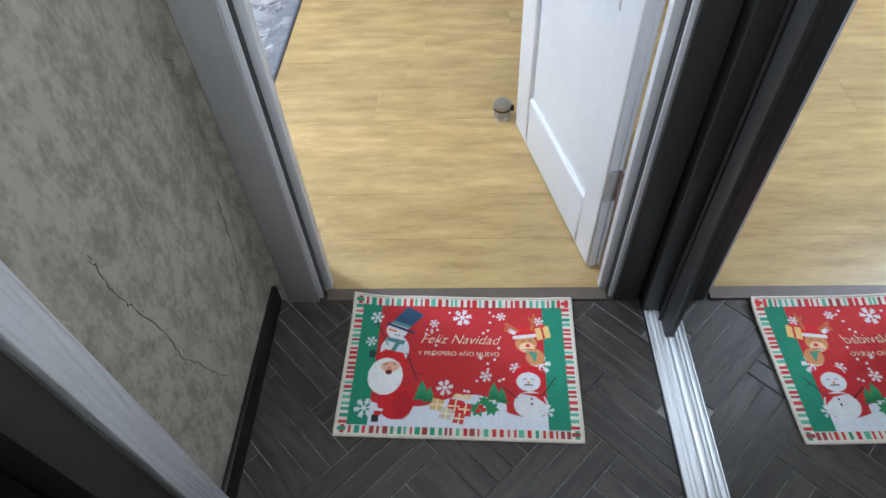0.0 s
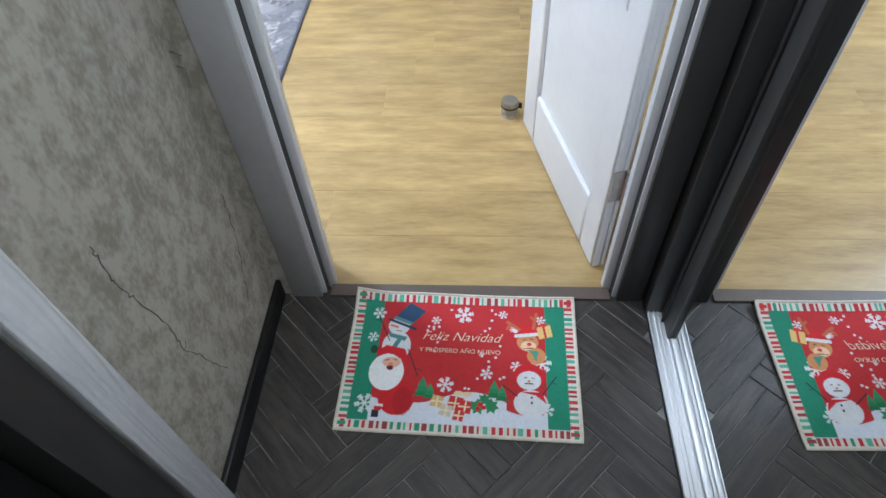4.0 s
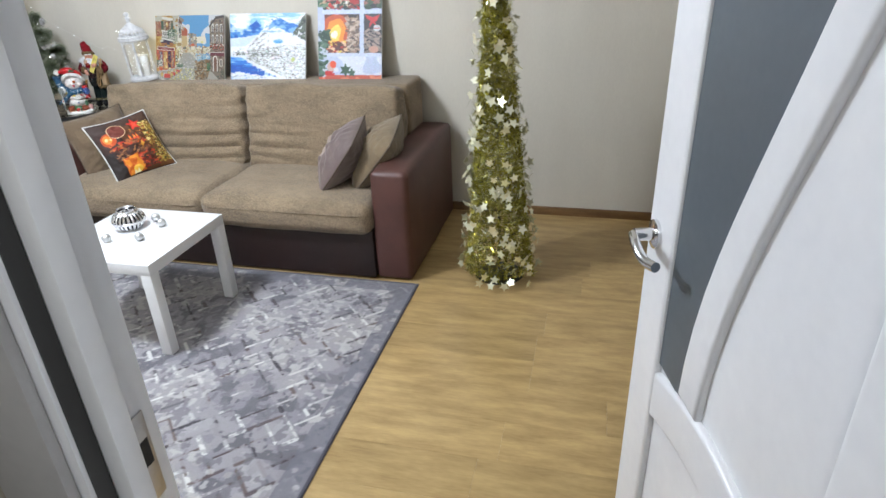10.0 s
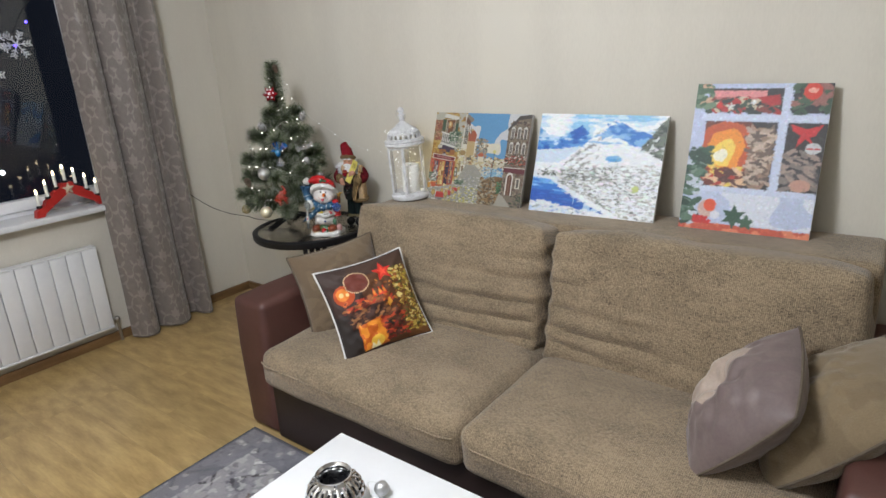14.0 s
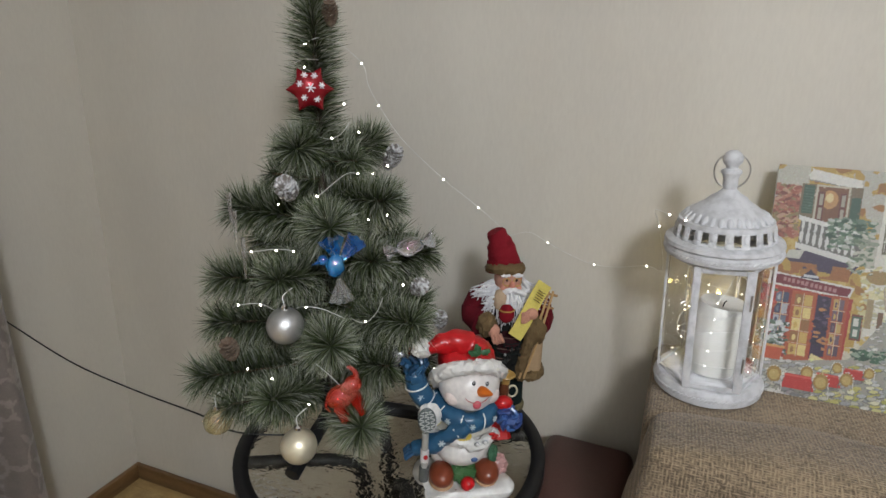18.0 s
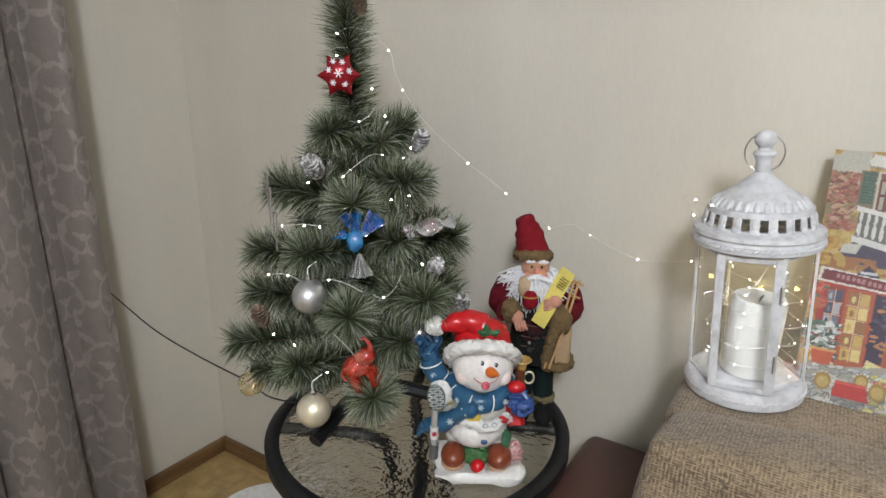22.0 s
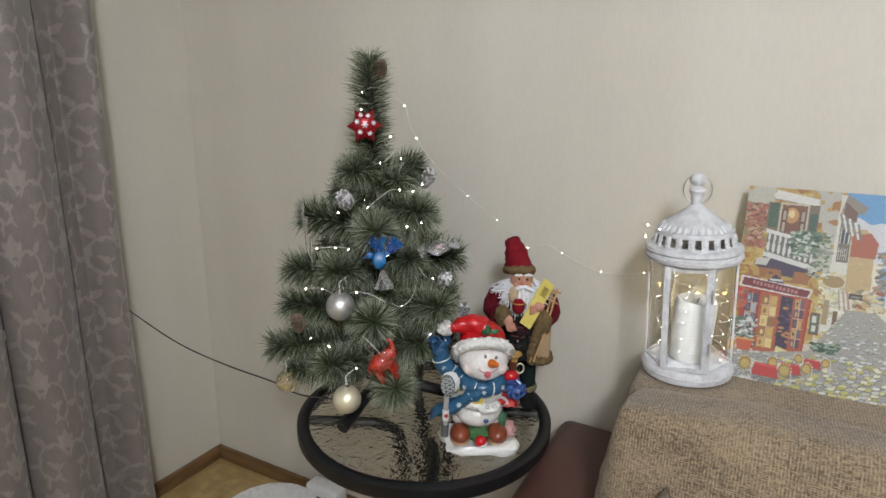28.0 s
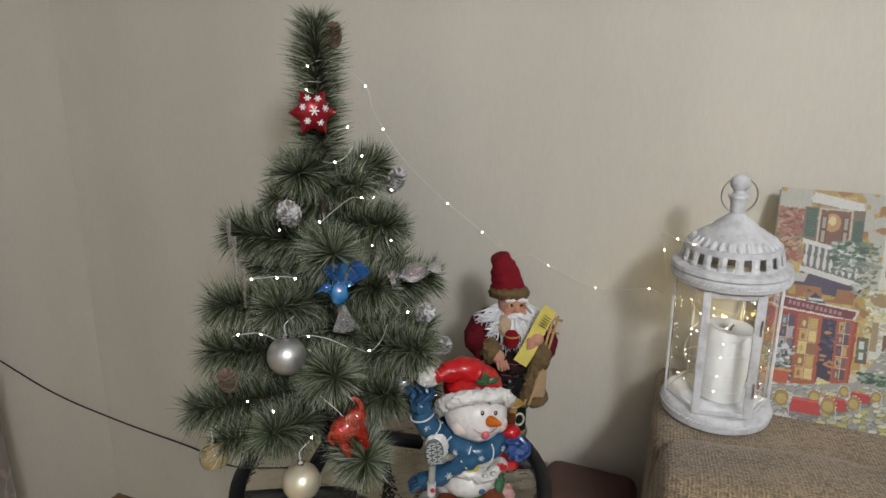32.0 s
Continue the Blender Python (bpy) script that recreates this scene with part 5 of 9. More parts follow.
# ---- loose cushions ----
def outline(w, h, a, b, hollow=0.10):
    """A square with hollow (or, below zero, rounded) sides and pointed corners."""
    x = w / 2 * a * (1 - hollow * (1 - b * b) * a * a) * (1 - 0.05 * a * a * b * b) ** 0.5
    z = h / 2 * b * (1 - hollow * (1 - a * a) * b * b) * (1 - 0.05 * a * a * b * b) ** 0.5
    return x, z


def cushion_sheet(w, h, t, side, seed, pinch=0.0):
    def place(u, v):
        a, b = u / np.max(u) * 2 - 1, v / np.max(v) * 2 - 1
        x, z = outline(w, h, a, b, -0.06 if pinch else 0.10)
        d = t / 2 * np.clip((1 - np.abs(a) ** 2.0) * (1 - np.abs(b) ** 2.0), 0, 1) ** 0.62
        rs = np.random.RandomState(seed)
        for _ in range(7):
            f, g, ph = rs.uniform(-9, 9), rs.uniform(-9, 9), rs.uniform(0, 6)
            d = d * (1 + 0.012 * np.sin(f * a + g * b + ph)) + 0.0012 * np.sin(3 * f * a - 3 * g * b + ph) * (1 - a ** 4) * (1 - b ** 4)
        # a tuck in the middle throws folds to the corners
        rr = np.hypot(a, b)
        d = d - pinch * np.exp(-(rr / 0.20) ** 2) + 0.12 * pinch * np.cos(5 * np.arctan2(b, a) + seed) * np.exp(-((rr - 0.42) / 0.26) ** 2)
        return x, side * d, z
    return place


def cushion(label, w, h, t, m, front, back, seed, pinch=0.0):
    c = thing("cushion", label, "cushion", m, "loose cushions on the sofa")
    share("cover_front", front.mesh("cover_front", front.material, cushion_sheet(w, h, t, -1, seed, pinch)), c, Matrix())
    share("cover_back", back.mesh("cover_back", back.material, cushion_sheet(w, h, t, 1, seed, pinch * 0.2)), c, Matrix())
    pts = []
    for k in range(160):
        s = k / 40
        a, b = [(2 * s - 1, -1), (1, 2 * (s - 1) - 1), (1 - 2 * (s - 2), 1), (-1, 1 - 2 * (s - 3))][int(s)]
        x, z = outline(w, h, a, b, -0.06 if pinch else 0.10)
        pts.append((x, 0, z))
    part("piping", tube(pts, 0.004, 6, True), front.seam, c)
    return c


def plain_cover(w, h, col, col2, material, seam, seed, band=None):
    p = Print(w, h, 0.004, col)
    n = p.noise(0.03, seed) * 0.5 + p.noise(0.12, seed + 1) * 0.5
    p.lay(n > 0.5, col2, 0.5)
    if band:
        p.rect(band[0] * w, 0, band[1] * w, h, band[2])
    p.material, p.seam = material, seam
    return p


M_COVER = printed("chenille_cover", 0.9, 0.8, 260, sheen=0.3)
M_SATIN = printed("satin_cover", 0.5, 0.2, 120, sheen=0.2)
M_PRINTCOTTON = printed("printed_cover", 0.7, 0.3, 500)
M_SEAM = mat("brown_piping", (0.11, 0.085, 0.06), None, 60, 0.9, bump=0.4)
M_WHITESEAM = mat("white_cloth", (0.7, 0.69, 0.68), None, 60, 0.9, bump=0.3)


def fireside():
    w = h = 0.42
    p = Print(w, h, 0.0028, (58, 34, 26))
    n = p.noise(0.05, 1)
    p.lay(p.u + 0.2 * n > 0.26, (104, 62, 30), 0.8); p.lay(p.u > 0.30, (128, 82, 34), 0.6)
    p.rect(0, 0.34, w, h, (62, 46, 40), 0.8)
    p.dabs(330, 0.30, 0.04, 0.42, 0.34, 0.006, [(168, 140, 46), (92, 84, 30), (206, 180, 80), (140, 100, 36), (232, 210, 130)], 2)
    p.dabs(70, 0.22, 0.05, 0.34, 0.33, 0.005, [(150, 84, 36), (196, 130, 52), (110, 50, 28)], 3)
    p.disc(0.075, 0.28, 0.045, 0.045, (196, 78, 24)); p.disc(0.07, 0.285, 0.028, 0.028, (242, 140, 44)); p.disc(0.065, 0.285, 0.010, 0.010, (254, 222, 150)); p.disc(0.09, 0.28, 0.007, 0.007, (254, 222, 150))
    p.disc(0.145, 0.32, 0.052, 0.047, (112, 48, 34))
    for k in range(40):
        a = k / 40 * 2 * math.pi
        p.disc(0.145 + 0.053 * math.cos(a), 0.32 + 0.048 * math.sin(a), 0.0032, 0.0032, (222, 190, 150))
    p.star(0.275, 0.335, 0.052, (222, 48, 32)); p.star(0.275, 0.335, 0.026, (250, 84, 56))
    p.rect(0.06, 0.205, 0.26, 0.225, (140, 66, 34)); p.dabs(70, 0.05, 0.20, 0.27, 0.245, 0.006, [(196, 62, 36), (222, 110, 50), (110, 40, 28), (160, 96, 50)], 4)
    for u in (0.225, 0.245, 0.20):
        p.poly([(u - 0.010, 0.235), (u, 0.275), (u + 0.010, 0.235)], (232, 62, 34)); p.disc(u, 0.25, 0.005, 0.012, (252, 150, 60))
    p.rect(0, 0, 0.10, 0.20, (38, 26, 22)); p.rect(0.06, 0.13, 0.22, 0.20, (72, 40, 28)); p.dabs(60, 0.06, 0.14, 0.24, 0.2, 0.006, [(120, 72, 46), (56, 30, 24), (160, 110, 70)], 5)
    p.poly([(0.09, 0.02), (0.085, 0.135), (0.20, 0.15), (0.205, 0.02)], (216, 104, 24))
    p.lay((p.u > 0.09) & (p.u < 0.2) & (p.v > 0.02) & (p.v < 0.14) & (p.noise(0.022, 7) > 0.5), (244, 152, 40)); p.disc(0.155, 0.05, 0.03, 0.028, (252, 202, 70)); p.poly([(0.12, 0.02), (0.13, 0.05), (0.145, 0.03), (0.155, 0.055), (0.165, 0.02)], (254, 240, 190))
    p.poly([(0.235, 0.19), (0.255, 0.215), (0.265, 0.19), (0.245, 0.175)], (226, 160, 50))
    p.dabs(70, 0.20, 0.03, 0.30, 0.14, 0.007, [(140, 40, 26), (84, 40, 26), (196, 70, 34)], 8)
    p.lay(np.minimum(np.minimum(p.u, w - p.u), np.minimum(p.v, h - p.v)) < 0.008, (46, 38, 36))
    # the print glows warm only as ink; it gives off no light
    p.material, p.seam = M_PRINTCOTTON, M_WHITESEAM
    return p


white_back = plain_cover(0.42, 0.42, (206, 204, 202), (190, 188, 188), M_PRINTCOTTON, M_WHITESEAM, 3)


def stood(x, y, z, yaw, lean, roll):
    """Stands on its lower edge: yaw turns it, lean tips it back, roll tips it sideways."""
    return Matrix.Translation((x, y, z)) @ Matrix.Rotation(radians(yaw), 4, "Z") @ Matrix.Rotation(radians(-lean), 4, "X") @ Matrix.Rotation(radians(roll), 4, "Y")


fire = fireside()
cushion("cushion printed with a glowing fireplace, white edged", 0.385, 0.375, 0.13, stood(-2.518, 3.520, 0.598, 68, 31, -4), fire, white_back, 4)
brownc = ((120, 101, 78), (102, 84, 64))
cushion("grey-brown ribbed cushion leaning on the sofa arm", 0.39, 0.38, 0.18, stood(-2.775, 3.605, 0.590, 66, 20, -6), plain_cover(0.42, 0.40, *brownc, M_COVER, M_SEAM, 5), plain_cover(0.42, 0.40, *brownc, M_COVER, M_SEAM, 6), 7)
def pinch_print(ground, shade, material, seam, seed, pale=None):
    """Cover tucked in the middle; pale gives a light field on one side of a slanting edge."""
    p = plain_cover(0.42, 0.42, ground, shade, material, seam, seed)
    if pale:
        a, b = p.u / 0.21 - 1, p.v / 0.21 - 1
        p.lay((a - b > -0.95) & (a - b < 0.60) & (a + b < 0.22), pale)
    p.lay((np.hypot(p.u - 0.21, p.v - 0.21) < 0.03) & (p.noise(0.012, seed + 4) > 0.55), tuple(int(c * 0.8) for c in ground), 0.6)
    return p


satin = pinch_print((116, 100, 97), (104, 88, 86), M_SATIN, M_SEAM, 8, (176, 158, 144))
cushion("lilac and cream satin cushion leaning on another", 0.36, 0.36, 0.21, stood(-1.205, 3.526, 0.603, -74, 35.7, 14), satin, plain_cover(0.40, 0.40, (112, 96, 92), (100, 84, 82), M_SATIN, M_SEAM, 9), 10, pinch=0.045)
plush = (128, 110, 83)
cushion("brown plush cushion leaning on the sofa arm", 0.37, 0.37, 0.23, stood(-1.030, 3.590, 0.595, -74, 38, 15), pinch_print(plush, (112, 95, 70), M_COVER, M_SEAM, 11), plain_cover(0.40, 0.40, plush, (112, 95, 70), M_COVER, M_SEAM, 12), 13, pinch=0.045)


# ---- curtain ----
def curtain():
    w, h = 1.05, 2.32
    p = Print(w, h, 0.0036, (127, 117, 111))
    hi = (148, 138, 131)
    dx, dy = 0.140, 0.185

    def leaf(u, v, t, l, f=1.0):
        """A pointed leaf from its stalk end along t."""
        for k in range(7):
            q = (k + 0.5) / 7
            r = l * 0.23 * math.sin(math.pi * q) ** 0.8
            p.disc(u + l * q * math.cos(t), v + l * q * math.sin(t), max(0.004, r * 0.9), max(0.004, r), hi, f)

    for i in range(-1, 9):
        for j in range(-1, 14):
            u, v = i * dx + (j % 2) * dx / 2, j * dy
            s = 1 if (i + j) % 2 else -1
            # scrolling stem that thins towards its curl
            last = None
            for k in range(36):
                a = k / 35 * 6.4 + 0.4
                r = 0.068 * (1 - k / 40)
                q = (u + s * r * math.cos(a), v + r * 1.3 * math.sin(a))
                if last:
                    p.line(*last, *q, 0.0085 - 0.0040 * k / 35, hi)
                last = q
                if k % 6 == 2:
                    leaf(q[0], q[1], a * s + (0.5 if s > 0 else math.pi - 0.5), 0.052 * (1 - k / 60))
                if k % 6 == 5:
                    leaf(q[0], q[1], a * s + (2.2 if s > 0 else math.pi - 2.2), 0.030)
            p.disc(last[0], last[1], 0.011, 0.011, hi)
            # rising spray of leaves
            for n, (du, t, l) in enumerate(((0.0, 1.57, 0.060), (0.006, 0.9, 0.050), (-0.006, 2.24, 0.050), (0.008, 0.3, 0.038), (-0.008, 2.85, 0.038))):
                leaf(u + 0.068 * s + du, v + 0.060, t, l)
            for n in range(3):
                p.disc(u + 0.068 * s + 0.014 * (n - 1), v + 0.048 - 0.004 * (n % 2), 0.005, 0.005, hi)
    p.c[..., 3] = (p.c[..., 0] > srgb(138, 0, 0)[0]).astype(float)
    p.vary(0.08, 0.02, 8)
    p.vary(0.06, 0.004, 9)
    lobes = ((0.0, 0.325), (0.33, 0.735), (0.825, 1.0))

    def place(u, v):
        a, f = u / w, v / h
        y = 3.425 + 0.470 * a + (0.045 - 0.040 * f) * a ** 2
        fold = 0 * a
        for f0, f1 in lobes:
            q = np.clip((a - f0) / (f1 - f0), 0, 1)
            fold = fold + 0.088 * np.sin(math.pi * q) ** 0.62 * ((a >= f0) & (a <= f1))
        x = -4.425 + fold * (0.88 + 0.22 * (1 - f)) + 0.006 * np.sin(9 * f + 14 * a) + 0.004 * np.sin(31 * a + 6 * f) + 0.010 * (1 - f)
        y = y + 0.010 * np.sin(3.0 * f + 5 * a) * a
        return x, y, 0.012 + v + 0.004 * np.sin(20 * a)
    c = thing("curtain", "long grey-brown damask curtain with satin scrollwork", "curtain", pose(0, 0, 0))
    share("drape", p.mesh("drape", printed("damask", 0.66, 0.4, 320, sheen=0.35, gloss=0.30), place), c, Matrix())
    part("hem", tube([(float(x), float(y), 0.016) for x, y, _ in (place(np.array(u), np.array(0.0)) for u in np.linspace(0, w, 60))], 0.003, 5), M_SEAM, c)
    part("curtain_rail", slab(-4.40, -4.34, 1.8, 3.98, 2.345, 2.375, 0.004), M_WHITE, c)


curtain()


# ---- small shared surfaces ----
M_FOILSTAR = mat("pale_gold_foil", (0.94, 0.92, 0.74), (0.90, 0.87, 0.60), 12, 0.24, 0.55, spread=0.15)
M_LAMPWIRE = mat("silver_wire", (0.78, 0.78, 0.76), (0.66, 0.66, 0.64), 40, 0.4, 0.35)
M_LED = glow("led_warm", (1.0, 0.90, 0.70), 14.0)
M_CREAM = mat("candle_wax", (0.74, 0.73, 0.69), (0.67, 0.66, 0.61), 8, 0.5)
M_SHABBY = mat("chalky_white_metal", (0.61, 0.61, 0.625), (0.45, 0.45, 0.46), 42, 0.6, bump=0.35, bscale=90, lo=0.46, hi=0.72)
M_CLEAR = glass("clear_glass")
M_CLOTH = printed("doll_cloth", 0.9, 0.6, 300, spec=0.2)
M_NEEDLE = printed("fir_needles", 0.55, 0.0, 50, spec=0.3)
M_PLASTIC = mat("white_plastic", (0.80, 0.80, 0.81), None, 5, 0.25, coat=0.2)
M_SILVER = mat("silver_mirror_glass", (0.78, 0.78, 0.8), None, 10, 0.10, 1.0)
M_PEARL = mat("matt_silver_bauble", (0.62, 0.62, 0.62), None, 60, 0.35, 0.85, bump=0.4, bscale=420)
M_GOLDBALL = mat("champagne_bauble", (0.80, 0.73, 0.55), None, 20, 0.32, 0.6)
M_CONE = mat("pine_cone", (0.11, 0.07, 0.045), (0.22, 0.17, 0.13), 60, 0.7, bump=0.3)
M_FROSTCONE = mat("snowy_pine_cone", (0.16, 0.14, 0.125), (0.62, 0.62, 0.63), 150, 0.75, bump=0.3, lo=0.40, hi=0.60)


def raw_mesh(name, co, faces, cols, material):
    """Loose triangles or quads with colours, as one mesh."""
    me = bpy.data.meshes.new(name)
    me.from_pydata(co, [], faces)
    at = me.color_attributes.new("print", "FLOAT_COLOR", "POINT")
    at.data.foreach_set("color", np.array(cols, np.float32).ravel())
    me.materials.append(material)
    return me


def figure(name, pieces, material, label, category, m):
    """One mesh from coloured bodies."""
    bm, cols = bmesh.new(), []
    for b, col in pieces:
        k = len(b.verts)
        me = bpy.data.meshes.new("tmp")
        b.to_mesh(me)
        b.free()
        bm.from_mesh(me)
        bpy.data.meshes.remove(me)
        cols += [(*srgb(*col), 0)] * k
    ob = mesh_ob(name, bm, material)
    at = ob.data.color_attributes.new("print", "FLOAT_COLOR", "POINT")
    at.data.foreach_set("color", np.array(cols, np.float32).ravel())
    ob.matrix_world = m
    return tagged(ob, label, category)


# ---- gold tinsel tree ----
def tinsel_tree():
    H, R0, R1 = 1.60, 0.180, 0.028
    t = thing("tinsel_tree", "tall gold tinsel cone tree with foil stars on the floor", "christmas tree", pose(-0.345, 3.445, 0))
    lean = lambda z: (-0.03 * z / H, 0.0)
    rad = lambda z: R0 + (R1 - R0) * (z / H) ** 0.9
    rs = random.Random(3)
    # wire spine and spiral that carry the garland
    part("spine", tube([(0, 0, 0.005), (-0.015, 0, 0.8), (-0.03, 0, 1.58)], 0.005, 8), M_BLACK, t)
    turns = 23
    spiral = []
    for i in range(turns * 26 + 1):
        a = i / 26 * 2 * math.pi
        z = 0.030 + (H - 0.05) * i / (turns * 26)
        r = rad(z) - 0.006
        dx, dy = lean(z)
        spiral.append(Vector((dx + r * math.cos(a), dy + r * math.sin(a), z)))
    part("spiral_wire", tube(spiral[::2], 0.0022, 5), M_BLACK, t)
    part("base_disc", lathe([(0, 0.001), (0.125, 0.001), (0.128, 0.004), (0.125, 0.006), (0, 0.006)], 36), M_BLACK, t)
    co, faces, cols = [], [], []
    gold = [srgb(*c) for c in ((208, 201, 92), (232, 226, 138), (176, 168, 50), (252, 250, 216), (204, 198, 80), (120, 112, 26))]
    for p in spiral:
        for _ in range(76):
            d = Vector((rs.gauss(0, 1), rs.gauss(0, 1), rs.gauss(0, 1.0))).normalized()
            q = p + Vector((rs.uniform(-0.01, 0.01), rs.uniform(-0.01, 0.01), rs.uniform(-0.03, 0.03)))
            l, w = rs.uniform(0.018, 0.040), rs.uniform(0.0013, 0.0027)
            s = d.cross(Vector((rs.gauss(0, 1), rs.gauss(0, 1), rs.gauss(0, 1)))).normalized() * w
            k = len(co)
            co += [q - s, q + s, q + d * l]
            faces.append((k, k + 1, k + 2))
            c = rs.choice(gold)
            cols += [(*c, 0)] * 3
    fringe = new("tinsel_fringe", raw_mesh("tinsel_fringe", co, faces, cols, printed("tinsel", 0.27, 0, 10, metal=0.82)))
    fringe.parent = t
    tagged(fringe, kind="stuff")
    # foil stars
    bm = bmesh.new()
    vs = [bm.verts.new(((0.019 if k % 2 == 0 else 0.009) * math.cos(math.pi * k / 5 + math.pi / 2), 0, (0.019 if k % 2 == 0 else 0.009) * math.sin(math.pi * k / 5 + math.pi / 2))) for k in range(10)]
    f = bm.faces.new(vs)
    g = bmesh.ops.extrude_face_region(bm, geom=[f])
    bmesh.ops.translate(bm, verts=[v for v in g["geom"] if isinstance(v, bmesh.types.BMVert)], vec=(0, 0.0006, 0))
    me = bpy.data.meshes.new("foil_star")
    bm.to_mesh(me)
    bm.free()
    me.materials.append(M_FOILSTAR)
    for i in range(296):
        z = 0.03 + (H - 0.05) * (1 - (1 - rs.random()) ** 0.62)
        a = rs.uniform(0, 2 * math.pi)
        r = rad(z) + rs.uniform(0.022, 0.046)
        dx, dy = lean(z)
        m = Matrix.Translation((dx + r * math.cos(a), dy + r * math.sin(a), z)) @ Matrix.Rotation(a + math.pi / 2 + rs.gauss(0, 0.5), 4, "Z") @ Matrix.Rotation(rs.gauss(0, 0.5), 4, "X") @ Matrix.Rotation(rs.uniform(0, 6), 4, "Y")
        share("foil_star", me, t, m @ Matrix.Scale(rs.uniform(1.15, 1.6), 4))


tinsel_tree()


# ---- round glass side table ----
TZ = 0.688
TC = (-3.335, 3.948)


def side_table():
    R = 0.281
    t = thing("side_table", "round black metal side table with rippled glass top", "table", pose(TC[0], TC[1], 0))
    part("rim", lathe([(R - 0.004, TZ - 0.030), (R + 0.010, TZ - 0.030), (R + 0.015, TZ - 0.022), (R + 0.015, TZ + 0.002), (R + 0.008, TZ + 0.006), (R - 0.006, TZ + 0.006), (R - 0.012, TZ + 0.001), (R - 0.012, TZ - 0.004), (R - 0.004, TZ - 0.012), (R - 0.004, TZ - 0.030)], 64), M_BLACK, t, "black rounded rim")
    top = part("glass_top", lathe([(0, TZ - 0.005), (R - 0.012, TZ - 0.005), (R - 0.012, TZ), (0, TZ)], 64), glass("rippled_glass", (0.86, 0.84, 0.76), 0.02, 0.8, 55), t, "rippled glass plate")
    top.visible_shadow = False
    # four curved arms under the glass run to a cross of posts
    for k in range(4):
        a = k * math.pi / 2 + 0.57
        rot = Matrix.Rotation(a, 4, "Z")
        pts = curve_points([rot @ Vector(q) for q in ((R - 0.006, 0, TZ - 0.018), (R - 0.10, 0.012, TZ - 0.016), (0.09, 0.01, TZ - 0.03), (0.055, 0, TZ - 0.09), (0.05, 0, 0.40), (0.05, 0, 0.25), (0.10, 0, 0.10), (R - 0.04, 0, 0.012))], 8)
        leg = part("leg", tube(pts, 0.0125, 10), M_BLACK, t)
        part("foot_cap", ball(0.014, rot @ Vector((R - 0.04, 0, 0.014)), 12), M_BLACK, leg)
    part("ring", moved(tube([(0.062 * math.cos(i / 24 * 2 * math.pi), 0.062 * math.sin(i / 24 * 2 * math.pi), 0.40) for i in range(24)], 0.006, 8, True), Matrix()), M_BLACK, t)


side_table()


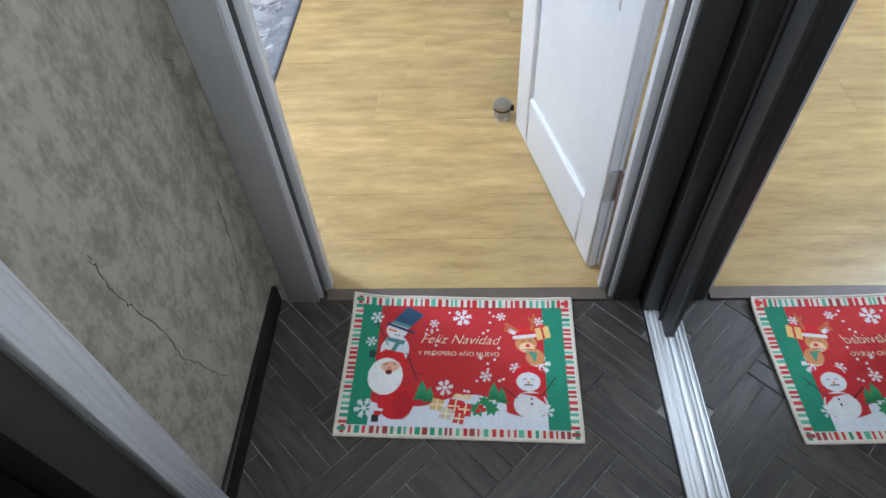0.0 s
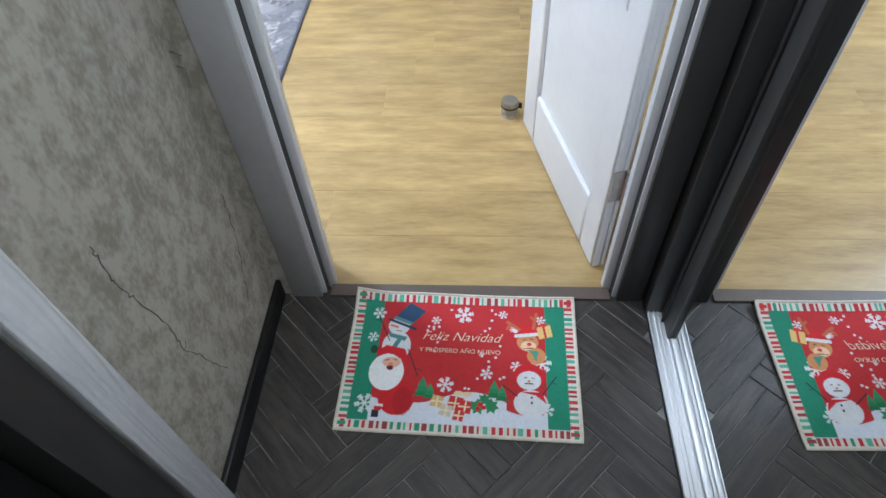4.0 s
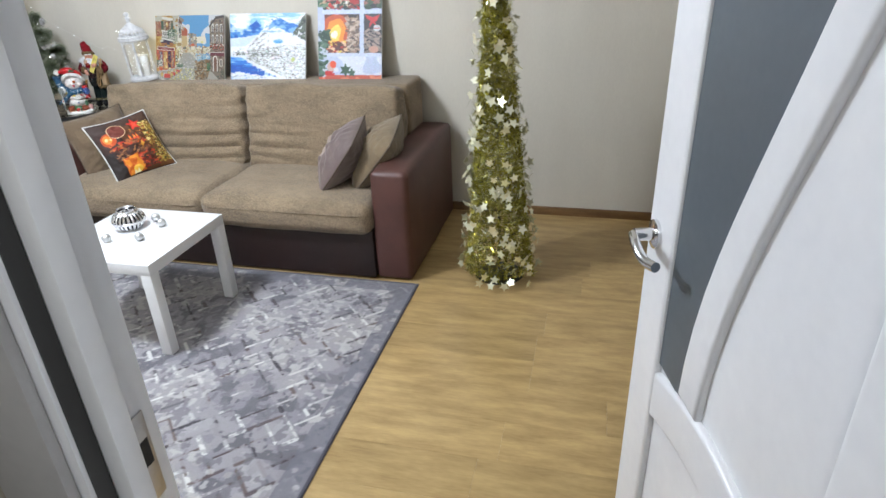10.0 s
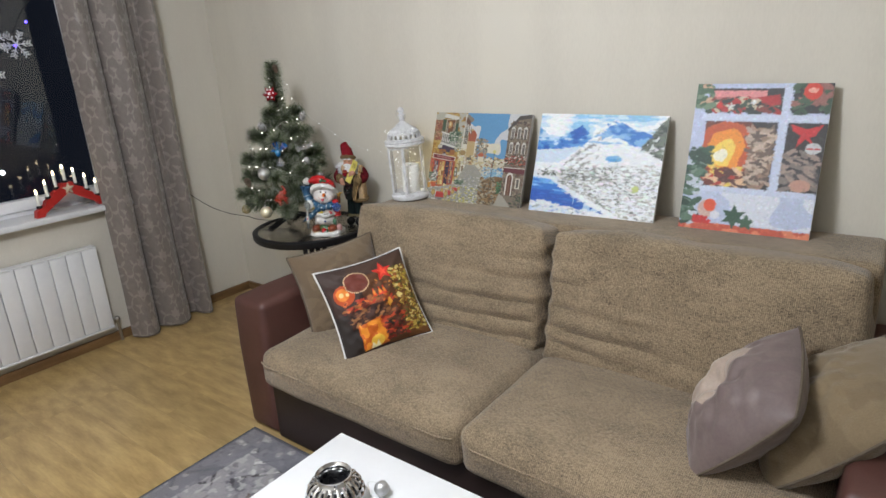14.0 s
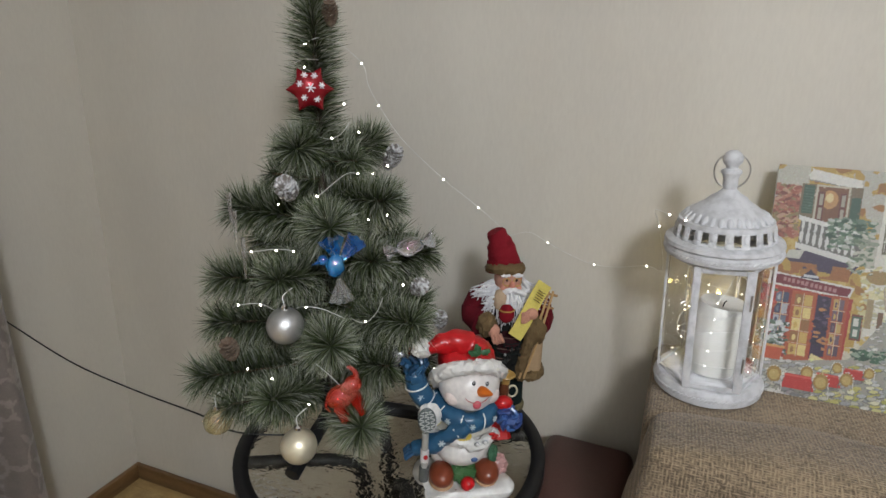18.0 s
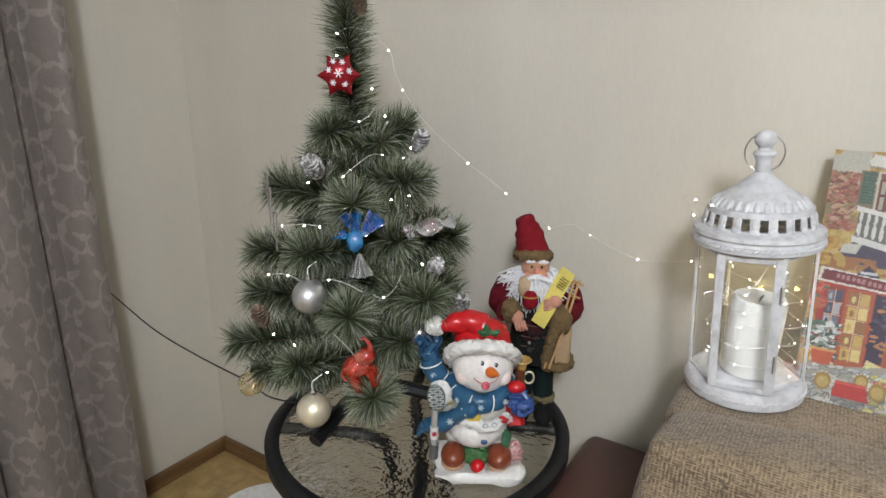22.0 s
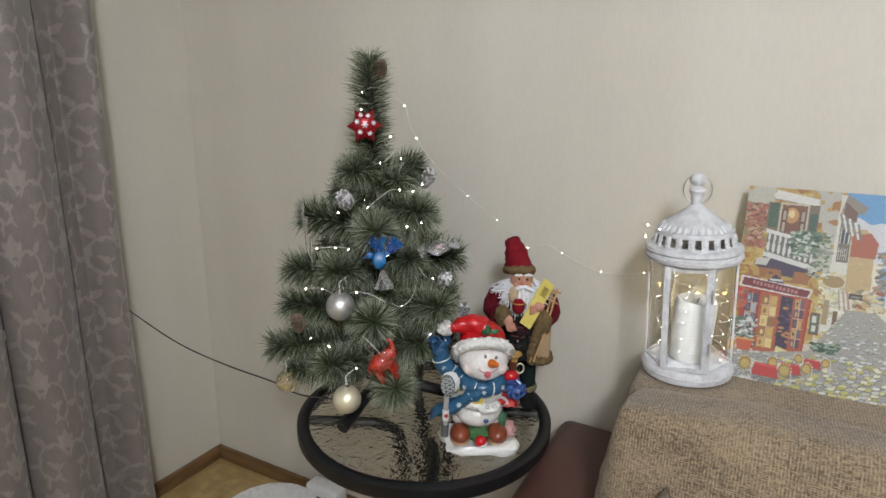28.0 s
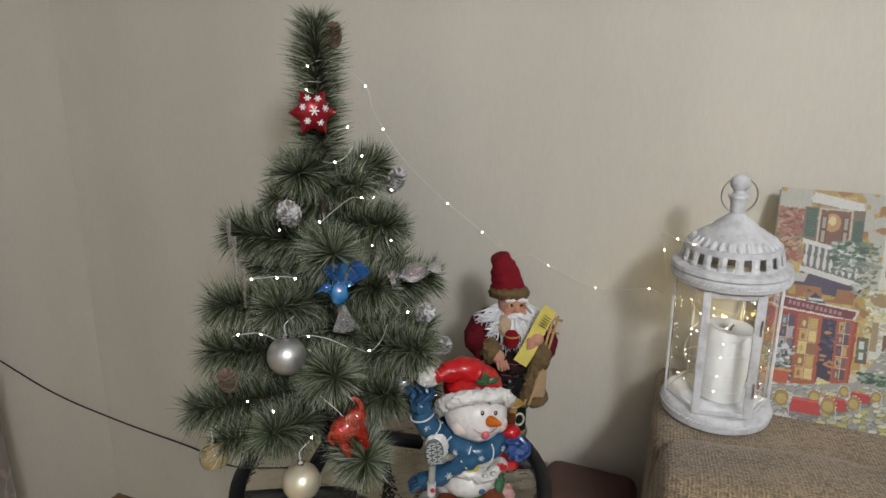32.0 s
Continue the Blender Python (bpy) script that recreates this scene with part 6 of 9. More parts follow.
# ---- small fir tree with ornaments ----
def fir_tree():
    X, Y = -3.455, 3.940
    t = thing("christmas_tree", "small frosted artificial fir tree on the glass table", "christmas tree", pose(X, Y, TZ + 0.001))
    stem = lambda z: Vector((-0.012 * z / 0.79, -0.012 * z / 0.79, z))
    part("trunk", tube([stem(0.02), stem(0.4), stem(0.785)], 0.011, 8, taper=[1.2, 0.8, 0.4]), mat("brown_stem", (0.05, 0.035, 0.025), None, 40, 0.8), t)
    for k in range(3):
        a = k * 2 * math.pi / 3 + 0.6
        c, s = math.cos(a), math.sin(a)
        l = 0.17 if k != 1 else 0.13
        part("stand_leg", tube(curve_points([(0, 0, 0.055), (0.05 * c, 0.05 * s, 0.050), (0.11 * c, 0.11 * s, 0.034), (l * c, l * s, 0.016)], 6), 0.0145, 8), M_BLACK, t, "black plastic stand leg")
    part("stand_socket", lathe([(0, 0.03), (0.026, 0.03), (0.028, 0.05), (0.022, 0.10), (0, 0.10)], 20), M_BLACK, t)
    rs = np.random.RandomState(11)
    greens = np.array([srgb(*c) for c in ((44, 58, 28), (54, 68, 34), (68, 82, 46), (34, 46, 26))])
    tips = np.array([srgb(*c) for c in ((196, 200, 178), (150, 160, 126), (222, 224, 212), (112, 124, 84))])

    def local(x, y, z):
        return Vector((x - X, y - Y, z - TZ))

    def sprig(name, a, b, n, nl, lean=0.45, spread=1.0, frost=0.30):
        """A bottle brush: stiff needles round a twig from a to b, fanned out at its tip."""
        a, b = np.array(a, float), np.array(b, float)
        axis = b - a
        length = np.linalg.norm(axis)
        d = axis / length
        s = np.cross(d, (0.3, 0.5, 0.81))
        s /= np.linalg.norm(s)
        u = np.cross(d, s)
        f = rs.rand(n) ** 0.85
        h = rs.uniform(0, 2 * math.pi, n)
        out = np.cos(h)[:, None] * s + np.sin(h)[:, None] * u
        k = lean + 1.5 * np.clip(f - 0.82, 0, 1) / 0.18 * rs.rand(n) + rs.uniform(-0.16, 0.16, n)
        v = out * spread + d * k[:, None]
        v /= np.linalg.norm(v, axis=1)[:, None]
        l = nl * rs.uniform(0.72, 1.12, n) * (1 - 0.25 * np.clip(k - lean, 0, 1))
        p = a + axis * f[:, None]
        w = np.cross(v, rs.normal(size=(n, 3)))
        w *= (0.00062 / np.linalg.norm(w, axis=1))[:, None]
        bend = rs.normal(0, 0.0022, (n, 3)) - np.array((0, 0, 0.0012))
        mid = p + v * (l * 0.55)[:, None]
        tip = p + v * l[:, None] + bend
        co = np.stack([p - w, p + w, mid + w, mid - w, tip], 1).reshape(-1, 3)
        i = np.arange(n) * 5
        faces = [f4 for j in i.tolist() for f4 in ((j, j + 1, j + 2, j + 3), (j + 3, j + 2, j + 4))]
        g = greens[rs.randint(0, 4, n)] * rs.uniform(0.60, 1.1, (n, 1)) * np.array((1.0, 1.0, 0.9))
        e = np.where(rs.rand(n, 1) < 0.75, tips[rs.randint(0, 4, n)] * 1.12, g)
        m = g * (1 - frost) + e * frost
        cols = np.zeros((n, 5, 4))
        for q, c in enumerate((g, g, m, m, e)):
            cols[:, q, :3] = c
        o = new(name, raw_mesh(name, co.tolist(), faces, cols.reshape(-1, 4), M_NEEDLE))
        o.parent = t
        part("twig", tube([tuple(a), tuple((a + b) / 2), tuple(b)], 0.0028, 6, taper=[1, 0.9, 0.8]), M_TWIG, o)

    M_TWIG = mat("twig_wire", (0.12, 0.07, 0.04), (0.06, 0.04, 0.025), 60, 0.8)
    sprig("leader", stem(0.545), stem(0.798), 3000, 0.060, 0.30, 1.0, 0.4)
    # tufts whose tips look into the room
    eye = Vector((-2.72, 3.08, 1.36))
    for x, y, z, yaw, n in ((-3.393, 3.844, 1.140, 0, 2300), (-3.369, 3.796, 0.956, 0, 2300), (-3.309, 3.785, 0.828, 4, 1700), (-3.255, 3.868, 0.990, 34, 1900), (-3.470, 3.868, 1.258, -40, 1900), (-3.335, 3.925, 1.175, 48, 1700), (-3.345, 3.910, 1.070, 42, 1700), (-3.475, 3.800, 1.052, -52, 2000), (-3.462, 3.752, 0.858, -50, 2200), (-3.300, 3.870, 0.900, 40, 1200)):
        b = local(x, y, z)
        d = (eye - Vector((x, y, z))).normalized()
        d = Matrix.Rotation(radians(yaw), 3, "Z") @ Vector((d.x, d.y, d.z * 0.6)).normalized()
        sprig("branch", b - d * (0.10 if abs(yaw) < 10 else 0.13), b, n, 0.060, 0.16 if abs(yaw) < 10 else 0.42)
    # side branches, by the place of the twig's tip
    for x, y, z, n in ((-3.392, 4.000, 1.262, 1500), (-3.578, 3.840, 1.156, 1700), (-3.352, 3.985, 1.160, 1400), (-3.568, 3.776, 1.050, 1700), (-3.298, 4.020, 1.062, 1700), (-3.585, 3.780, 0.965, 1800), (-3.285, 3.960, 0.985, 1500), (-3.592, 3.736, 0.880, 1900), (-3.545, 3.745, 0.832, 1500), (-3.600, 3.860, 0.840, 1000), (-3.270, 3.950, 0.880, 1000)):
        b = local(x, y, z)
        a = stem(b.z - 0.035).lerp(b, 0.15)
        sprig("branch", a, b, n, 0.062, 0.45)
    # plainer ones towards the wall
    for z, n, reach in ((0.525, 3, 0.10), (0.445, 4, 0.13), (0.355, 4, 0.16), (0.275, 5, 0.18), (0.195, 5, 0.20), (0.125, 5, 0.20)):
        for k in range(n):
            a = math.pi * (0.06 + 0.88 * (k + 0.5) / n) + 0.55
            b = (reach * math.cos(a), reach * math.sin(a), z + 0.03)
            sprig("branch", stem(z - 0.01).lerp(Vector(b), 0.15), b, 700, 0.054, 0.45)
    # short inner shoots that hide the stem
    for k in range(14):
        a, z = 2.4 * k, 0.125 + 0.032 * k
        sprig("shoot", stem(z), stem(z + 0.012) + Vector((0.085 * math.cos(a), 0.085 * math.sin(a), 0)), 420, 0.05, 0.4)

    # pine cones of overlapping scales
    def cone(p, material, label, size, tilt, yaw=0.4):
        bm = bmesh.new()
        for ring in range(8):
            f = ring / 7
            r = size * (0.30 + 0.72 * math.sin(math.pi * (0.12 + 0.76 * f)))
            for i in range(7):
                a = i * 2 * math.pi / 7 + ring * 0.61
                m = Matrix.Rotation(a, 4, "Z") @ Matrix.Translation((r * 0.62, 0, size * (1.10 - 2.0 * f))) @ Matrix.Rotation(-0.75 - 0.3 * f, 4, "Y")
                bm = join(bm, moved(ball(size * 0.37, (0, 0, 0), 7, (1.15, 0.80, 0.26)), m))
        bm = join(bm, ball(size * 0.55, (0, 0, 0), 8, (1, 1, 1.5)))
        part("pine_cone", moved(bm, Matrix.Translation(local(*p)) @ Matrix.Rotation(yaw, 4, "Z") @ Matrix.Rotation(tilt, 4, "X")), material, t, label)

    cone((-3.455, 3.821, 1.200), M_FROSTCONE, "snow-dusted pine cone", 0.0215, 0.9)
    cone((-3.354, 3.985, 1.235), M_FROSTCONE, "snow-dusted pine cone", 0.019, 0.6, 1.2)
    cone((-3.264, 3.902, 1.038), M_FROSTCONE, "snow-dusted pine cone", 0.0175, 0.9, 0.9)
    cone((-3.251, 3.975, 0.950), M_FROSTCONE, "snow-dusted pine cone", 0.016, 0.5)
    cone((-3.530, 3.745, 0.938), M_CONE, "brown pine cone", 0.0185, 0.5)
    cone((-3.431, 3.923, 1.466), M_CONE, "brown pine cone", 0.0155, 0.4)

    def bauble(p, r, material, label):
        b = part("bauble", ball(r, local(*p), 28), material, t, label)
        part("cap", lathe([(0, 0.0), (0.006, 0.0), (0.006, 0.007), (0.003, 0.010), (0, 0.010)], 12, local(p[0], p[1], p[2] + r - 0.001)), M_CHROME, b)
        part("hook", tube(curve_points([local(p[0], p[1], p[2] + r + 0.008), local(p[0] - 0.004, p[1] + 0.004, p[2] + r + 0.020), local(p[0] + 0.004, p[1] + 0.02, p[2] + r + 0.030)], 5), 0.0008, 5), M_LAMPWIRE, b)

    bauble((-3.448, 3.785, 0.983), 0.0305, M_PEARL, "glittered silver bauble")
    bauble((-3.388, 3.722, 0.812), 0.0290, M_GOLDBALL, "champagne bauble")
    bauble((-3.560, 3.733, 0.805), 0.0240, M_AMBER, "clear amber glass bauble")
    bauble((-3.300, 3.905, 0.905), 0.032, M_GREYBALL, "smoky silver bauble")

    def face(p, yaw):
        return Matrix.Translation(local(*p)) @ Matrix.Rotation(radians(yaw), 4, "Z")

    # puffed six-pointed red star with white glitter flakes
    bm = bmesh.new()
    c0, c1 = bm.verts.new((0, -0.019, 0)), bm.verts.new((0, 0.014, 0))
    ring = [bm.verts.new(((0.044 if k % 2 == 0 else 0.024) * math.sin(math.pi * k / 6 + 0.5), 0, (0.044 if k % 2 == 0 else 0.024) * math.cos(math.pi * k / 6 + 0.5))) for k in range(12)]
    for k in range(12):
        bm.faces.new((c0, ring[k], ring[(k + 1) % 12]))
        bm.faces.new((c1, ring[(k + 1) % 12], ring[k]))
    bmesh.ops.recalc_face_normals(bm, faces=bm.faces[:])
    bmesh.ops.subdivide_edges(bm, edges=bm.edges[:], cuts=2, use_grid_fill=True)
    for _ in range(3):
        bmesh.ops.smooth_vert(bm, verts=bm.verts[:], factor=0.35, use_axis_x=True, use_axis_y=True, use_axis_z=True)
    m = face((-3.448, 3.884, 1.353), 38) @ Matrix.Scale(1.10, 4)
    star = part("star", moved(bm, m), mat("red_lacquer", (0.30, 0.010, 0.018), (0.24, 0.008, 0.014), 10, 0.22, 0.35), t, "red star ornament with white flakes")
    fl = bmesh.new()
    for q in ((0, 0.003), (0.016, 0.006), (-0.015, 0.008), (0.009, -0.013), (-0.009, -0.011), (0.006, 0.019), (-0.008, 0.020)):
        s = 0.0135 if q == (0, 0.003) else 0.0095
        for k in range(3):
            fl = join(fl, box(s, 0.0022, 0.0016, (0, 0, 0), m=Matrix.Translation((q[0], -0.0162 + 0.42 * math.hypot(*q), q[1])) @ Matrix.Rotation(k * math.pi / 3, 4, "Y")))
        fl = join(fl, ball(0.0022, (q[0], -0.0165 + 0.42 * math.hypot(*q), q[1]), 6))
    part("flakes", moved(fl, m), M_GLITTER, star, "white glitter flakes")

    # glass bird: plump body, raised wings, fanned tail
    def fan(r, a0, a1, n, depth, flute):
        bm = bmesh.new()
        rows = []
        for i in range(n + 1):
            a = a0 + (a1 - a0) * i / n
            rows.append([bm.verts.new((f * r * math.cos(a), depth * f * f + flute * (1 if i % 2 else -1) * f, f * r * math.sin(a) * (1.0 if i % 2 else 0.93))) for f in (0.12, 0.5, 0.85, 1.0)])
        for p, q in zip(rows, rows[1:]):
            for k in range(3):
                bm.faces.new((p[k], q[k], q[k + 1], p[k + 1]))
        bmesh.ops.solidify(bm, geom=bm.faces[:], thickness=0.0022)
        bmesh.ops.recalc_face_normals(bm, faces=bm.faces[:])
        return bm

    b = face((-3.377, 3.828, 1.082), 36)
    bird = part("bird_ornament", moved(join(lumpy(ball(0.015, (0, 0, 0.002), 20, (1.0, 0.85, 1.3)), 0.003, 0.01, 2), ball(0.0085, (-0.019, -0.004, 0.014), 16), moved(lathe([(0.004, 0), (0, 0.014)], 8), Matrix.Translation((-0.025, -0.005, 0.012)) @ Matrix.Rotation(-2.0, 4, "Y"))), b), M_BLUEGLASS, t, "blue iridescent glass bird ornament")
    part("wing", moved(fan(0.050, 1.35, 2.25, 5, -0.010, 0.0014), b @ Matrix.Translation((0.004, 0.002, 0.006))), M_BLUEGLASS, bird)
    part("wing", moved(fan(0.056, 0.55, 1.20, 5, 0.008, 0.0014), b @ Matrix.Translation((0.004, 0.004, 0.002))), M_BLUEGLASS, bird)
    part("tail", moved(fan(0.050, -1.95, -1.05, 8, -0.006, 0.0022), b @ Matrix.Translation((0.006, 0, -0.014))), M_ICEGLASS, bird, "pale fluted glass tail")

    # glass elephant with raised trunk
    b = face((-3.338, 3.792, 0.880), 34) @ Matrix.Rotation(-0.45, 4, "Y") @ Matrix.Scale(0.95, 4)
    body = join(lumpy(ball(0.022, (-0.012, 0, 0.002), 20, (1.25, 0.85, 0.95)), 0.002, 0.012, 4), ball(0.0155, (0.016, -0.003, 0.014), 18), ball(0.013, (0.006, -0.013, 0.016), 14, (0.8, 0.35, 1.1)), tube(curve_points([(-0.036, 0, 0.008), (-0.043, -0.002, -0.002), (-0.041, -0.002, -0.014)], 4), 0.0022, 6))
    eleph = part("elephant_ornament", moved(body, b), M_REDGLASS, t, "red iridescent glass elephant ornament")
    for x, y in ((-0.026, -0.009), (-0.022, 0.010), (0.006, -0.009), (0.010, 0.009)):
        part("leg", moved(lathe([(0, 0.0), (0.0075, 0.0), (0.0068, 0.014), (0.0078, 0.030), (0, 0.032)], 12, (x, y, -0.042)), b), M_REDGLASS, eleph)
    part("trunk", moved(tube(curve_points([(0.022, -0.004, 0.016), (0.029, -0.004, 0.026), (0.030, -0.003, 0.036), (0.027, -0.002, 0.044), (0.021, -0.002, 0.047)], 5), 0.0062, 10, taper=[1 - 0.03 * i for i in range(21)]), b), M_REDGLASS, eleph)
    part("thread", moved(tube(curve_points([(-0.004, 0, 0.020), (-0.010, 0.002, 0.045), (-0.022, 0.010, 0.075)], 4), 0.0007, 5), b), M_LAMPWIRE, eleph)

    # clear sweet and icicles
    prof = [(0.0, -0.055), (0.020, -0.052), (0.014, -0.040), (0.005, -0.030), (0.013, -0.024), (0.019, -0.010), (0.020, 0.0), (0.019, 0.010), (0.013, 0.024), (0.005, 0.030), (0.014, 0.040), (0.020, 0.052), (0.0, 0.055)]
    part("sweet_ornament", moved(lumpy(lathe([(r * 0.8, z * 0.8) for r, z in prof], 16), 0.003, 0.012, 2), face((-3.290, 3.925, 1.102), 20) @ Matrix.Rotation(1.25, 4, "Y")), M_ICEGLASS, t, "clear glass sweet ornament")
    for x, y, z0, z1 in ((-3.540, 3.792, 1.165, 1.095), (-3.516, 3.780, 1.125, 1.055), (-3.556, 3.802, 1.19, 1.14)):
        part("icicle", tube([local(x, y, z0 - (z0 - z1) * k / 8) for k in range(9)], 0.0042, 8, taper=[0.3 + 0.75 * (1 - k / 9) * (1.0 if k % 2 else 0.75) for k in range(9)]), M_ICICLE, t, "clear twisted icicle ornament")

    # light chain: bright points near the tufts' tips, thin wire showing here and there
    led = bpy.data.meshes.new("light")
    b = ball(0.00185, (0, 0, 0), 10)
    b.to_mesh(led)
    b.free()
    led.materials.append(M_LED)
    spots = [(-3.431, 3.866, 1.184), (-3.481, 3.829, 1.173), (-3.507, 3.787, 1.101), (-3.475, 3.808, 1.101), (-3.452, 3.823, 1.099), (-3.371, 3.850, 1.090), (-3.356, 3.902, 1.145), (-3.331, 3.921, 1.152), (-3.514, 3.755, 1.019), (-3.485, 3.773, 1.018), (-3.420, 3.805, 1.013), (-3.336, 3.850, 0.984), (-3.486, 3.732, 0.922), (-3.447, 3.742, 0.908), (-3.294, 3.907, 1.037), (-3.395, 3.765, 0.861), (-3.470, 3.908, 1.422), (-3.470, 3.903, 1.386), (-3.419, 3.897, 1.276), (-3.387, 3.929, 1.285), (-3.376, 3.905, 1.221), (-3.409, 3.922, 1.330), (-3.338, 3.937, 1.232)]
    for p in spots:
        share("light", led, t, Matrix.Translation(local(*p)) @ Matrix.Scale(0.95, 4))
    for i in range(16):
        a, f = 0.75 + 2.2 * (i % 4) / 4, i / 15
        share("light", led, t, Matrix.Translation(stem(0.10 + 0.52 * f) + Vector(((0.21 - 0.15 * f) * math.cos(a), (0.21 - 0.15 * f) * math.sin(a), 0))))
    for run in (((-3.424, 3.858, 1.186), (-3.405, 3.872, 1.206), (-3.388, 3.892, 1.222), (-3.374, 3.903, 1.221)), ((-3.450, 3.82, 1.000), (-3.418, 3.804, 1.015), (-3.391, 3.815, 1.010), (-3.365, 3.830, 0.994)), ((-3.360, 3.85, 0.985), (-3.335, 3.847, 0.984), (-3.321, 3.861, 0.999), (-3.316, 3.875, 1.022)), ((-3.492, 3.92, 1.415), (-3.470, 3.907, 1.422), (-3.452, 3.916, 1.431), (-3.430, 3.934, 1.428)), ((-3.445, 3.90, 1.276), (-3.417, 3.892, 1.276), (-3.403, 3.902, 1.285), (-3.395, 3.915, 1.302)), ((-3.49, 3.905, 1.392), (-3.470, 3.902, 1.398), (-3.445, 3.905, 1.398)), ((-3.53, 3.76, 1.01), (-3.514, 3.754, 1.019), (-3.485, 3.772, 1.020), (-3.46, 3.79, 1.00)), ((-3.52, 3.79, 1.098), (-3.507, 3.786, 1.101), (-3.475, 3.807, 1.104), (-3.452, 3.821, 1.101))):
        part("light_wire", tube(curve_points([local(*p) for p in run], 5), 0.0006, 5), M_LAMPWIRE, t, "thin silver light wire")
    return led


def tinted_glass(name, colour, glint, through, rough=0.05):
    """Lustre glass: coloured, part see-through, with a film of changing hue."""
    m = mat(name, colour, glint, 28, rough, 0.0, bump=0.15, bscale=60, coat=0.5, lo=0.45, hi=0.72)
    p = m.node_tree.nodes["Principled BSDF"]
    p.inputs["Transmission Weight"].default_value, p.inputs["Specular IOR Level"].default_value = through, 0.9
    p.inputs["Thin Film Thickness"].default_value, p.inputs["Thin Film IOR"].default_value = 420, 1.8
    return m


M_BLUEGLASS = tinted_glass("blue_lustre_glass", (0.012, 0.16, 0.50), (0.07, 0.45, 0.82), 0.5, 0.03)
M_REDGLASS = tinted_glass("red_lustre_glass", (0.72, 0.03, 0.015), (0.90, 0.30, 0.20), 0.62, 0.02)
M_ICEGLASS = tinted_glass("ice_lustre_glass", (0.88, 0.92, 0.97), (0.95, 0.90, 0.97), 0.92)
M_AMBER = tinted_glass("amber_glass", (0.72, 0.60, 0.34), (0.84, 0.76, 0.50), 0.75)
M_ICICLE = tinted_glass("icicle_acrylic", (0.92, 0.94, 0.96), (0.98, 0.98, 0.98), 0.93, 0.02)
M_GREYBALL = mat("smoky_bauble", (0.30, 0.30, 0.31), (0.24, 0.24, 0.25), 12, 0.22, 0.8)
M_GLITTER = mat("white_glitter", (0.85, 0.85, 0.86), (0.65, 0.65, 0.68), 200, 0.5)
LED = fir_tree()


# ---- figurines on the table ----
def fleece(bm, amount, size, seed, times=1):
    """Roughens a finely split skin into curly pile."""
    for _ in range(times):
        bmesh.ops.subdivide_edges(bm, edges=bm.edges[:], cuts=1, use_grid_fill=True)
    return lumpy(lumpy(bm, amount, size, seed), amount * 0.6, size * 0.45, seed + 3)


def crossed(at, out, size):
    """A small six-armed flake lying on a skin whose outward way is out."""
    q = Vector(out).to_track_quat("Y", "Z").to_matrix().to_4x4()
    return join(*[box(size, 0.0012, size * 0.16, (0, 0, 0), m=Matrix.Translation(at) @ q @ Matrix.Rotation(k * math.pi / 3, 4, "Y")) for k in range(3)])


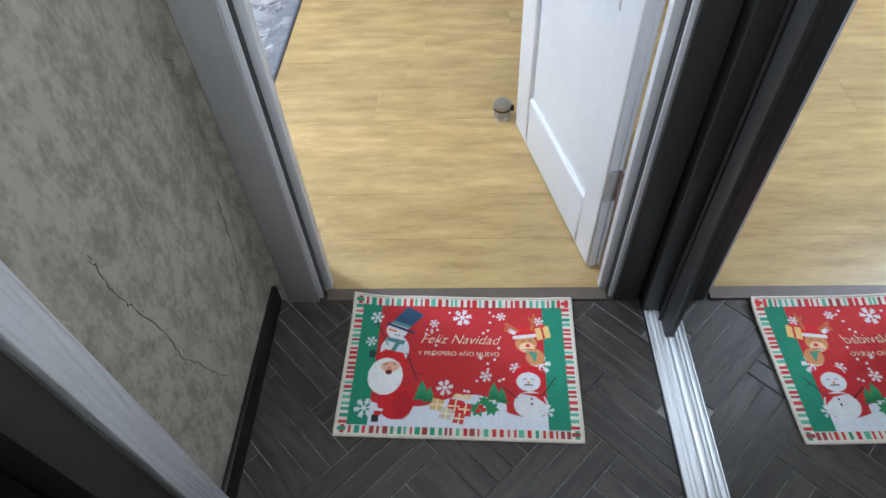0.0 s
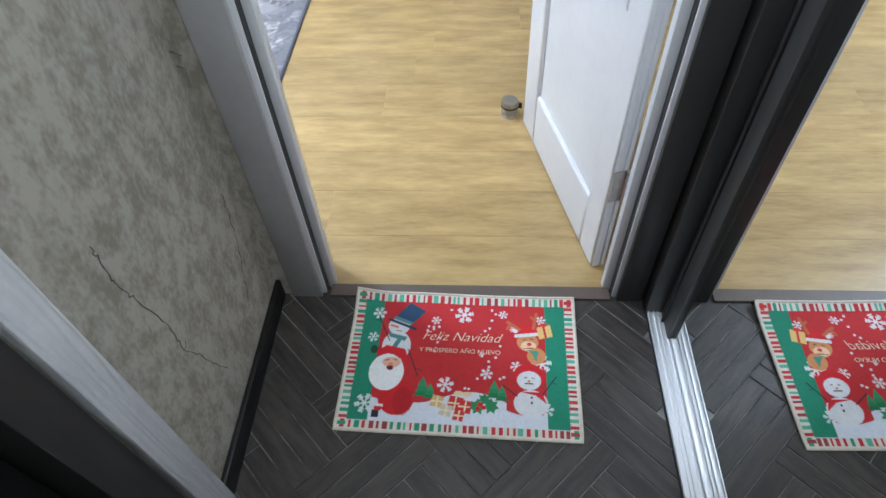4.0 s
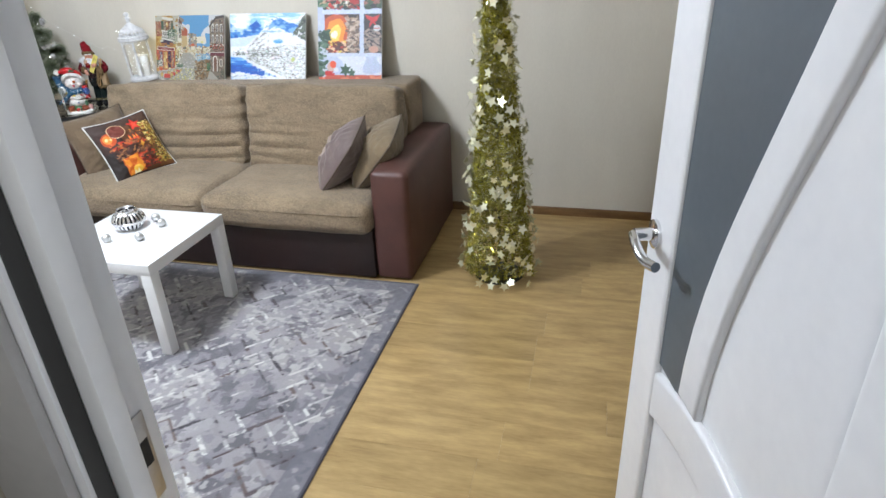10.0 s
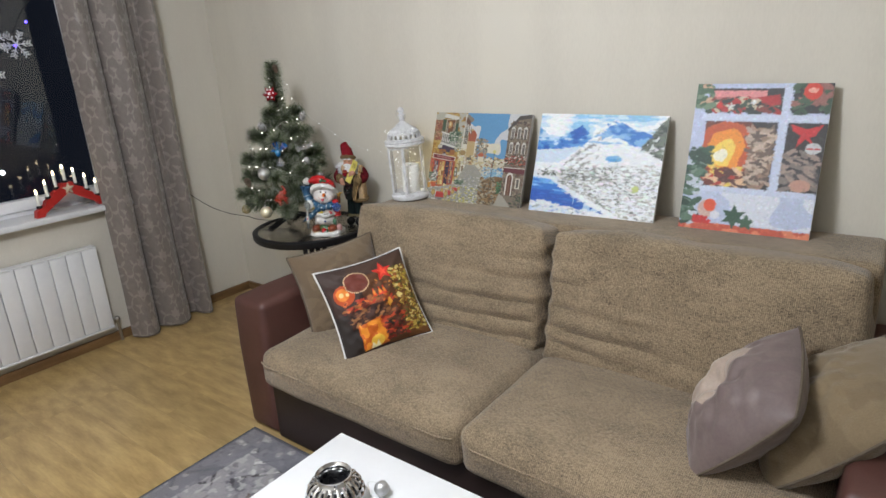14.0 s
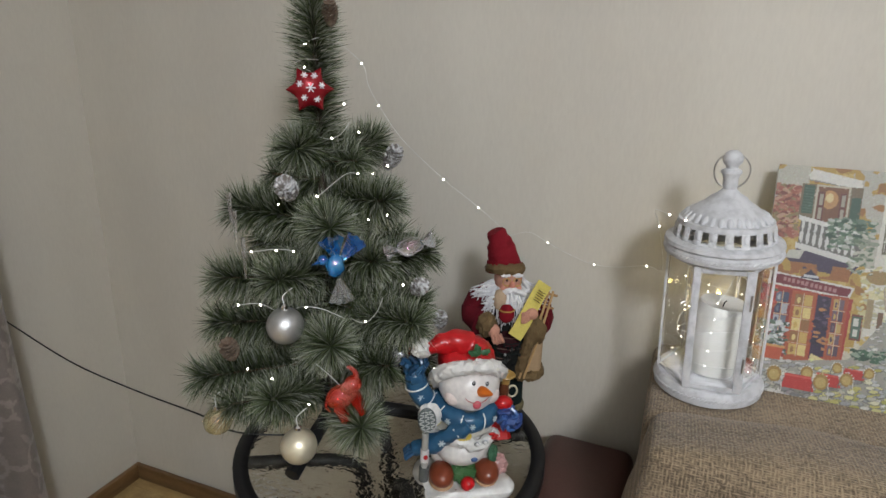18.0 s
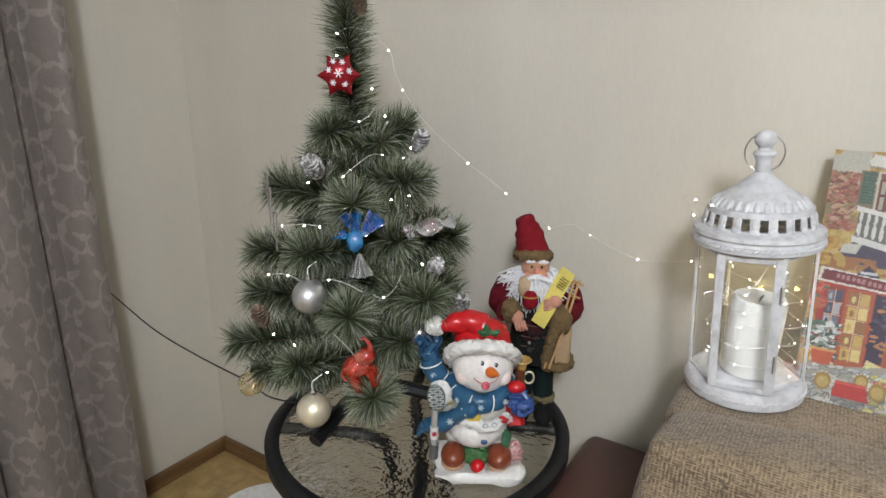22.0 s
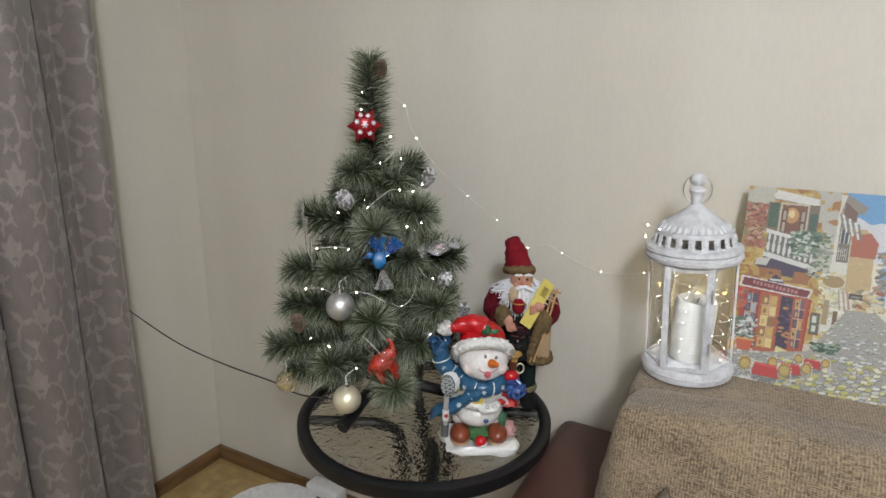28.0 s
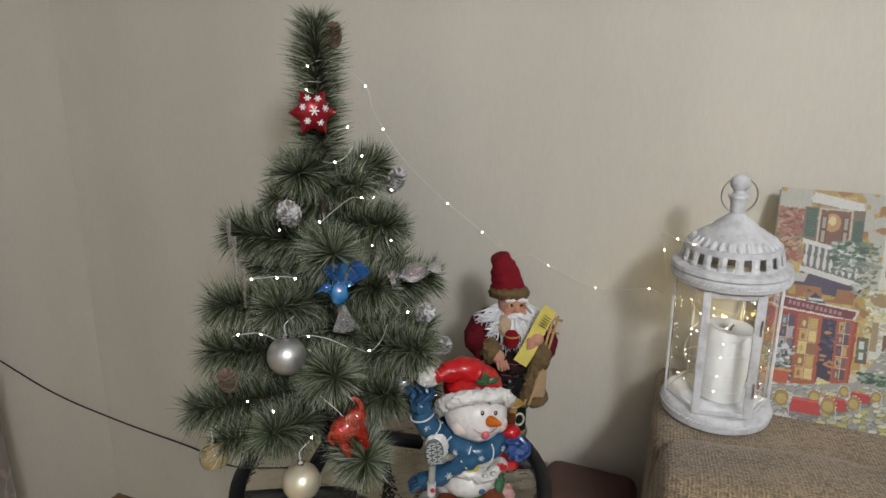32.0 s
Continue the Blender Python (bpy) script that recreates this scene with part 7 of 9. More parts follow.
def snowman():
    W, R, B, cream = (234, 229, 224), (196, 24, 30), (46, 92, 126), (226, 222, 212)
    fur, gold = (236, 234, 230), (186, 150, 84)
    P = []
    add = lambda b, c: P.append((b, c))
    # snow block under the boots
    base = box(0.154, 0.114, 0.016, (0.000, -0.016, 0.0150), 0.006, 3)
    bmesh.ops.subdivide_edges(base, edges=[e for e in base.edges if e.calc_length() > 0.02], cuts=12, use_grid_fill=True)
    add(lumpy(lumpy(base, 0.016, 0.045, 1), 0.004, 0.012, 5), fur)
    for s in (-1, 1):
        add(ball(0.021, (0.040 * s, -0.036, 0.039), 24, (1.05, 1.40, 0.92)), (134, 66, 42))
        add(ball(0.0205, (0.040 * s, -0.036, 0.026), 20, (1.06, 1.42, 0.34)), (188, 150, 116))
        add(lumpy(ball(0.024, (0.031 * s, -0.002, 0.062), 18, (1.05, 1, 1.0)), 0.002, 0.01, 2), W)
    add(ball(0.0125, (0.003, -0.060, 0.033), 18), (204, 20, 28))
    add(ball(0.0126, (0.004, -0.0595, 0.0305), 16, (1, 1, 0.82)), (232, 230, 226))
    add(fleece(ball(0.021, (0.0, -0.036, 0.038), 12, (1.2, 0.7, 0.9)), 0.006, 0.008, 4), (66, 108, 62))
    rs = random.Random(31)
    for k in range(11):
        add(ball(0.0026, (rs.uniform(-0.034, 0.004), rs.uniform(-0.073, -0.062), 0.0225), 6, (1.3, 1, 0.7)), (138, 24, 38))
    add(fleece(ball(0.017, (0.066, -0.016, 0.036), 14, (1, 1, 1.1)), 0.004, 0.006, 9), (196, 150, 146))
    add(fleece(ball(0.013, (0.052, -0.028, 0.068), 12, (0.7, 0.5, 1.4)), 0.004, 0.007, 10), (70, 112, 84))
    # body and belly
    add(ball(0.053, (0, 0.0, 0.084), 32, (1.04, 0.95, 0.82)), W)
    add(ball(0.041, (-0.002, -0.018, 0.080), 28, (1.12, 0.95, 0.72)), W)
    add(ball(0.0052, (0.013, -0.0575, 0.079), 10, (1.2, 0.5, 0.9)), (66, 96, 146))
    # jacket with fleecy hem, pocket and buttons
    add(lumpy(ball(0.051, (0.004, 0.000, 0.126), 32, (1.02, 0.95, 0.62)), 0.005, 0.02, 21), cream)
    hem = [(0.006 + 0.056 * math.cos(a), 0.000 + 0.056 * math.sin(a), 0.106 + 0.010 * math.sin(-a) * (1 if math.sin(a) < 0 else 0.2) - 0.012 * math.exp(-((a - 4.9) / 0.35) ** 2)) for a in (i / 40 * 2 * math.pi for i in range(40))]
    add(fleece(tube(hem, 0.0095, 10, True), 0.004, 0.006, 3), fur)
    add(ball(0.014, (-0.008, -0.054, 0.124), 14, (1.1, 0.5, 0.8)), (226, 200, 92))
    add(ball(0.012, (-0.050, -0.030, 0.148), 14, (0.8, 0.7, 1.3)), (222, 206, 120))
    for x, y in ((0.014, -0.0665), (0.029, -0.0625)):
        add(ball(0.0046, (x, y, 0.116), 10, (1.1, 0.6, 0.9)), (176, 178, 180))
        add(ball(0.0030, (x, y - 0.0022, 0.1165), 8, (1.1, 0.6, 0.9)), (240, 238, 236))
    for x, z in ((0.042, 0.127), (0.048, 0.123), (0.046, 0.119)):
        add(ball(0.0042, (x, -0.0565, z), 8, (1.4, 0.5, 0.8)), (196, 34, 34))
    # scarf: wrap, tail and its white lines and flakes
    wrap = [Vector((0.006 + 0.045 * math.cos(a), -0.003 + 0.045 * math.sin(a), 0.155 + 0.005 * math.sin(a) + 0.004 * math.cos(2 * a))) for a in (i / 36 * 2 * math.pi for i in range(36))]
    add(lumpy(lumpy(tube(wrap, 0.0160, 16, True), 0.006, 0.018, 4), 0.002, 0.006, 5), B)
    for k in range(36):
        if k % 4 == 1:
            p = wrap[k]
            out = Vector((p.x - 0.006, p.y + 0.002, 0)).normalized()
            side = Vector((-out.y, out.x, 0)) * 0.5
            add(tube([p + 0.0172 * (out * math.cos(q) + (UP + side * 0.4) * math.sin(q)) for q in (-1.3, -0.8, -0.3, 0.2, 0.7, 1.2)], 0.0013, 6), (236, 234, 230))
        elif k % 4 == 3:
            p = wrap[k]
            out = Vector((p.x - 0.006, p.y + 0.002, 0.006)).normalized()
            add(crossed(p + out * 0.0180, out, 0.0105), (206, 218, 224))
    tail = curve_points([(0.000, -0.056, 0.150), (-0.030, -0.052, 0.128), (-0.058, -0.040, 0.104), (-0.084, -0.026, 0.086)], 6)
    bm = tube(tail, 0.0150, 14, taper=[0.95 + 0.10 * math.sin(i * 0.6) for i in range(len(tail))])
    add(lumpy(bm, 0.006, 0.014, 6), B)
    for k in (4, 13):
        p = Vector(tail[k])
        add(tube([p + Vector((0.010, -0.012, -0.012)) * 0.75, p + Vector((0, -0.0165, 0)), p + Vector((-0.010, -0.011, 0.012)) * 0.75], 0.0013, 6), (236, 234, 230))
    add(crossed(Vector(tail[9]) + Vector((-0.001, -0.0160, 0.003)), (0, -1, 0.2), 0.012), (206, 218, 224))
    for k in range(6):
        y = -0.036 + 0.005 * k
        add(tube([(-0.082, y, 0.090 - 0.002 * k), (-0.096, y - 0.002, 0.082 + 0.003 * (k % 2)), (-0.103, y, 0.074)], 0.0034, 6), (44, 84, 118))
    # head, cheeks, features turned a little to the side
    add(ball(0.052, (0.008, -0.008, 0.199), 36, (1.02, 0.98, 0.88)), (240, 234, 230))
    for x, y in ((-0.022, -0.034), (0.040, -0.032)):
        add(ball(0.0165, (x, y, 0.190), 18), (240, 224, 218))
    add(ball(0.020, (0.010, -0.038, 0.180), 20, (1.3, 0.8, 0.8)), (240, 232, 228))
    for x, y, z in ((0.007, -0.0545, 0.2235), (0.030, -0.0510, 0.2195)):
        add(ball(0.0036, (x, y, z), 12, (0.85, 0.6, 1.15)), (34, 34, 40))
        add(ball(0.0014, (x - 0.0012, y - 0.0024, z + 0.002), 6), (240, 240, 240))
    add(moved(lathe([(0, -0.003), (0.0092, 0), (0.0088, 0.006), (0.0062, 0.016), (0.003, 0.026), (0, 0.030)], 16), Matrix.Translation((0.020, -0.056, 0.209)) @ Vector((0.42, -0.85, 0.28)).to_track_quat("Z", "Y").to_matrix().to_4x4()), (228, 118, 34))
    add(tube(curve_points([(-0.010, -0.0535, 0.2025), (-0.002, -0.0585, 0.1935), (0.014, -0.0615, 0.1900), (0.030, -0.0565, 0.1945), (0.037, -0.0500, 0.2030)], 5), 0.0008, 6), (196, 120, 116))
    add(ball(0.0072, (0.013, -0.0585, 0.1855), 12, (1, 0.5, 1.05)), (222, 104, 116))
    # red hat: crown, drooping point, fleecy band, bobble, holly
    add(lumpy(lumpy(ball(0.0500, (0.007, 0.014, 0.228), 56, (1.0, 0.94, 0.93)), 0.004, 0.022, 14), 0.0022, 0.0045, 15), R)
    tip = curve_points([(0.004, 0.006, 0.262), (-0.018, 0.004, 0.272), (-0.044, 0.000, 0.268), (-0.064, -0.003, 0.266)], 6)
    add(lumpy(tube(tip, 0.026, 16, taper=[1.0 - 0.60 * i / (len(tip) - 1) for i in range(len(tip))]), 0.004, 0.016, 5), R)
    band = [(0.007 + 0.0565 * math.cos(a), 0.0 - 0.051 * math.sin(a), 0.208 + 0.044 * math.sin(a)) for a in (i / 44 * 2 * math.pi for i in range(44))]
    add(fleece(tube(band, 0.0118, 10, True), 0.005, 0.006, 6), fur)
    add(fleece(ball(0.0160, (-0.075, -0.005, 0.266), 14), 0.005, 0.006, 7), fur)
    for a in (0.35, 1.9, 2.9):
        add(moved(lumpy(ball(0.010, (0.009, 0, 0), 12, (1.1, 0.35, 0.55)), 0.003, 0.004, 2), Matrix.Translation((0.017, -0.040, 0.268)) @ Matrix.Rotation(-a, 4, "Y")), (52, 96, 60))
    for k in range(3):
        add(ball(0.0026, (0.015 + 0.004 * k, -0.046, 0.266 + 0.002 * (k % 2)), 6), (190, 30, 34))
    # raised arm with fringed mitten
    add(lumpy(tube(curve_points([(-0.030, 0.0, 0.146), (-0.056, -0.004, 0.158), (-0.076, -0.004, 0.182), (-0.083, -0.002, 0.206)], 6), 0.0185, 14), 0.003, 0.015, 8), B)
    for c, n in (((-0.066, -0.004, 0.168), (-0.62, 0, 0.78)), ((-0.082, -0.003, 0.196), (-0.25, 0, 0.97))):
        q = Vector(n).to_track_quat("Z", "Y").to_matrix().to_4x4()
        add(moved(tube([(0.0192 * math.cos(i / 20 * 6.2832), 0.0192 * math.sin(i / 20 * 6.2832), 0) for i in range(20)], 0.0014, 6, True), Matrix.Translation(c) @ q), (232, 232, 228))
    add(crossed((-0.076, -0.0225, 0.182), (0, -1, 0.1), 0.0105), (206, 218, 224))
    add(lumpy(ball(0.0185, (-0.085, -0.002, 0.214), 16), 0.006, 0.01, 9), (46, 86, 120))
    for k in range(9):
        a = k * 0.698
        add(tube(curve_points([(-0.085 + 0.010 * math.cos(a), -0.002 + 0.010 * math.sin(a), 0.214), (-0.085 + 0.017 * math.cos(a), -0.002 + 0.016 * math.sin(a), 0.229), (-0.085 + 0.022 * math.cos(a + 0.5), -0.002 + 0.020 * math.sin(a + 0.5), 0.240)], 4), 0.0042, 7), (50, 92, 128) if k % 2 else (36, 72, 106))
    # woven racket with handle
    m = Matrix.Translation((-0.069, -0.048, 0.158)) @ Matrix.Rotation(radians(-6), 4, "Y")
    add(fleece(moved(ball(0.021, (0.006, 0.008, 0.0), 14, (0.95, 0.5, 1.15)), m), 0.003, 0.006, 12), fur)
    add(moved(ball(0.0165, (0, -0.004, 0), 22, (0.95, 0.28, 1.45)), m), (98, 106, 104))
    for k in range(9):
        z = -0.018 + 0.0045 * k
        w = 0.0150 * math.sqrt(max(0.02, 1 - (z / 0.0235) ** 2))
        for j in range(3):
            add(moved(box(w * 0.52, 0.0016, 0.0014, (w * 0.62 * (j - 1), -0.0088 + 0.02 * abs(z) * 0.3, z), m=Matrix.Rotation(0.35 * (1 if (k + j) % 2 else -1), 4, "Y")), m), (206, 208, 204))
    add(tube([(-0.071, -0.051, 0.134), (-0.072, -0.054, 0.106), (-0.073, -0.054, 0.052)], 0.0058, 10), (168, 166, 160))
    add(tube([(-0.0720, -0.0545, 0.104), (-0.0725, -0.0550, 0.082)], 0.0074, 10), (232, 228, 226))
    add(ball(0.0040, (-0.0715, -0.0625, 0.094), 8), (200, 34, 40))
    add(tube([(-0.073, -0.054, 0.070), (-0.074, -0.054, 0.044)], 0.0085, 10), (96, 98, 96))
    # other arm: red sleeve, curly mitten, horn beside it
    add(lumpy(tube(curve_points([(0.046, -0.002, 0.140), (0.064, -0.014, 0.118), (0.068, -0.022, 0.096)], 5), 0.017, 12), 0.003, 0.012, 11), (186, 28, 32))
    add(ball(0.015, (0.066, -0.028, 0.168), 14, (1.1, 0.9, 0.8)), (196, 26, 32))
    add(fleece(ball(0.019, (0.071, -0.038, 0.146), 14, (1, 0.9, 1)), 0.007, 0.009, 13), (58, 86, 146))
    for k in range(7):
        a = k * 0.9
        add(tube(curve_points([(0.072 + 0.006 * math.cos(a), -0.048, 0.146 + 0.006 * math.sin(a)), (0.074 + 0.016 * math.cos(a), -0.052, 0.146 + 0.016 * math.sin(a)), (0.074 + 0.021 * math.cos(a + 0.6), -0.046, 0.146 + 0.021 * math.sin(a + 0.6))], 4), 0.0036, 6), (70, 104, 164) if k % 2 else (48, 72, 132))
    add(lathe([(0.0085, 0.156), (0.0090, 0.176), (0.0082, 0.188)], 16, (0.074, 0.004, 0)), (104, 60, 38))
    add(lathe([(0.0078, 0.186), (0.0082, 0.194), (0.0125, 0.200), (0.0175, 0.203), (0.0165, 0.2045), (0.0100, 0.200), (0, 0.192)], 20, (0.076, 0.004, 0)), gold)
    add(tube([(0.0895 + 0.0085 * math.cos(i / 16 * 6.2832), 0.004, 0.170 + 0.011 * math.sin(i / 16 * 6.2832)) for i in range(16)], 0.0018, 6, True), (214, 206, 176))
    figure("snowman_figurine", P, M_CERAMIC, "painted ceramic snowman figurine with red hat and blue scarf", "figurine", pose(-3.180, 3.910, TZ - 0.0055, 0, 0, 30) @ Matrix.Diagonal((0.99, 0.99, 1.0, 1)))


def santa():
    P = []
    add = lambda b, c: P.append((b, c))
    wine, dark, furc, beard, skin = (104, 20, 32), (30, 31, 29), (116, 96, 66), (238, 238, 240), (204, 150, 128)
    for s, x in ((-1, -0.030), (1, 0.024)):
        add(ball(0.0235, (x, -0.016, 0.0205), 20, (0.98, 1.45, 0.88)), (26, 25, 26))
        add(fleece(lathe([(0.018, 0), (0.0255, 0.003), (0.0265, 0.012), (0.020, 0.017)], 16, (x * 0.95, 0.004, 0.042)), 0.003, 0.007, 2), (122, 112, 82))
        add(lumpy(tube([(x * 0.93, 0.004, 0.05), (x * 0.88, 0.004, 0.10), (x * 0.72, 0.002, 0.17)], 0.023, 14), 0.003, 0.02, s), (22, 34, 34))
    # coat skirt, plaid waistcoat, belt chain
    add(lumpy(lathe([(0.0, 0.142), (0.055, 0.142), (0.059, 0.18), (0.054, 0.23), (0.047, 0.27), (0.030, 0.300), (0, 0.302)], 28), 0.006, 0.03, 1), dark)
    add(lumpy(ball(0.036, (-0.004, -0.030, 0.205), 22, (0.95, 0.8, 1.15)), 0.003, 0.015, 5), (60, 28, 32))
    for k in range(5):
        add(tube([(-0.034, -0.0590 + 0.002 * abs(k - 2), 0.182 + 0.011 * k), (-0.003, -0.0625 + 0.002 * abs(k - 2), 0.180 + 0.011 * k), (0.026, -0.0570 + 0.002 * abs(k - 2), 0.182 + 0.011 * k)], 0.0011, 5), (28, 36, 34) if k % 2 else (110, 84, 74))
    rs = random.Random(8)
    for k in range(22):
        add(ball(0.0032, (rs.uniform(-0.022, 0.020), -0.064 + rs.uniform(-0.003, 0.003), rs.uniform(0.170, 0.212)), 7), rs.choice([(64, 66, 64), (24, 24, 24), (150, 150, 146), (40, 40, 38)]))
    add(lumpy(box(0.042, 0.062, 0.090, (0.056, -0.006, 0.180), 0.012, 3, ), 0.004, 0.02, 3), (186, 158, 124))
    add(fleece(tube(curve_points([(0.074, 0.024, 0.135), (0.078, -0.016, 0.134), (0.054, -0.040, 0.134), (0.022, -0.040, 0.136)], 6), 0.0095, 10), 0.004, 0.007, 4), furc)
    add(fleece(tube(curve_points([(0.022, -0.046, 0.140), (0.026, -0.056, 0.175), (0.036, -0.056, 0.215), (0.040, -0.050, 0.250)], 6), 0.0125, 10), 0.004, 0.007, 6), furc)
    # arms in wine velvet with fur cuffs
    add(lumpy(tube(curve_points([(-0.036, 0.002, 0.290), (-0.066, 0.002, 0.284), (-0.086, -0.008, 0.258), (-0.068, -0.040, 0.248)], 6), 0.0265, 14), 0.006, 0.022, 3), wine)
    add(fleece(ball(0.023, (-0.058, -0.050, 0.250), 14, (1.0, 0.9, 1.05)), 0.005, 0.008, 6), furc)
    add(lumpy(tube(curve_points([(0.034, 0.002, 0.288), (0.062, 0.002, 0.276), (0.076, -0.008, 0.248), (0.060, -0.036, 0.244)], 6), 0.0240, 14), 0.006, 0.022, 4), wine)
    add(fleece(ball(0.025, (0.050, -0.050, 0.238), 14, (1.05, 0.9, 1.2)), 0.005, 0.008, 7), furc)
    add(ball(0.0135, (-0.044, -0.062, 0.242), 14, (1.1, 0.8, 1.0)), skin)
    for k in range(4):
        add(tube(curve_points([(-0.048 + 0.006 * k, -0.068, 0.238), (-0.045 + 0.0065 * k, -0.073, 0.228), (-0.042 + 0.0065 * k, -0.070, 0.219 + 0.002 * abs(k - 1))], 4), 0.0036, 8), skin)
    add(ball(0.0135, (0.034, -0.072, 0.281), 14, (1.2, 0.8, 0.9)), skin)
    for k in range(4):
        add(tube(curve_points([(0.030, -0.076, 0.288 - 0.0055 * k), (0.020, -0.083, 0.286 - 0.0055 * k), (0.013, -0.080, 0.283 - 0.0050 * k)], 4), 0.0034, 8), skin)
    # paper list, sticks, little red bag, sack cloth
    bm = box(0.032, 0.0016, 0.120, (0, 0, 0))
    bmesh.ops.subdivide_edges(bm, edges=bm.edges[:], cuts=6, use_grid_fill=True)
    for v in bm.verts:
        v.co.y += 0.004 * math.sin(v.co.z * 40)
    add(moved(bm, Matrix.Translation((0.030, -0.074, 0.288)) @ Matrix.Rotation(0.515, 4, "Y")), (226, 210, 112))
    for k in range(5):
        add(moved(box(0.017, 0.0008, 0.0014, (0.001, -0.0035, 0.044 - 0.005 * k)), Matrix.Translation((0.030, -0.074, 0.288)) @ Matrix.Rotation(0.515, 4, "Y")), (120, 104, 60))
    for dx in (0.0, 0.010):
        add(tube([(0.020 + dx, -0.062, 0.142), (0.050 + dx, -0.060, 0.232), (0.074 + dx, -0.052, 0.318)], 0.0028, 8), (196, 160, 112))
    add(tube([(0.060, -0.054, 0.316), (0.094, -0.050, 0.308)], 0.0026, 8), (176, 140, 96))
    add(tube([(0.062, -0.055, 0.290), (0.088, -0.052, 0.283)], 0.0020, 8), (176, 140, 96))
    add(lumpy(ball(0.0175, (-0.018, -0.062, 0.277), 18, (1, 0.85, 1.05)), 0.002, 0.01, 9), (132, 18, 32))
    add(tube([(-0.018 + 0.0165 * math.cos(a), -0.064 - 0.014 * math.sin(a), 0.286) for a in (i / 10 * math.pi for i in range(11))], 0.0013, 6), gold_tone)
    add(lumpy(ball(0.018, (-0.030, -0.046, 0.298), 14, (1.0, 0.8, 1.2)), 0.004, 0.012, 10), (190, 166, 138))
    # head, spectacles, curly beard
    add(ball(0.031, (-0.010, -0.014, 0.331), 22, (1.0, 1.0, 1.05)), (202, 152, 132))
    add(ball(0.0075, (-0.006, -0.047, 0.327), 12, (0.9, 1.0, 1.1)), (210, 140, 122))
    for s in (-1, 1):
        add(ball(0.010, (-0.008 + 0.015 * s, -0.038, 0.318), 12), (212, 148, 130))
        add(ball(0.0026, (-0.007 + 0.0105 * s, -0.0435, 0.3355), 8), (60, 40, 34))
        add(tube([(-0.007 + 0.0115 * s + 0.0085 * math.cos(i / 18 * 6.2832), -0.0475, 0.3335 + 0.0075 * math.sin(i / 18 * 6.2832)) for i in range(18)], 0.0008, 5, True), gold_tone)
        add(fleece(ball(0.0075, (-0.007 + 0.013 * s, -0.0415, 0.3445), 8, (1.6, 0.6, 0.5)), 0.002, 0.004, 5), beard)
    rs = random.Random(7)
    for i in range(170):
        a = rs.uniform(-1.75, 1.75)
        x0, y0 = -0.010 + 0.032 * math.sin(a), -0.014 - 0.030 * math.cos(a)
        z0 = 0.318 - 0.010 * math.cos(a) + rs.uniform(-0.008, 0.008)
        drop = (0.050 * math.cos(a) ** 2 + 0.020) * rs.uniform(0.5, 1.0)
        wide = 0.046 * math.sin(a) * rs.uniform(0.5, 1.2)
        pts, ph = [], rs.uniform(0, 6)
        for k in range(5):
            f = k / 4
            pts.append((x0 + wide * f + 0.008 * f * (1 if a > -0.5 else 0) + 0.004 * math.sin(ph + 5 * f), y0 - 0.010 * math.sin(math.pi * f) - 0.008 * f + 0.003 * math.cos(ph + 6 * f), z0 - drop * f + 0.004 * math.sin(ph * 2 + 6 * f)))
        add(tube(curve_points(pts, 3), rs.uniform(0.0016, 0.0036), 5, taper=[1 - 0.05 * k for k in range(13)]), rs.choice([beard, (228, 228, 232), (246, 246, 246)]))
    for s in (-1, 1):
        add(fleece(tube(curve_points([(-0.006, -0.050, 0.320), (-0.006 + 0.014 * s, -0.052, 0.316), (-0.006 + 0.028 * s, -0.044, 0.308)], 4), 0.0055, 8), 0.002, 0.004, 3), beard)
    # stocking cap with a fur brim
    brim = [(-0.016 + 0.0345 * math.cos(a), -0.004 - 0.034 * math.sin(a), 0.347 + 0.008 * math.sin(a)) for a in (i / 30 * 6.2832 for i in range(30))]
    add(fleece(tube(brim, 0.0100, 10, True), 0.004, 0.007, 4), furc)
    cap = curve_points([(-0.017, -0.002, 0.346), (-0.022, 0.000, 0.370), (-0.032, 0.001, 0.396), (-0.042, 0.002, 0.418)], 6)
    add(lumpy(tube(cap, 0.039, 22, taper=[1.0 - 0.52 * (i / (len(cap) - 1)) ** 1.1 + 0.03 * math.sin(i * 1.7) for i in range(len(cap))]), 0.004, 0.02, 5), (126, 22, 34))
    figure("santa_figurine", P, M_CLOTH, "cloth winter figurine with red cap, white beard and sack", "figurine", pose(-3.154, 4.092, TZ + 0.001, 0, 0, 24) @ Matrix.Diagonal((0.84, 0.94, 0.99, 1)))


gold_tone = (196, 160, 84)
M_CERAMIC = printed("painted_ceramic", 0.28, 0.12, 120)
snowman()
santa()


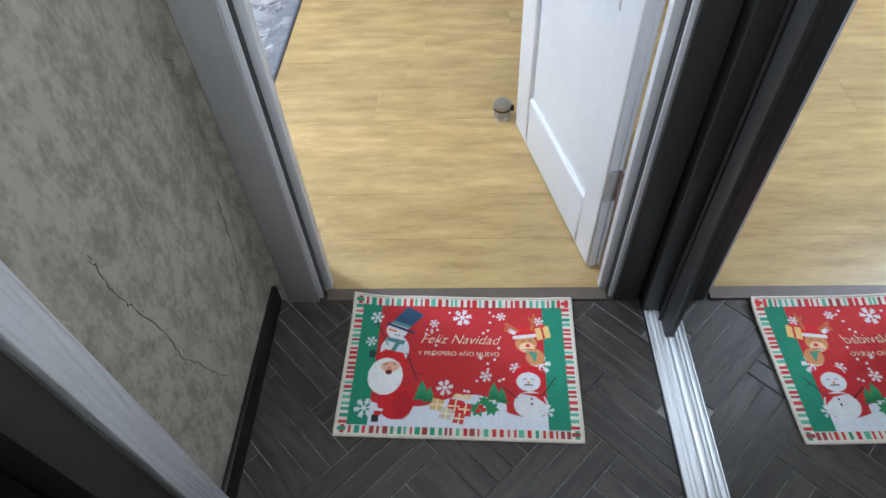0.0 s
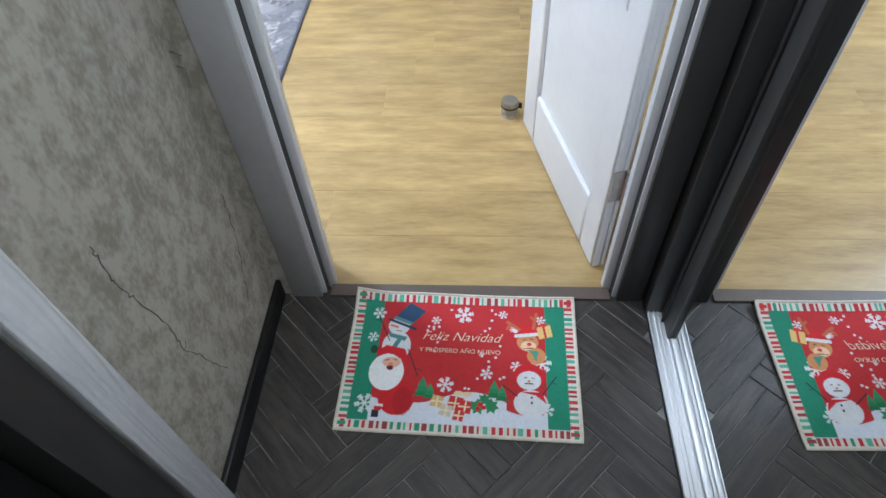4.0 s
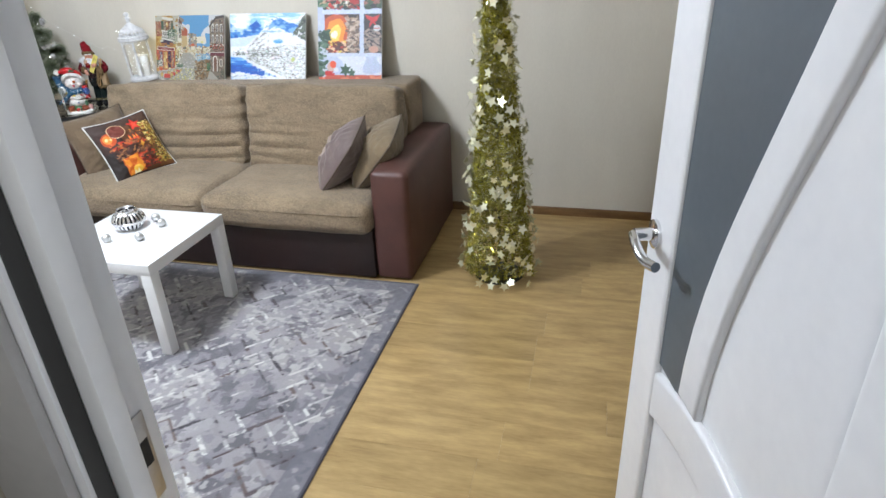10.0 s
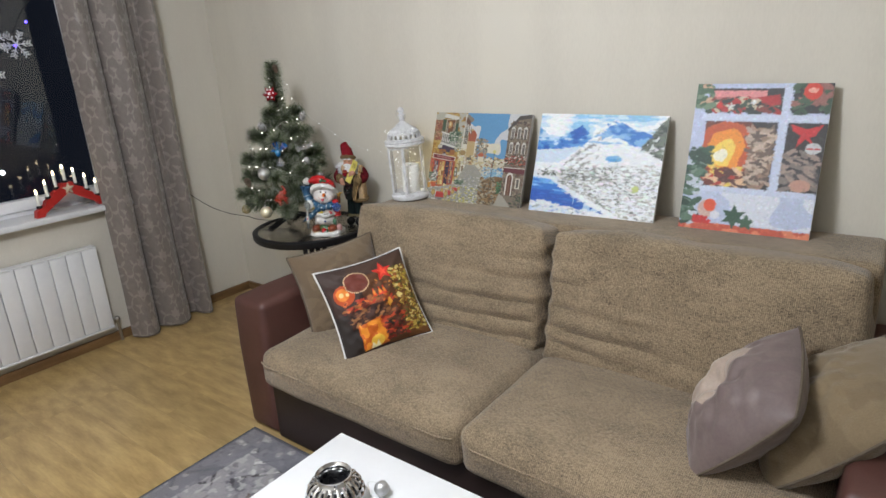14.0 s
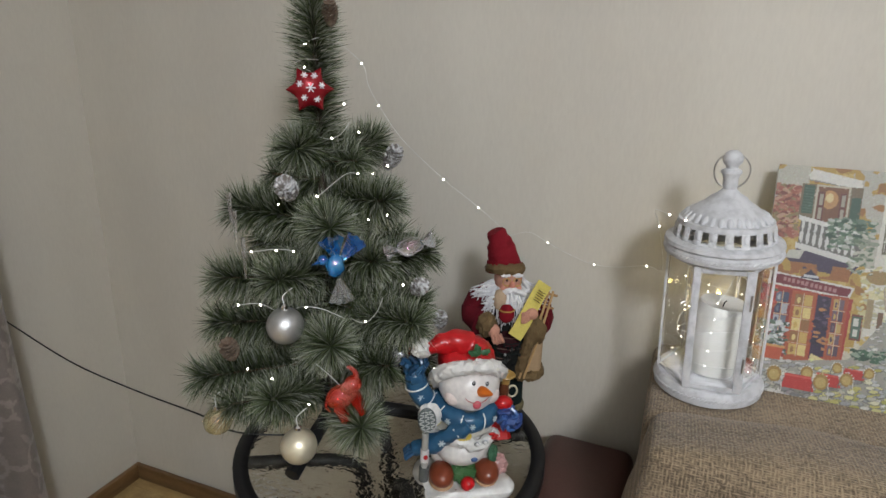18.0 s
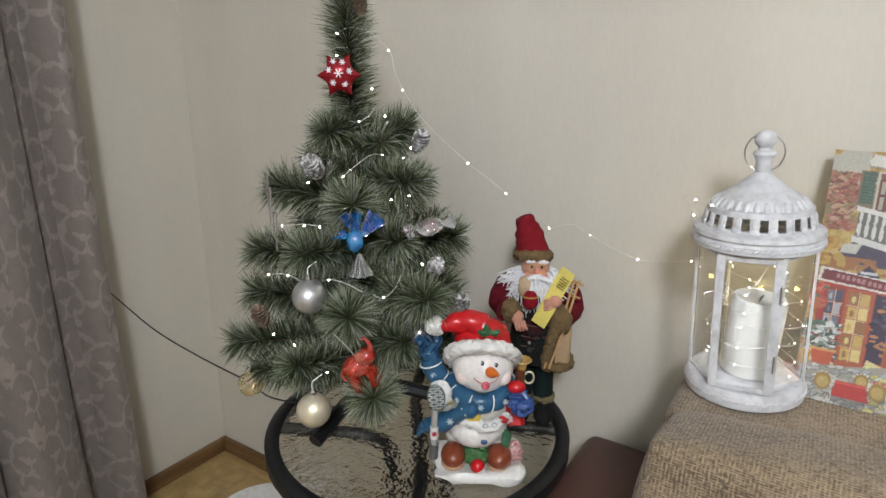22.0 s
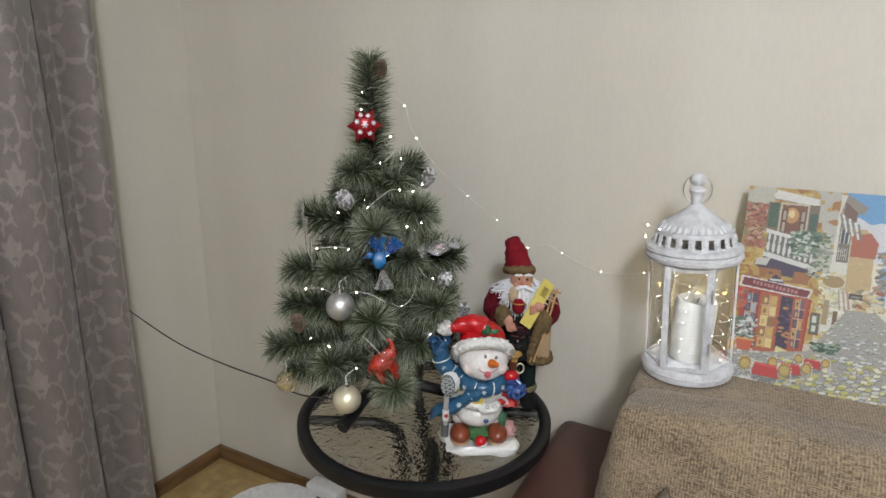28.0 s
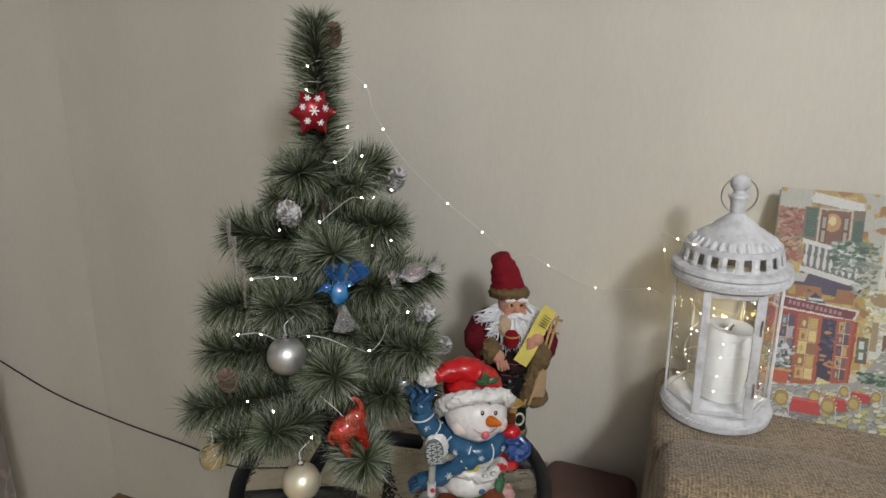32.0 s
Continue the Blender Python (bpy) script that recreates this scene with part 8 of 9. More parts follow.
# ---- lantern on the sofa back ----
def lantern():
    X, Y, Z = -2.790, 4.105, 0.8625
    t = thing("lantern", "white shabby metal lantern with candle and fairy lights", "lantern", Matrix.Translation((X, Y, Z + 0.003)) @ Matrix.Rotation(radians(-3.2), 4, Vector((-0.55, 0.83, 0))) @ Matrix.Rotation(radians(3), 4, "Z") @ Matrix.Diagonal((0.85, 0.85, 0.93, 1)))
    base = part("base", lathe([(0, 0), (0.098, 0), (0.104, 0.004), (0.105, 0.010), (0.104, 0.022), (0.101, 0.027), (0.098, 0.030), (0, 0.030)], 56), M_SHABBY, t)
    part("eave_ring", lathe([(0.084, 0.262), (0.099, 0.263), (0.106, 0.267), (0.107, 0.279), (0.104, 0.283), (0.108, 0.287), (0.106, 0.293), (0.098, 0.297), (0.080, 0.297)], 56), M_SHABBY, t)

    def rope(name, r, z, parent, label):
        """Raised cord of slanting lumps round a rim."""
        out = bmesh.new()
        n = 84
        for k in range(n):
            out = join(out, moved(ball(0.0042, (0, 0, 0), 6, (1.35, 0.55, 0.62)), Matrix.Rotation(k / n * 2 * math.pi, 4, "Z") @ Matrix.Translation((0, -r, z)) @ Matrix.Rotation(-0.6, 4, "Y")))
        part(name, out, M_SHABBY, parent, label)

    rope("rope_moulding", 0.1045, 0.016, base, "raised cord moulding")
    rope("rope_moulding", 0.1065, 0.274, t, "raised cord moulding")
    # pierced collar: blocks between square openings, leaf tips under them
    col = part("collar", lathe([(0.0840, 0.2965), (0.0915, 0.2965), (0.0905, 0.3005), (0.0835, 0.3005)], 48), M_SHABBY, t, "pierced metal collar")
    part("collar_ring", lathe([(0.0785, 0.3205), (0.0860, 0.3200), (0.0850, 0.3290), (0.0760, 0.3300)], 48), M_SHABBY, col)
    n = 20
    bm = join(box(0.0145, 0.0032, 0.0225, (0, 0, 0), 0.0008), ball(0.0085, (0, -0.0012, -0.0105), 12, (1.0, 0.35, 0.75)), ball(0.0050, (0, -0.0022, 0.0020), 10, (0.9, 0.4, 1.6)))
    first = part("slat", bm, M_SHABBY, col)
    for k in range(n):
        m = Matrix.Rotation(k / n * 2 * math.pi, 4, "Z") @ Matrix.Translation((0, -0.0868, 0.3105)) @ Matrix.Rotation(-0.20, 4, "X")
        if k == 0:
            first.matrix_basis = m
        else:
            share("slat", first.data, col, m)
    # fluted roof edge under a smooth cone
    roof = part("roof", lathe([(0.066, 0.328), (0.0765, 0.3295), (0.0715, 0.338), (0.064, 0.344), (0.052, 0.352), (0.047, 0.354), (0.042, 0.357), (0.033, 0.366), (0.022, 0.372), (0.014, 0.379), (0.010, 0.384), (0, 0.386)], 48), M_SHABBY, t)
    flute = part("flute", ball(0.0072, (0, 0, 0), 10, (0.80, 1.55, 0.55)), M_SHABBY, roof)
    for k in range(30):
        m = Matrix.Rotation(k / 30 * 2 * math.pi, 4, "Z") @ Matrix.Translation((0, -0.0725, 0.3355)) @ Matrix.Rotation(0.72, 4, "X")
        if k == 0:
            flute.matrix_basis = m
        else:
            share("flute", flute.data, roof, m)
    part("finial", lathe([(0.012, 0.380), (0.0135, 0.388), (0.0130, 0.398), (0.0155, 0.405), (0.0185, 0.409), (0.0175, 0.413), (0.0105, 0.416), (0.0105, 0.420), (0.0165, 0.426), (0.0180, 0.433), (0.0150, 0.441), (0.0080, 0.446), (0, 0.447)], 28), M_SHABBY, t)
    part("carry_ring", tube([(0.031 * math.cos(i / 32 * 2 * math.pi), -0.003, 0.412 + 0.030 * math.sin(i / 32 * 2 * math.pi)) for i in range(32)], 0.0014, 6, True), M_STEEL, t, "thin wire ring")
    # six sides: a framed door to the front, narrow edges elsewhere
    n = 6
    inr = 0.0985 * math.cos(math.pi / 6)
    for k in range(n):
        turn = Matrix.Rotation(k / n * 2 * math.pi, 4, "Z")
        edge = Matrix.Rotation((k + 0.5) / n * 2 * math.pi, 4, "Z")
        part("corner_post", moved(box(0.0075, 0.0045, 0.233, (0, 0, 0.146), 0.0008), edge @ Matrix.Translation((0, -0.0975, 0))), M_SHABBY, t)
        pane = part("pane", moved(box(0.0900, 0.0014, 0.2325, (0, 0, 0.146)), turn @ Matrix.Translation((0, -inr + 0.004, 0))), M_CLEAR, t, "clear glass pane", False)
        pane.visible_shadow = False
        if k == 0:
            door = part("door_frame", moved(join(box(0.0140, 0.0042, 0.229, (-0.0470, 0, 0.146), 0.0012), box(0.0165, 0.0042, 0.229, (0.0450, 0, 0.146), 0.0012), box(0.0764, 0.0042, 0.0085, (-0.0016, 0, 0.2560), 0.0010), box(0.0764, 0.0042, 0.0085, (-0.0016, 0, 0.0360), 0.0010)), turn @ Matrix.Translation((0, -inr - 0.0022, 0))), M_SHABBY, t, "white door frame with worn edges")
            for z in (0.088, 0.205):
                part("hinge", moved(tube([(0.0490, -0.0035, z - 0.014), (0.0490, -0.0035, z + 0.014)], 0.0018, 8), turn @ Matrix.Translation((0, -inr - 0.0022, 0))), M_STEEL, door, "small wire hinge")
        else:
            for z in (0.2590, 0.0330):
                part("edge_rail", moved(box(0.085, 0.003, 0.0055, (0, 0, z)), turn @ Matrix.Translation((0, -inr + 0.001, 0))), M_SHABBY, t)
    part("latch", moved(tube(curve_points([(-0.060, -0.080, 0.195), (-0.070, -0.084, 0.192), (-0.068, -0.086, 0.184), (-0.060, -0.082, 0.184)], 5), 0.0011, 6), Matrix()), M_STEEL, t)
    c = thing("candle", "thick ivory pillar candle inside the lantern", "candle", pose(X, Y + 0.004, Z + 0.0325, 1.5, 2.5, 0) @ Matrix.Diagonal((0.97, 0.97, 0.83, 1)))
    part("wax", lumpy(lathe([(0, 0), (0.0395, 0), (0.041, 0.004), (0.0415, 0.06), (0.041, 0.146), (0.038, 0.154), (0.032, 0.150), (0.020, 0.145), (0, 0.143)], 40), 0.002, 0.03, 2), M_CREAM, c)
    part("wick", tube([(0, 0, 0.142), (0.001, 0, 0.152), (0.004, 0, 0.158)], 0.0012, 5), M_BLACK, c)
    g = thing("lantern_lights", "string of tiny warm lights inside the lantern", "fairy lights", pose(X, Y, Z))
    rs = random.Random(9)
    pts = []
    for i in range(46):
        a = i * 0.9
        r = 0.054 + 0.016 * rs.random() if i < 34 else 0.022 + 0.03 * rs.random()
        pts.append(Vector((r * math.cos(a), r * math.sin(a), (0.042 + 0.150 * i / 34 if i < 34 else 0.20 + 0.03 * rs.random()) + rs.uniform(-0.012, 0.012))))
    part("light_wire", tube(curve_points(pts, 3), 0.0006, 4), M_LAMPWIRE, g)
    for p in pts:
        share("light", LED, g, Matrix.Translation(p) @ Matrix.Scale(0.62, 4))


lantern()


# ---- light wire on the wall, from tree to lantern ----
def wall_lights():
    g = thing("wall_lights", "thin silver light wire strung along the wall", "fairy lights", pose(0, 0, 0))
    pts = [Vector(p) for p in ((-3.43, 3.935, 1.43), (-3.388, 3.946, 1.395), (-3.376, 3.944, 1.362), (-3.353, 3.938, 1.330), (-3.320, 3.958, 1.275), (-3.266, 4.012, 1.204), (-3.240, 4.045, 1.172), (-3.217, 4.067, 1.146), (-3.195, 4.10, 1.115), (-3.205, 4.20, 1.070), (-3.219, 4.280, 1.035), (-3.171, 4.285, 1.049), (-3.128, 4.283, 1.032), (-3.075, 4.284, 1.010), (-3.026, 4.284, 0.997), (-2.975, 4.282, 1.000), (-2.921, 4.27, 1.015), (-2.890, 4.215, 1.03), (-2.905, 4.15, 1.13), (-2.915, 4.11, 1.168), (-2.890, 4.07, 1.172), (-2.865, 4.06, 1.168))]
    part("light_wire", tube(curve_points(pts, 6), 0.00045, 5), M_LAMPWIRE, g)
    for i in (1, 3, 5, 7, 10, 12, 14, 16, 18, 20, 21):
        share("light", LED, g, Matrix.Translation(pts[i] + Vector((0, -0.002, 0))) @ Matrix.Scale(0.85, 4))


wall_lights()

# black lead from behind the curtain to the tree
solo("power_lead", tube(curve_points([(-4.46, 3.90, 0.80), (-4.36, 3.905, 0.765), (-4.12, 3.88, 0.722), (-3.909, 3.86, 0.712), (-3.685, 3.82, 0.732), (-3.58, 3.80, 0.735), (-3.47, 3.86, 0.722)], 8), 0.0017, 6), M_BLACK, "thin black power lead hanging to the tree", "cable")


# ---- robot vacuum and dock ----
def robot():
    t = thing("robot_vacuum", "round white robot vacuum parked at its dock", "robot vacuum", pose(-3.985, 4.055, 0.001, 0, 0, -40))
    part("body", lathe([(0, 0.008), (0.150, 0.008), (0.165, 0.016), (0.170, 0.030), (0.170, 0.070), (0.166, 0.080), (0.155, 0.084), (0, 0.085)], 56), M_PLASTIC, t)
    part("turret", lathe([(0, 0.0855), (0.044, 0.0855), (0.044, 0.094), (0.040, 0.098), (0, 0.098)], 36, (0, 0.02, 0)), M_PLASTIC, t)
    part("turret_slot", lathe([(0.0442, 0.088), (0.0446, 0.088), (0.0446, 0.092), (0.0442, 0.092)], 36, (0, 0.02, 0)), M_BLACK, t)
    part("seam", box(0.20, 0.004, 0.001, (0, -0.05, 0.0852)), M_STEEL, t)
    part("bumper_gap", lathe([(0.1702, 0.032), (0.1712, 0.033), (0.1702, 0.034)], 56), M_BLACK, t)
    for s in (-1, 1):
        part("wheel", moved(lathe([(0, -0.012), (0.032, -0.012), (0.034, 0), (0.032, 0.012), (0, 0.012)], 20), Matrix.Translation((0.11 * s, 0, 0.034)) @ Matrix.Rotation(math.pi / 2, 4, "Y")), M_BLACK, t)
    d = thing("charging_dock", "white robot charging dock against the skirting", "charging dock", pose(-3.90, 4.235, 0.0))
    part("body", slab(-0.07, 0.07, -0.02, 0.04, 0, 0.105, 0.012, 3), M_PLASTIC, d)
    part("panel", slab(-0.055, 0.055, -0.0225, -0.0195, 0.012, 0.07, 0.002), M_BLACK, d)
    part("lead", tube(curve_points([(0.07, 0.01, 0.03), (0.13, 0.02, 0.012), (0.20, 0.03, 0.006), (0.30, 0.035, 0.006)], 6), 0.0025, 6), M_PLASTIC, d)


robot()


# ---- door mat ----
def doormat():
    w, h = 0.595, 0.400
    p = Print(w, h, 0.0016, (198, 38, 42))
    cream, green, white, red = (226, 220, 208), (48, 136, 106), (228, 228, 232), (190, 40, 44)
    # striped border
    p.rect(0, 0, w, h, cream)
    rs = random.Random(6)
    cols = [red, red, (60, 150, 118), (196, 54, 56), (150, 60, 60), (104, 178, 150)]
    b = 0.024
    x = 0.012
    while x < w - 0.012:
        d = rs.choice((0.006, 0.009, 0.012))
        for v in (0.006, h - b - 0.002):
            p.rect(x, v, x + d, v + b - 0.004, rs.choice(cols))
        x += d + rs.choice((0.006, 0.009))
    x = 0.012
    while x < h - 0.012:
        d = rs.choice((0.006, 0.009))
        for u in (0.006, w - b - 0.002):
            p.rect(u, x, u + b - 0.004, x + d, rs.choice(cols))
        x += d + rs.choice((0.005, 0.008))
    p.rect(b + 0.002, b + 0.002, w - b - 0.002, h - b - 0.002, red)
    p.lay((p.u > b) & (p.u < w - b) & (p.v > b) & (p.v < h - b) & (p.noise(0.02, 3) > 0.75), (190, 28, 38), 0.4)
    # snow ground, green side panels
    p.lay((p.u > b + 0.002) & (p.u < w - b - 0.002) & (p.v > b) & (p.v < 0.075 + 0.018 * np.sin(p.u * 22 + 0.6) + 0.02 * (np.abs(p.u / w - 0.5) < 0.2)), (222, 226, 236))
    p.rect(b + 0.002, b + 0.002, b + 0.054, h - b - 0.002, green)
    p.rect(w - b - 0.056, b + 0.002, w - b - 0.002, h - b - 0.002, green)
    for u, v, r in ((0.30, 0.340, 0.024), (0.225, 0.318, 0.012), (0.405, 0.345, 0.012), (0.365, 0.165, 0.015), (0.440, 0.190, 0.014), (0.262, 0.130, 0.020), (0.505, 0.200, 0.024), (0.505, 0.330, 0.013), (0.068, 0.335, 0.017), (0.060, 0.260, 0.014), (0.065, 0.070, 0.024), (0.515, 0.075, 0.016), (0.350, 0.220, 0.006), (0.43, 0.300, 0.008)):
        p.flake(u, v, r, white, r * 0.17)
    for i in range(26):
        p.disc(rs.uniform(0.17, 0.44), rs.uniform(0.12, 0.36), 0.0035, 0.0035, white)
    # plain festive shapes: snow figures, parcels, firs
    ink, skin = (46, 42, 46), (232, 182, 152)
    p.disc(0.125, 0.235, 0.038, 0.044, white); p.disc(0.126, 0.296, 0.029, 0.027, white); p.disc(0.140, 0.228, 0.020, 0.036, (214, 218, 228), 0.6)
    p.poly([(0.108, 0.318), (0.158, 0.300), (0.196, 0.345), (0.150, 0.372)], (48, 80, 112)); p.poly([(0.108, 0.318), (0.158, 0.300), (0.165, 0.308), (0.114, 0.327)], (96, 140, 150)); p.line(0.098, 0.316, 0.170, 0.288, 0.008, (38, 62, 94))
    p.line(0.105, 0.25, 0.068, 0.325, 0.003, ink); p.line(0.075, 0.31, 0.060, 0.315, 0.002, ink); p.line(0.158, 0.225, 0.190, 0.150, 0.003, ink); p.line(0.18, 0.172, 0.20, 0.165, 0.002, ink)
    p.poly([(0.100, 0.275), (0.152, 0.262), (0.146, 0.250), (0.102, 0.262)], (86, 140, 140)); p.poly([(0.128, 0.262), (0.140, 0.258), (0.118, 0.212), (0.108, 0.220)], (86, 140, 140))
    p.line(0.122, 0.292, 0.104, 0.298, 0.006, (226, 120, 60)); p.line(0.128, 0.304, 0.136, 0.300, 0.0022, ink); p.line(0.112, 0.308, 0.118, 0.305, 0.0022, ink); p.line(0.118, 0.282, 0.134, 0.279, 0.002, ink)
    p.disc(0.142, 0.090, 0.046, 0.048, (202, 24, 34)); p.disc(0.158, 0.080, 0.024, 0.038, (170, 18, 30), 0.7)
    p.poly([(0.072, 0.215), (0.100, 0.236), (0.150, 0.226), (0.166, 0.180), (0.140, 0.196), (0.09, 0.200)], (206, 26, 34)); p.disc(0.068, 0.222, 0.010, 0.012, (40, 70, 60))
    p.disc(0.108, 0.158, 0.045, 0.052, (240, 240, 240)); p.disc(0.118, 0.186, 0.024, 0.015, skin); p.disc(0.116, 0.170, 0.009, 0.007, (120, 30, 34)); p.disc(0.117, 0.180, 0.006, 0.005, (226, 140, 120)); p.line(0.102, 0.190, 0.110, 0.193, 0.0022, ink); p.line(0.124, 0.194, 0.132, 0.192, 0.0022, ink)
    p.rect(0.078, 0.062, 0.112, 0.070, white); p.rect(0.085, 0.034, 0.104, 0.054, ink); p.rect(0.090, 0.052, 0.108, 0.063, (196, 26, 34))
    p.disc(0.470, 0.262, 0.028, 0.026, (208, 142, 88)); p.disc(0.472, 0.250, 0.020, 0.015, (238, 200, 164)); p.disc(0.474, 0.256, 0.006, 0.005, (206, 60, 50)); p.line(0.460, 0.243, 0.484, 0.244, 0.003, (140, 50, 44)); p.line(0.458, 0.268, 0.465, 0.271, 0.0022, ink); p.line(0.477, 0.273, 0.484, 0.271, 0.0022, ink)
    p.poly([(0.442, 0.284), (0.502, 0.292), (0.484, 0.318), (0.452, 0.312)], (206, 26, 34)); p.line(0.440, 0.280, 0.502, 0.288, 0.010, white); p.disc(0.438, 0.296, 0.007, 0.007, white)
    p.line(0.448, 0.300, 0.418, 0.322, 0.009, (190, 104, 60)); p.line(0.424, 0.318, 0.416, 0.300, 0.007, (190, 104, 60)); p.line(0.486, 0.305, 0.494, 0.350, 0.009, (190, 104, 60)); p.line(0.490, 0.328, 0.480, 0.340, 0.007, (190, 104, 60))
    p.disc(0.492, 0.222, 0.024, 0.024, (208, 142, 88)); p.poly([(0.462, 0.240), (0.498, 0.236), (0.492, 0.205), (0.478, 0.232)], (84, 150, 126))
    p.poly([(0.500, 0.272), (0.536, 0.282), (0.530, 0.318), (0.494, 0.308)], (236, 196, 120)); p.line(0.518, 0.278, 0.512, 0.312, 0.006, (200, 50, 50)); p.disc(0.512, 0.317, 0.010, 0.006, (214, 60, 56))
    p.disc(0.476, 0.090, 0.042, 0.036, white); p.disc(0.472, 0.164, 0.039, 0.036, (206, 26, 34)); p.disc(0.472, 0.152, 0.030, 0.026, white); p.poly([(0.440, 0.122), (0.505, 0.120), (0.515, 0.090), (0.488, 0.112)], (206, 26, 34)); p.line(0.505, 0.115, 0.540, 0.165, 0.003, ink); p.line(0.528, 0.148, 0.540, 0.145, 0.002, ink); p.line(0.442, 0.108, 0.408, 0.135, 0.003, ink)
    p.line(0.460, 0.158, 0.467, 0.160, 0.0022, ink); p.line(0.478, 0.160, 0.485, 0.158, 0.0022, ink); p.disc(0.472, 0.150, 0.004, 0.003, (226, 120, 60)); p.line(0.462, 0.143, 0.482, 0.143, 0.0022, ink)
    for v in (0.106, 0.092):
        p.disc(0.478, v, 0.003, 0.003, ink)
    for u, v, q in ((0.205, 0.095, 0.042), (0.225, 0.090, 0.032), (0.385, 0.100, 0.038), (0.405, 0.094, 0.032)):
        for k in range(3):
            p.poly([(u - q * (0.55 - 0.12 * k), v + q * 0.32 * k), (u, v + q * (0.62 + 0.34 * k)), (u + q * (0.55 - 0.12 * k), v + q * 0.32 * k)], [(40, 120, 74), (52, 138, 88), (66, 150, 100)][k])
    for u, v, q, col in ((0.245, 0.085, 0.018, (214, 180, 120)), (0.290, 0.082, 0.022, (200, 44, 46)), (0.268, 0.062, 0.018, (206, 196, 180)), (0.315, 0.074, 0.020, (206, 36, 40)), (0.300, 0.050, 0.016, (196, 60, 56))):
        p.poly([(u - q, v - 0.7 * q), (u + 0.6 * q, v - q), (u + q, v + 0.6 * q), (u - 0.6 * q, v + 0.9 * q)], col); p.line(u - 0.1 * q, v - 0.8 * q, u + 0.1 * q, v + 0.7 * q, 0.004, (240, 222, 180)); p.line(u - 0.8 * q, v, u + 0.8 * q, v - 0.1 * q, 0.004, (240, 222, 180))
    p.disc(0.297, 0.108, 0.012, 0.007, (236, 214, 170)); p.disc(0.318, 0.106, 0.012, 0.007, (236, 214, 170))
    for u, v, q in ((0.345, 0.075, 0.022), (0.362, 0.095, 0.018), (0.378, 0.078, 0.022)):
        p.star(u, v, q, (60, 140, 90), 7, 0.6)
    for u, v in ((0.352, 0.082), (0.36, 0.074), (0.346, 0.07)):
        p.disc(u, v, 0.006, 0.006, (206, 30, 36))
    p.vary(0.06, 0.006, 9)
    d = thing("doormat", "red and green printed festive doormat on dark tiles", "doormat", pose(0.0, 0.746, 0.0) @ pose(0, 0, 0, 0, 0, -1.6))

    def lift(u, v):
        return 0.020 * np.clip(1 - np.hypot(u, (h - v)) / 0.10, 0, 1) ** 1.5 + 0.007 * np.clip((v - h + 0.03) / 0.03, 0, 1) + 0.003 * np.sin(u * 9) ** 2 * (v / h) + 0.006 * np.clip(1 - np.hypot(w - u, h - v) / 0.08, 0, 1)

    place = lambda u, v: (u - w / 2, v - h / 2, 0.0062 + lift(u, v))
    share("printed_face", p.mesh("printed_face", printed("mat_print", 0.85, 0.6, 600), place), d, Matrix())
    edge = []
    for k in range(96):
        s = k / 24
        a, c = [(s, 0), (1, s - 1), (3 - s, 1), (0, 4 - s)][int(s)]
        edge.append(tuple(float(q) for q in place(np.array(a * w), np.array(c * h))))
    part("binding", tube([(x, y, z - 0.0015) for x, y, z in edge], 0.0042, 8, True), mat("cream_binding", (0.62, 0.56, 0.47), None, 90, 0.9, bump=0.4), d, "cream sewn binding")
    bm = bmesh.new()
    me = p.mesh("tmp", M_BLACK, lambda u, v: (u - w / 2, v - h / 2, 0.0025 + lift(u, v)))
    me.name = "backing"
    me.materials.clear()
    me.materials.append(M_BLACK)
    share("backing", me, d, Matrix())

    def words(text, size, x, y, shear, bold):
        cu = bpy.data.curves.new("lettering", "FONT")
        cu.body, cu.size, cu.shear, cu.align_x, cu.offset = text, size, shear, "CENTER", bold
        cu.extrude = 0.0002
        tmp = bpy.data.objects.new("lettering", cu)
        scene.collection.objects.link(tmp)
        bpy.context.view_layer.update()
        mesh = bpy.data.meshes.new_from_object(tmp.evaluated_get(bpy.context.evaluated_depsgraph_get()))
        bpy.data.objects.remove(tmp)
        mesh.materials.clear()
        mesh.materials.append(M_LETTER)
        share("lettering", mesh, d, Matrix.Translation((x, y, 0.0082)))

    words("Feliz Navidad", 0.0385, -0.004, 0.057, 0.42, -0.0004)
    words("Y PRÓSPERO AÑO NUEVO", 0.0178, -0.004, 0.021, 0.0, 0.0)


M_LETTER = mat("cream_ink", (0.72, 0.62, 0.46), None, 60, 0.8)
doormat()


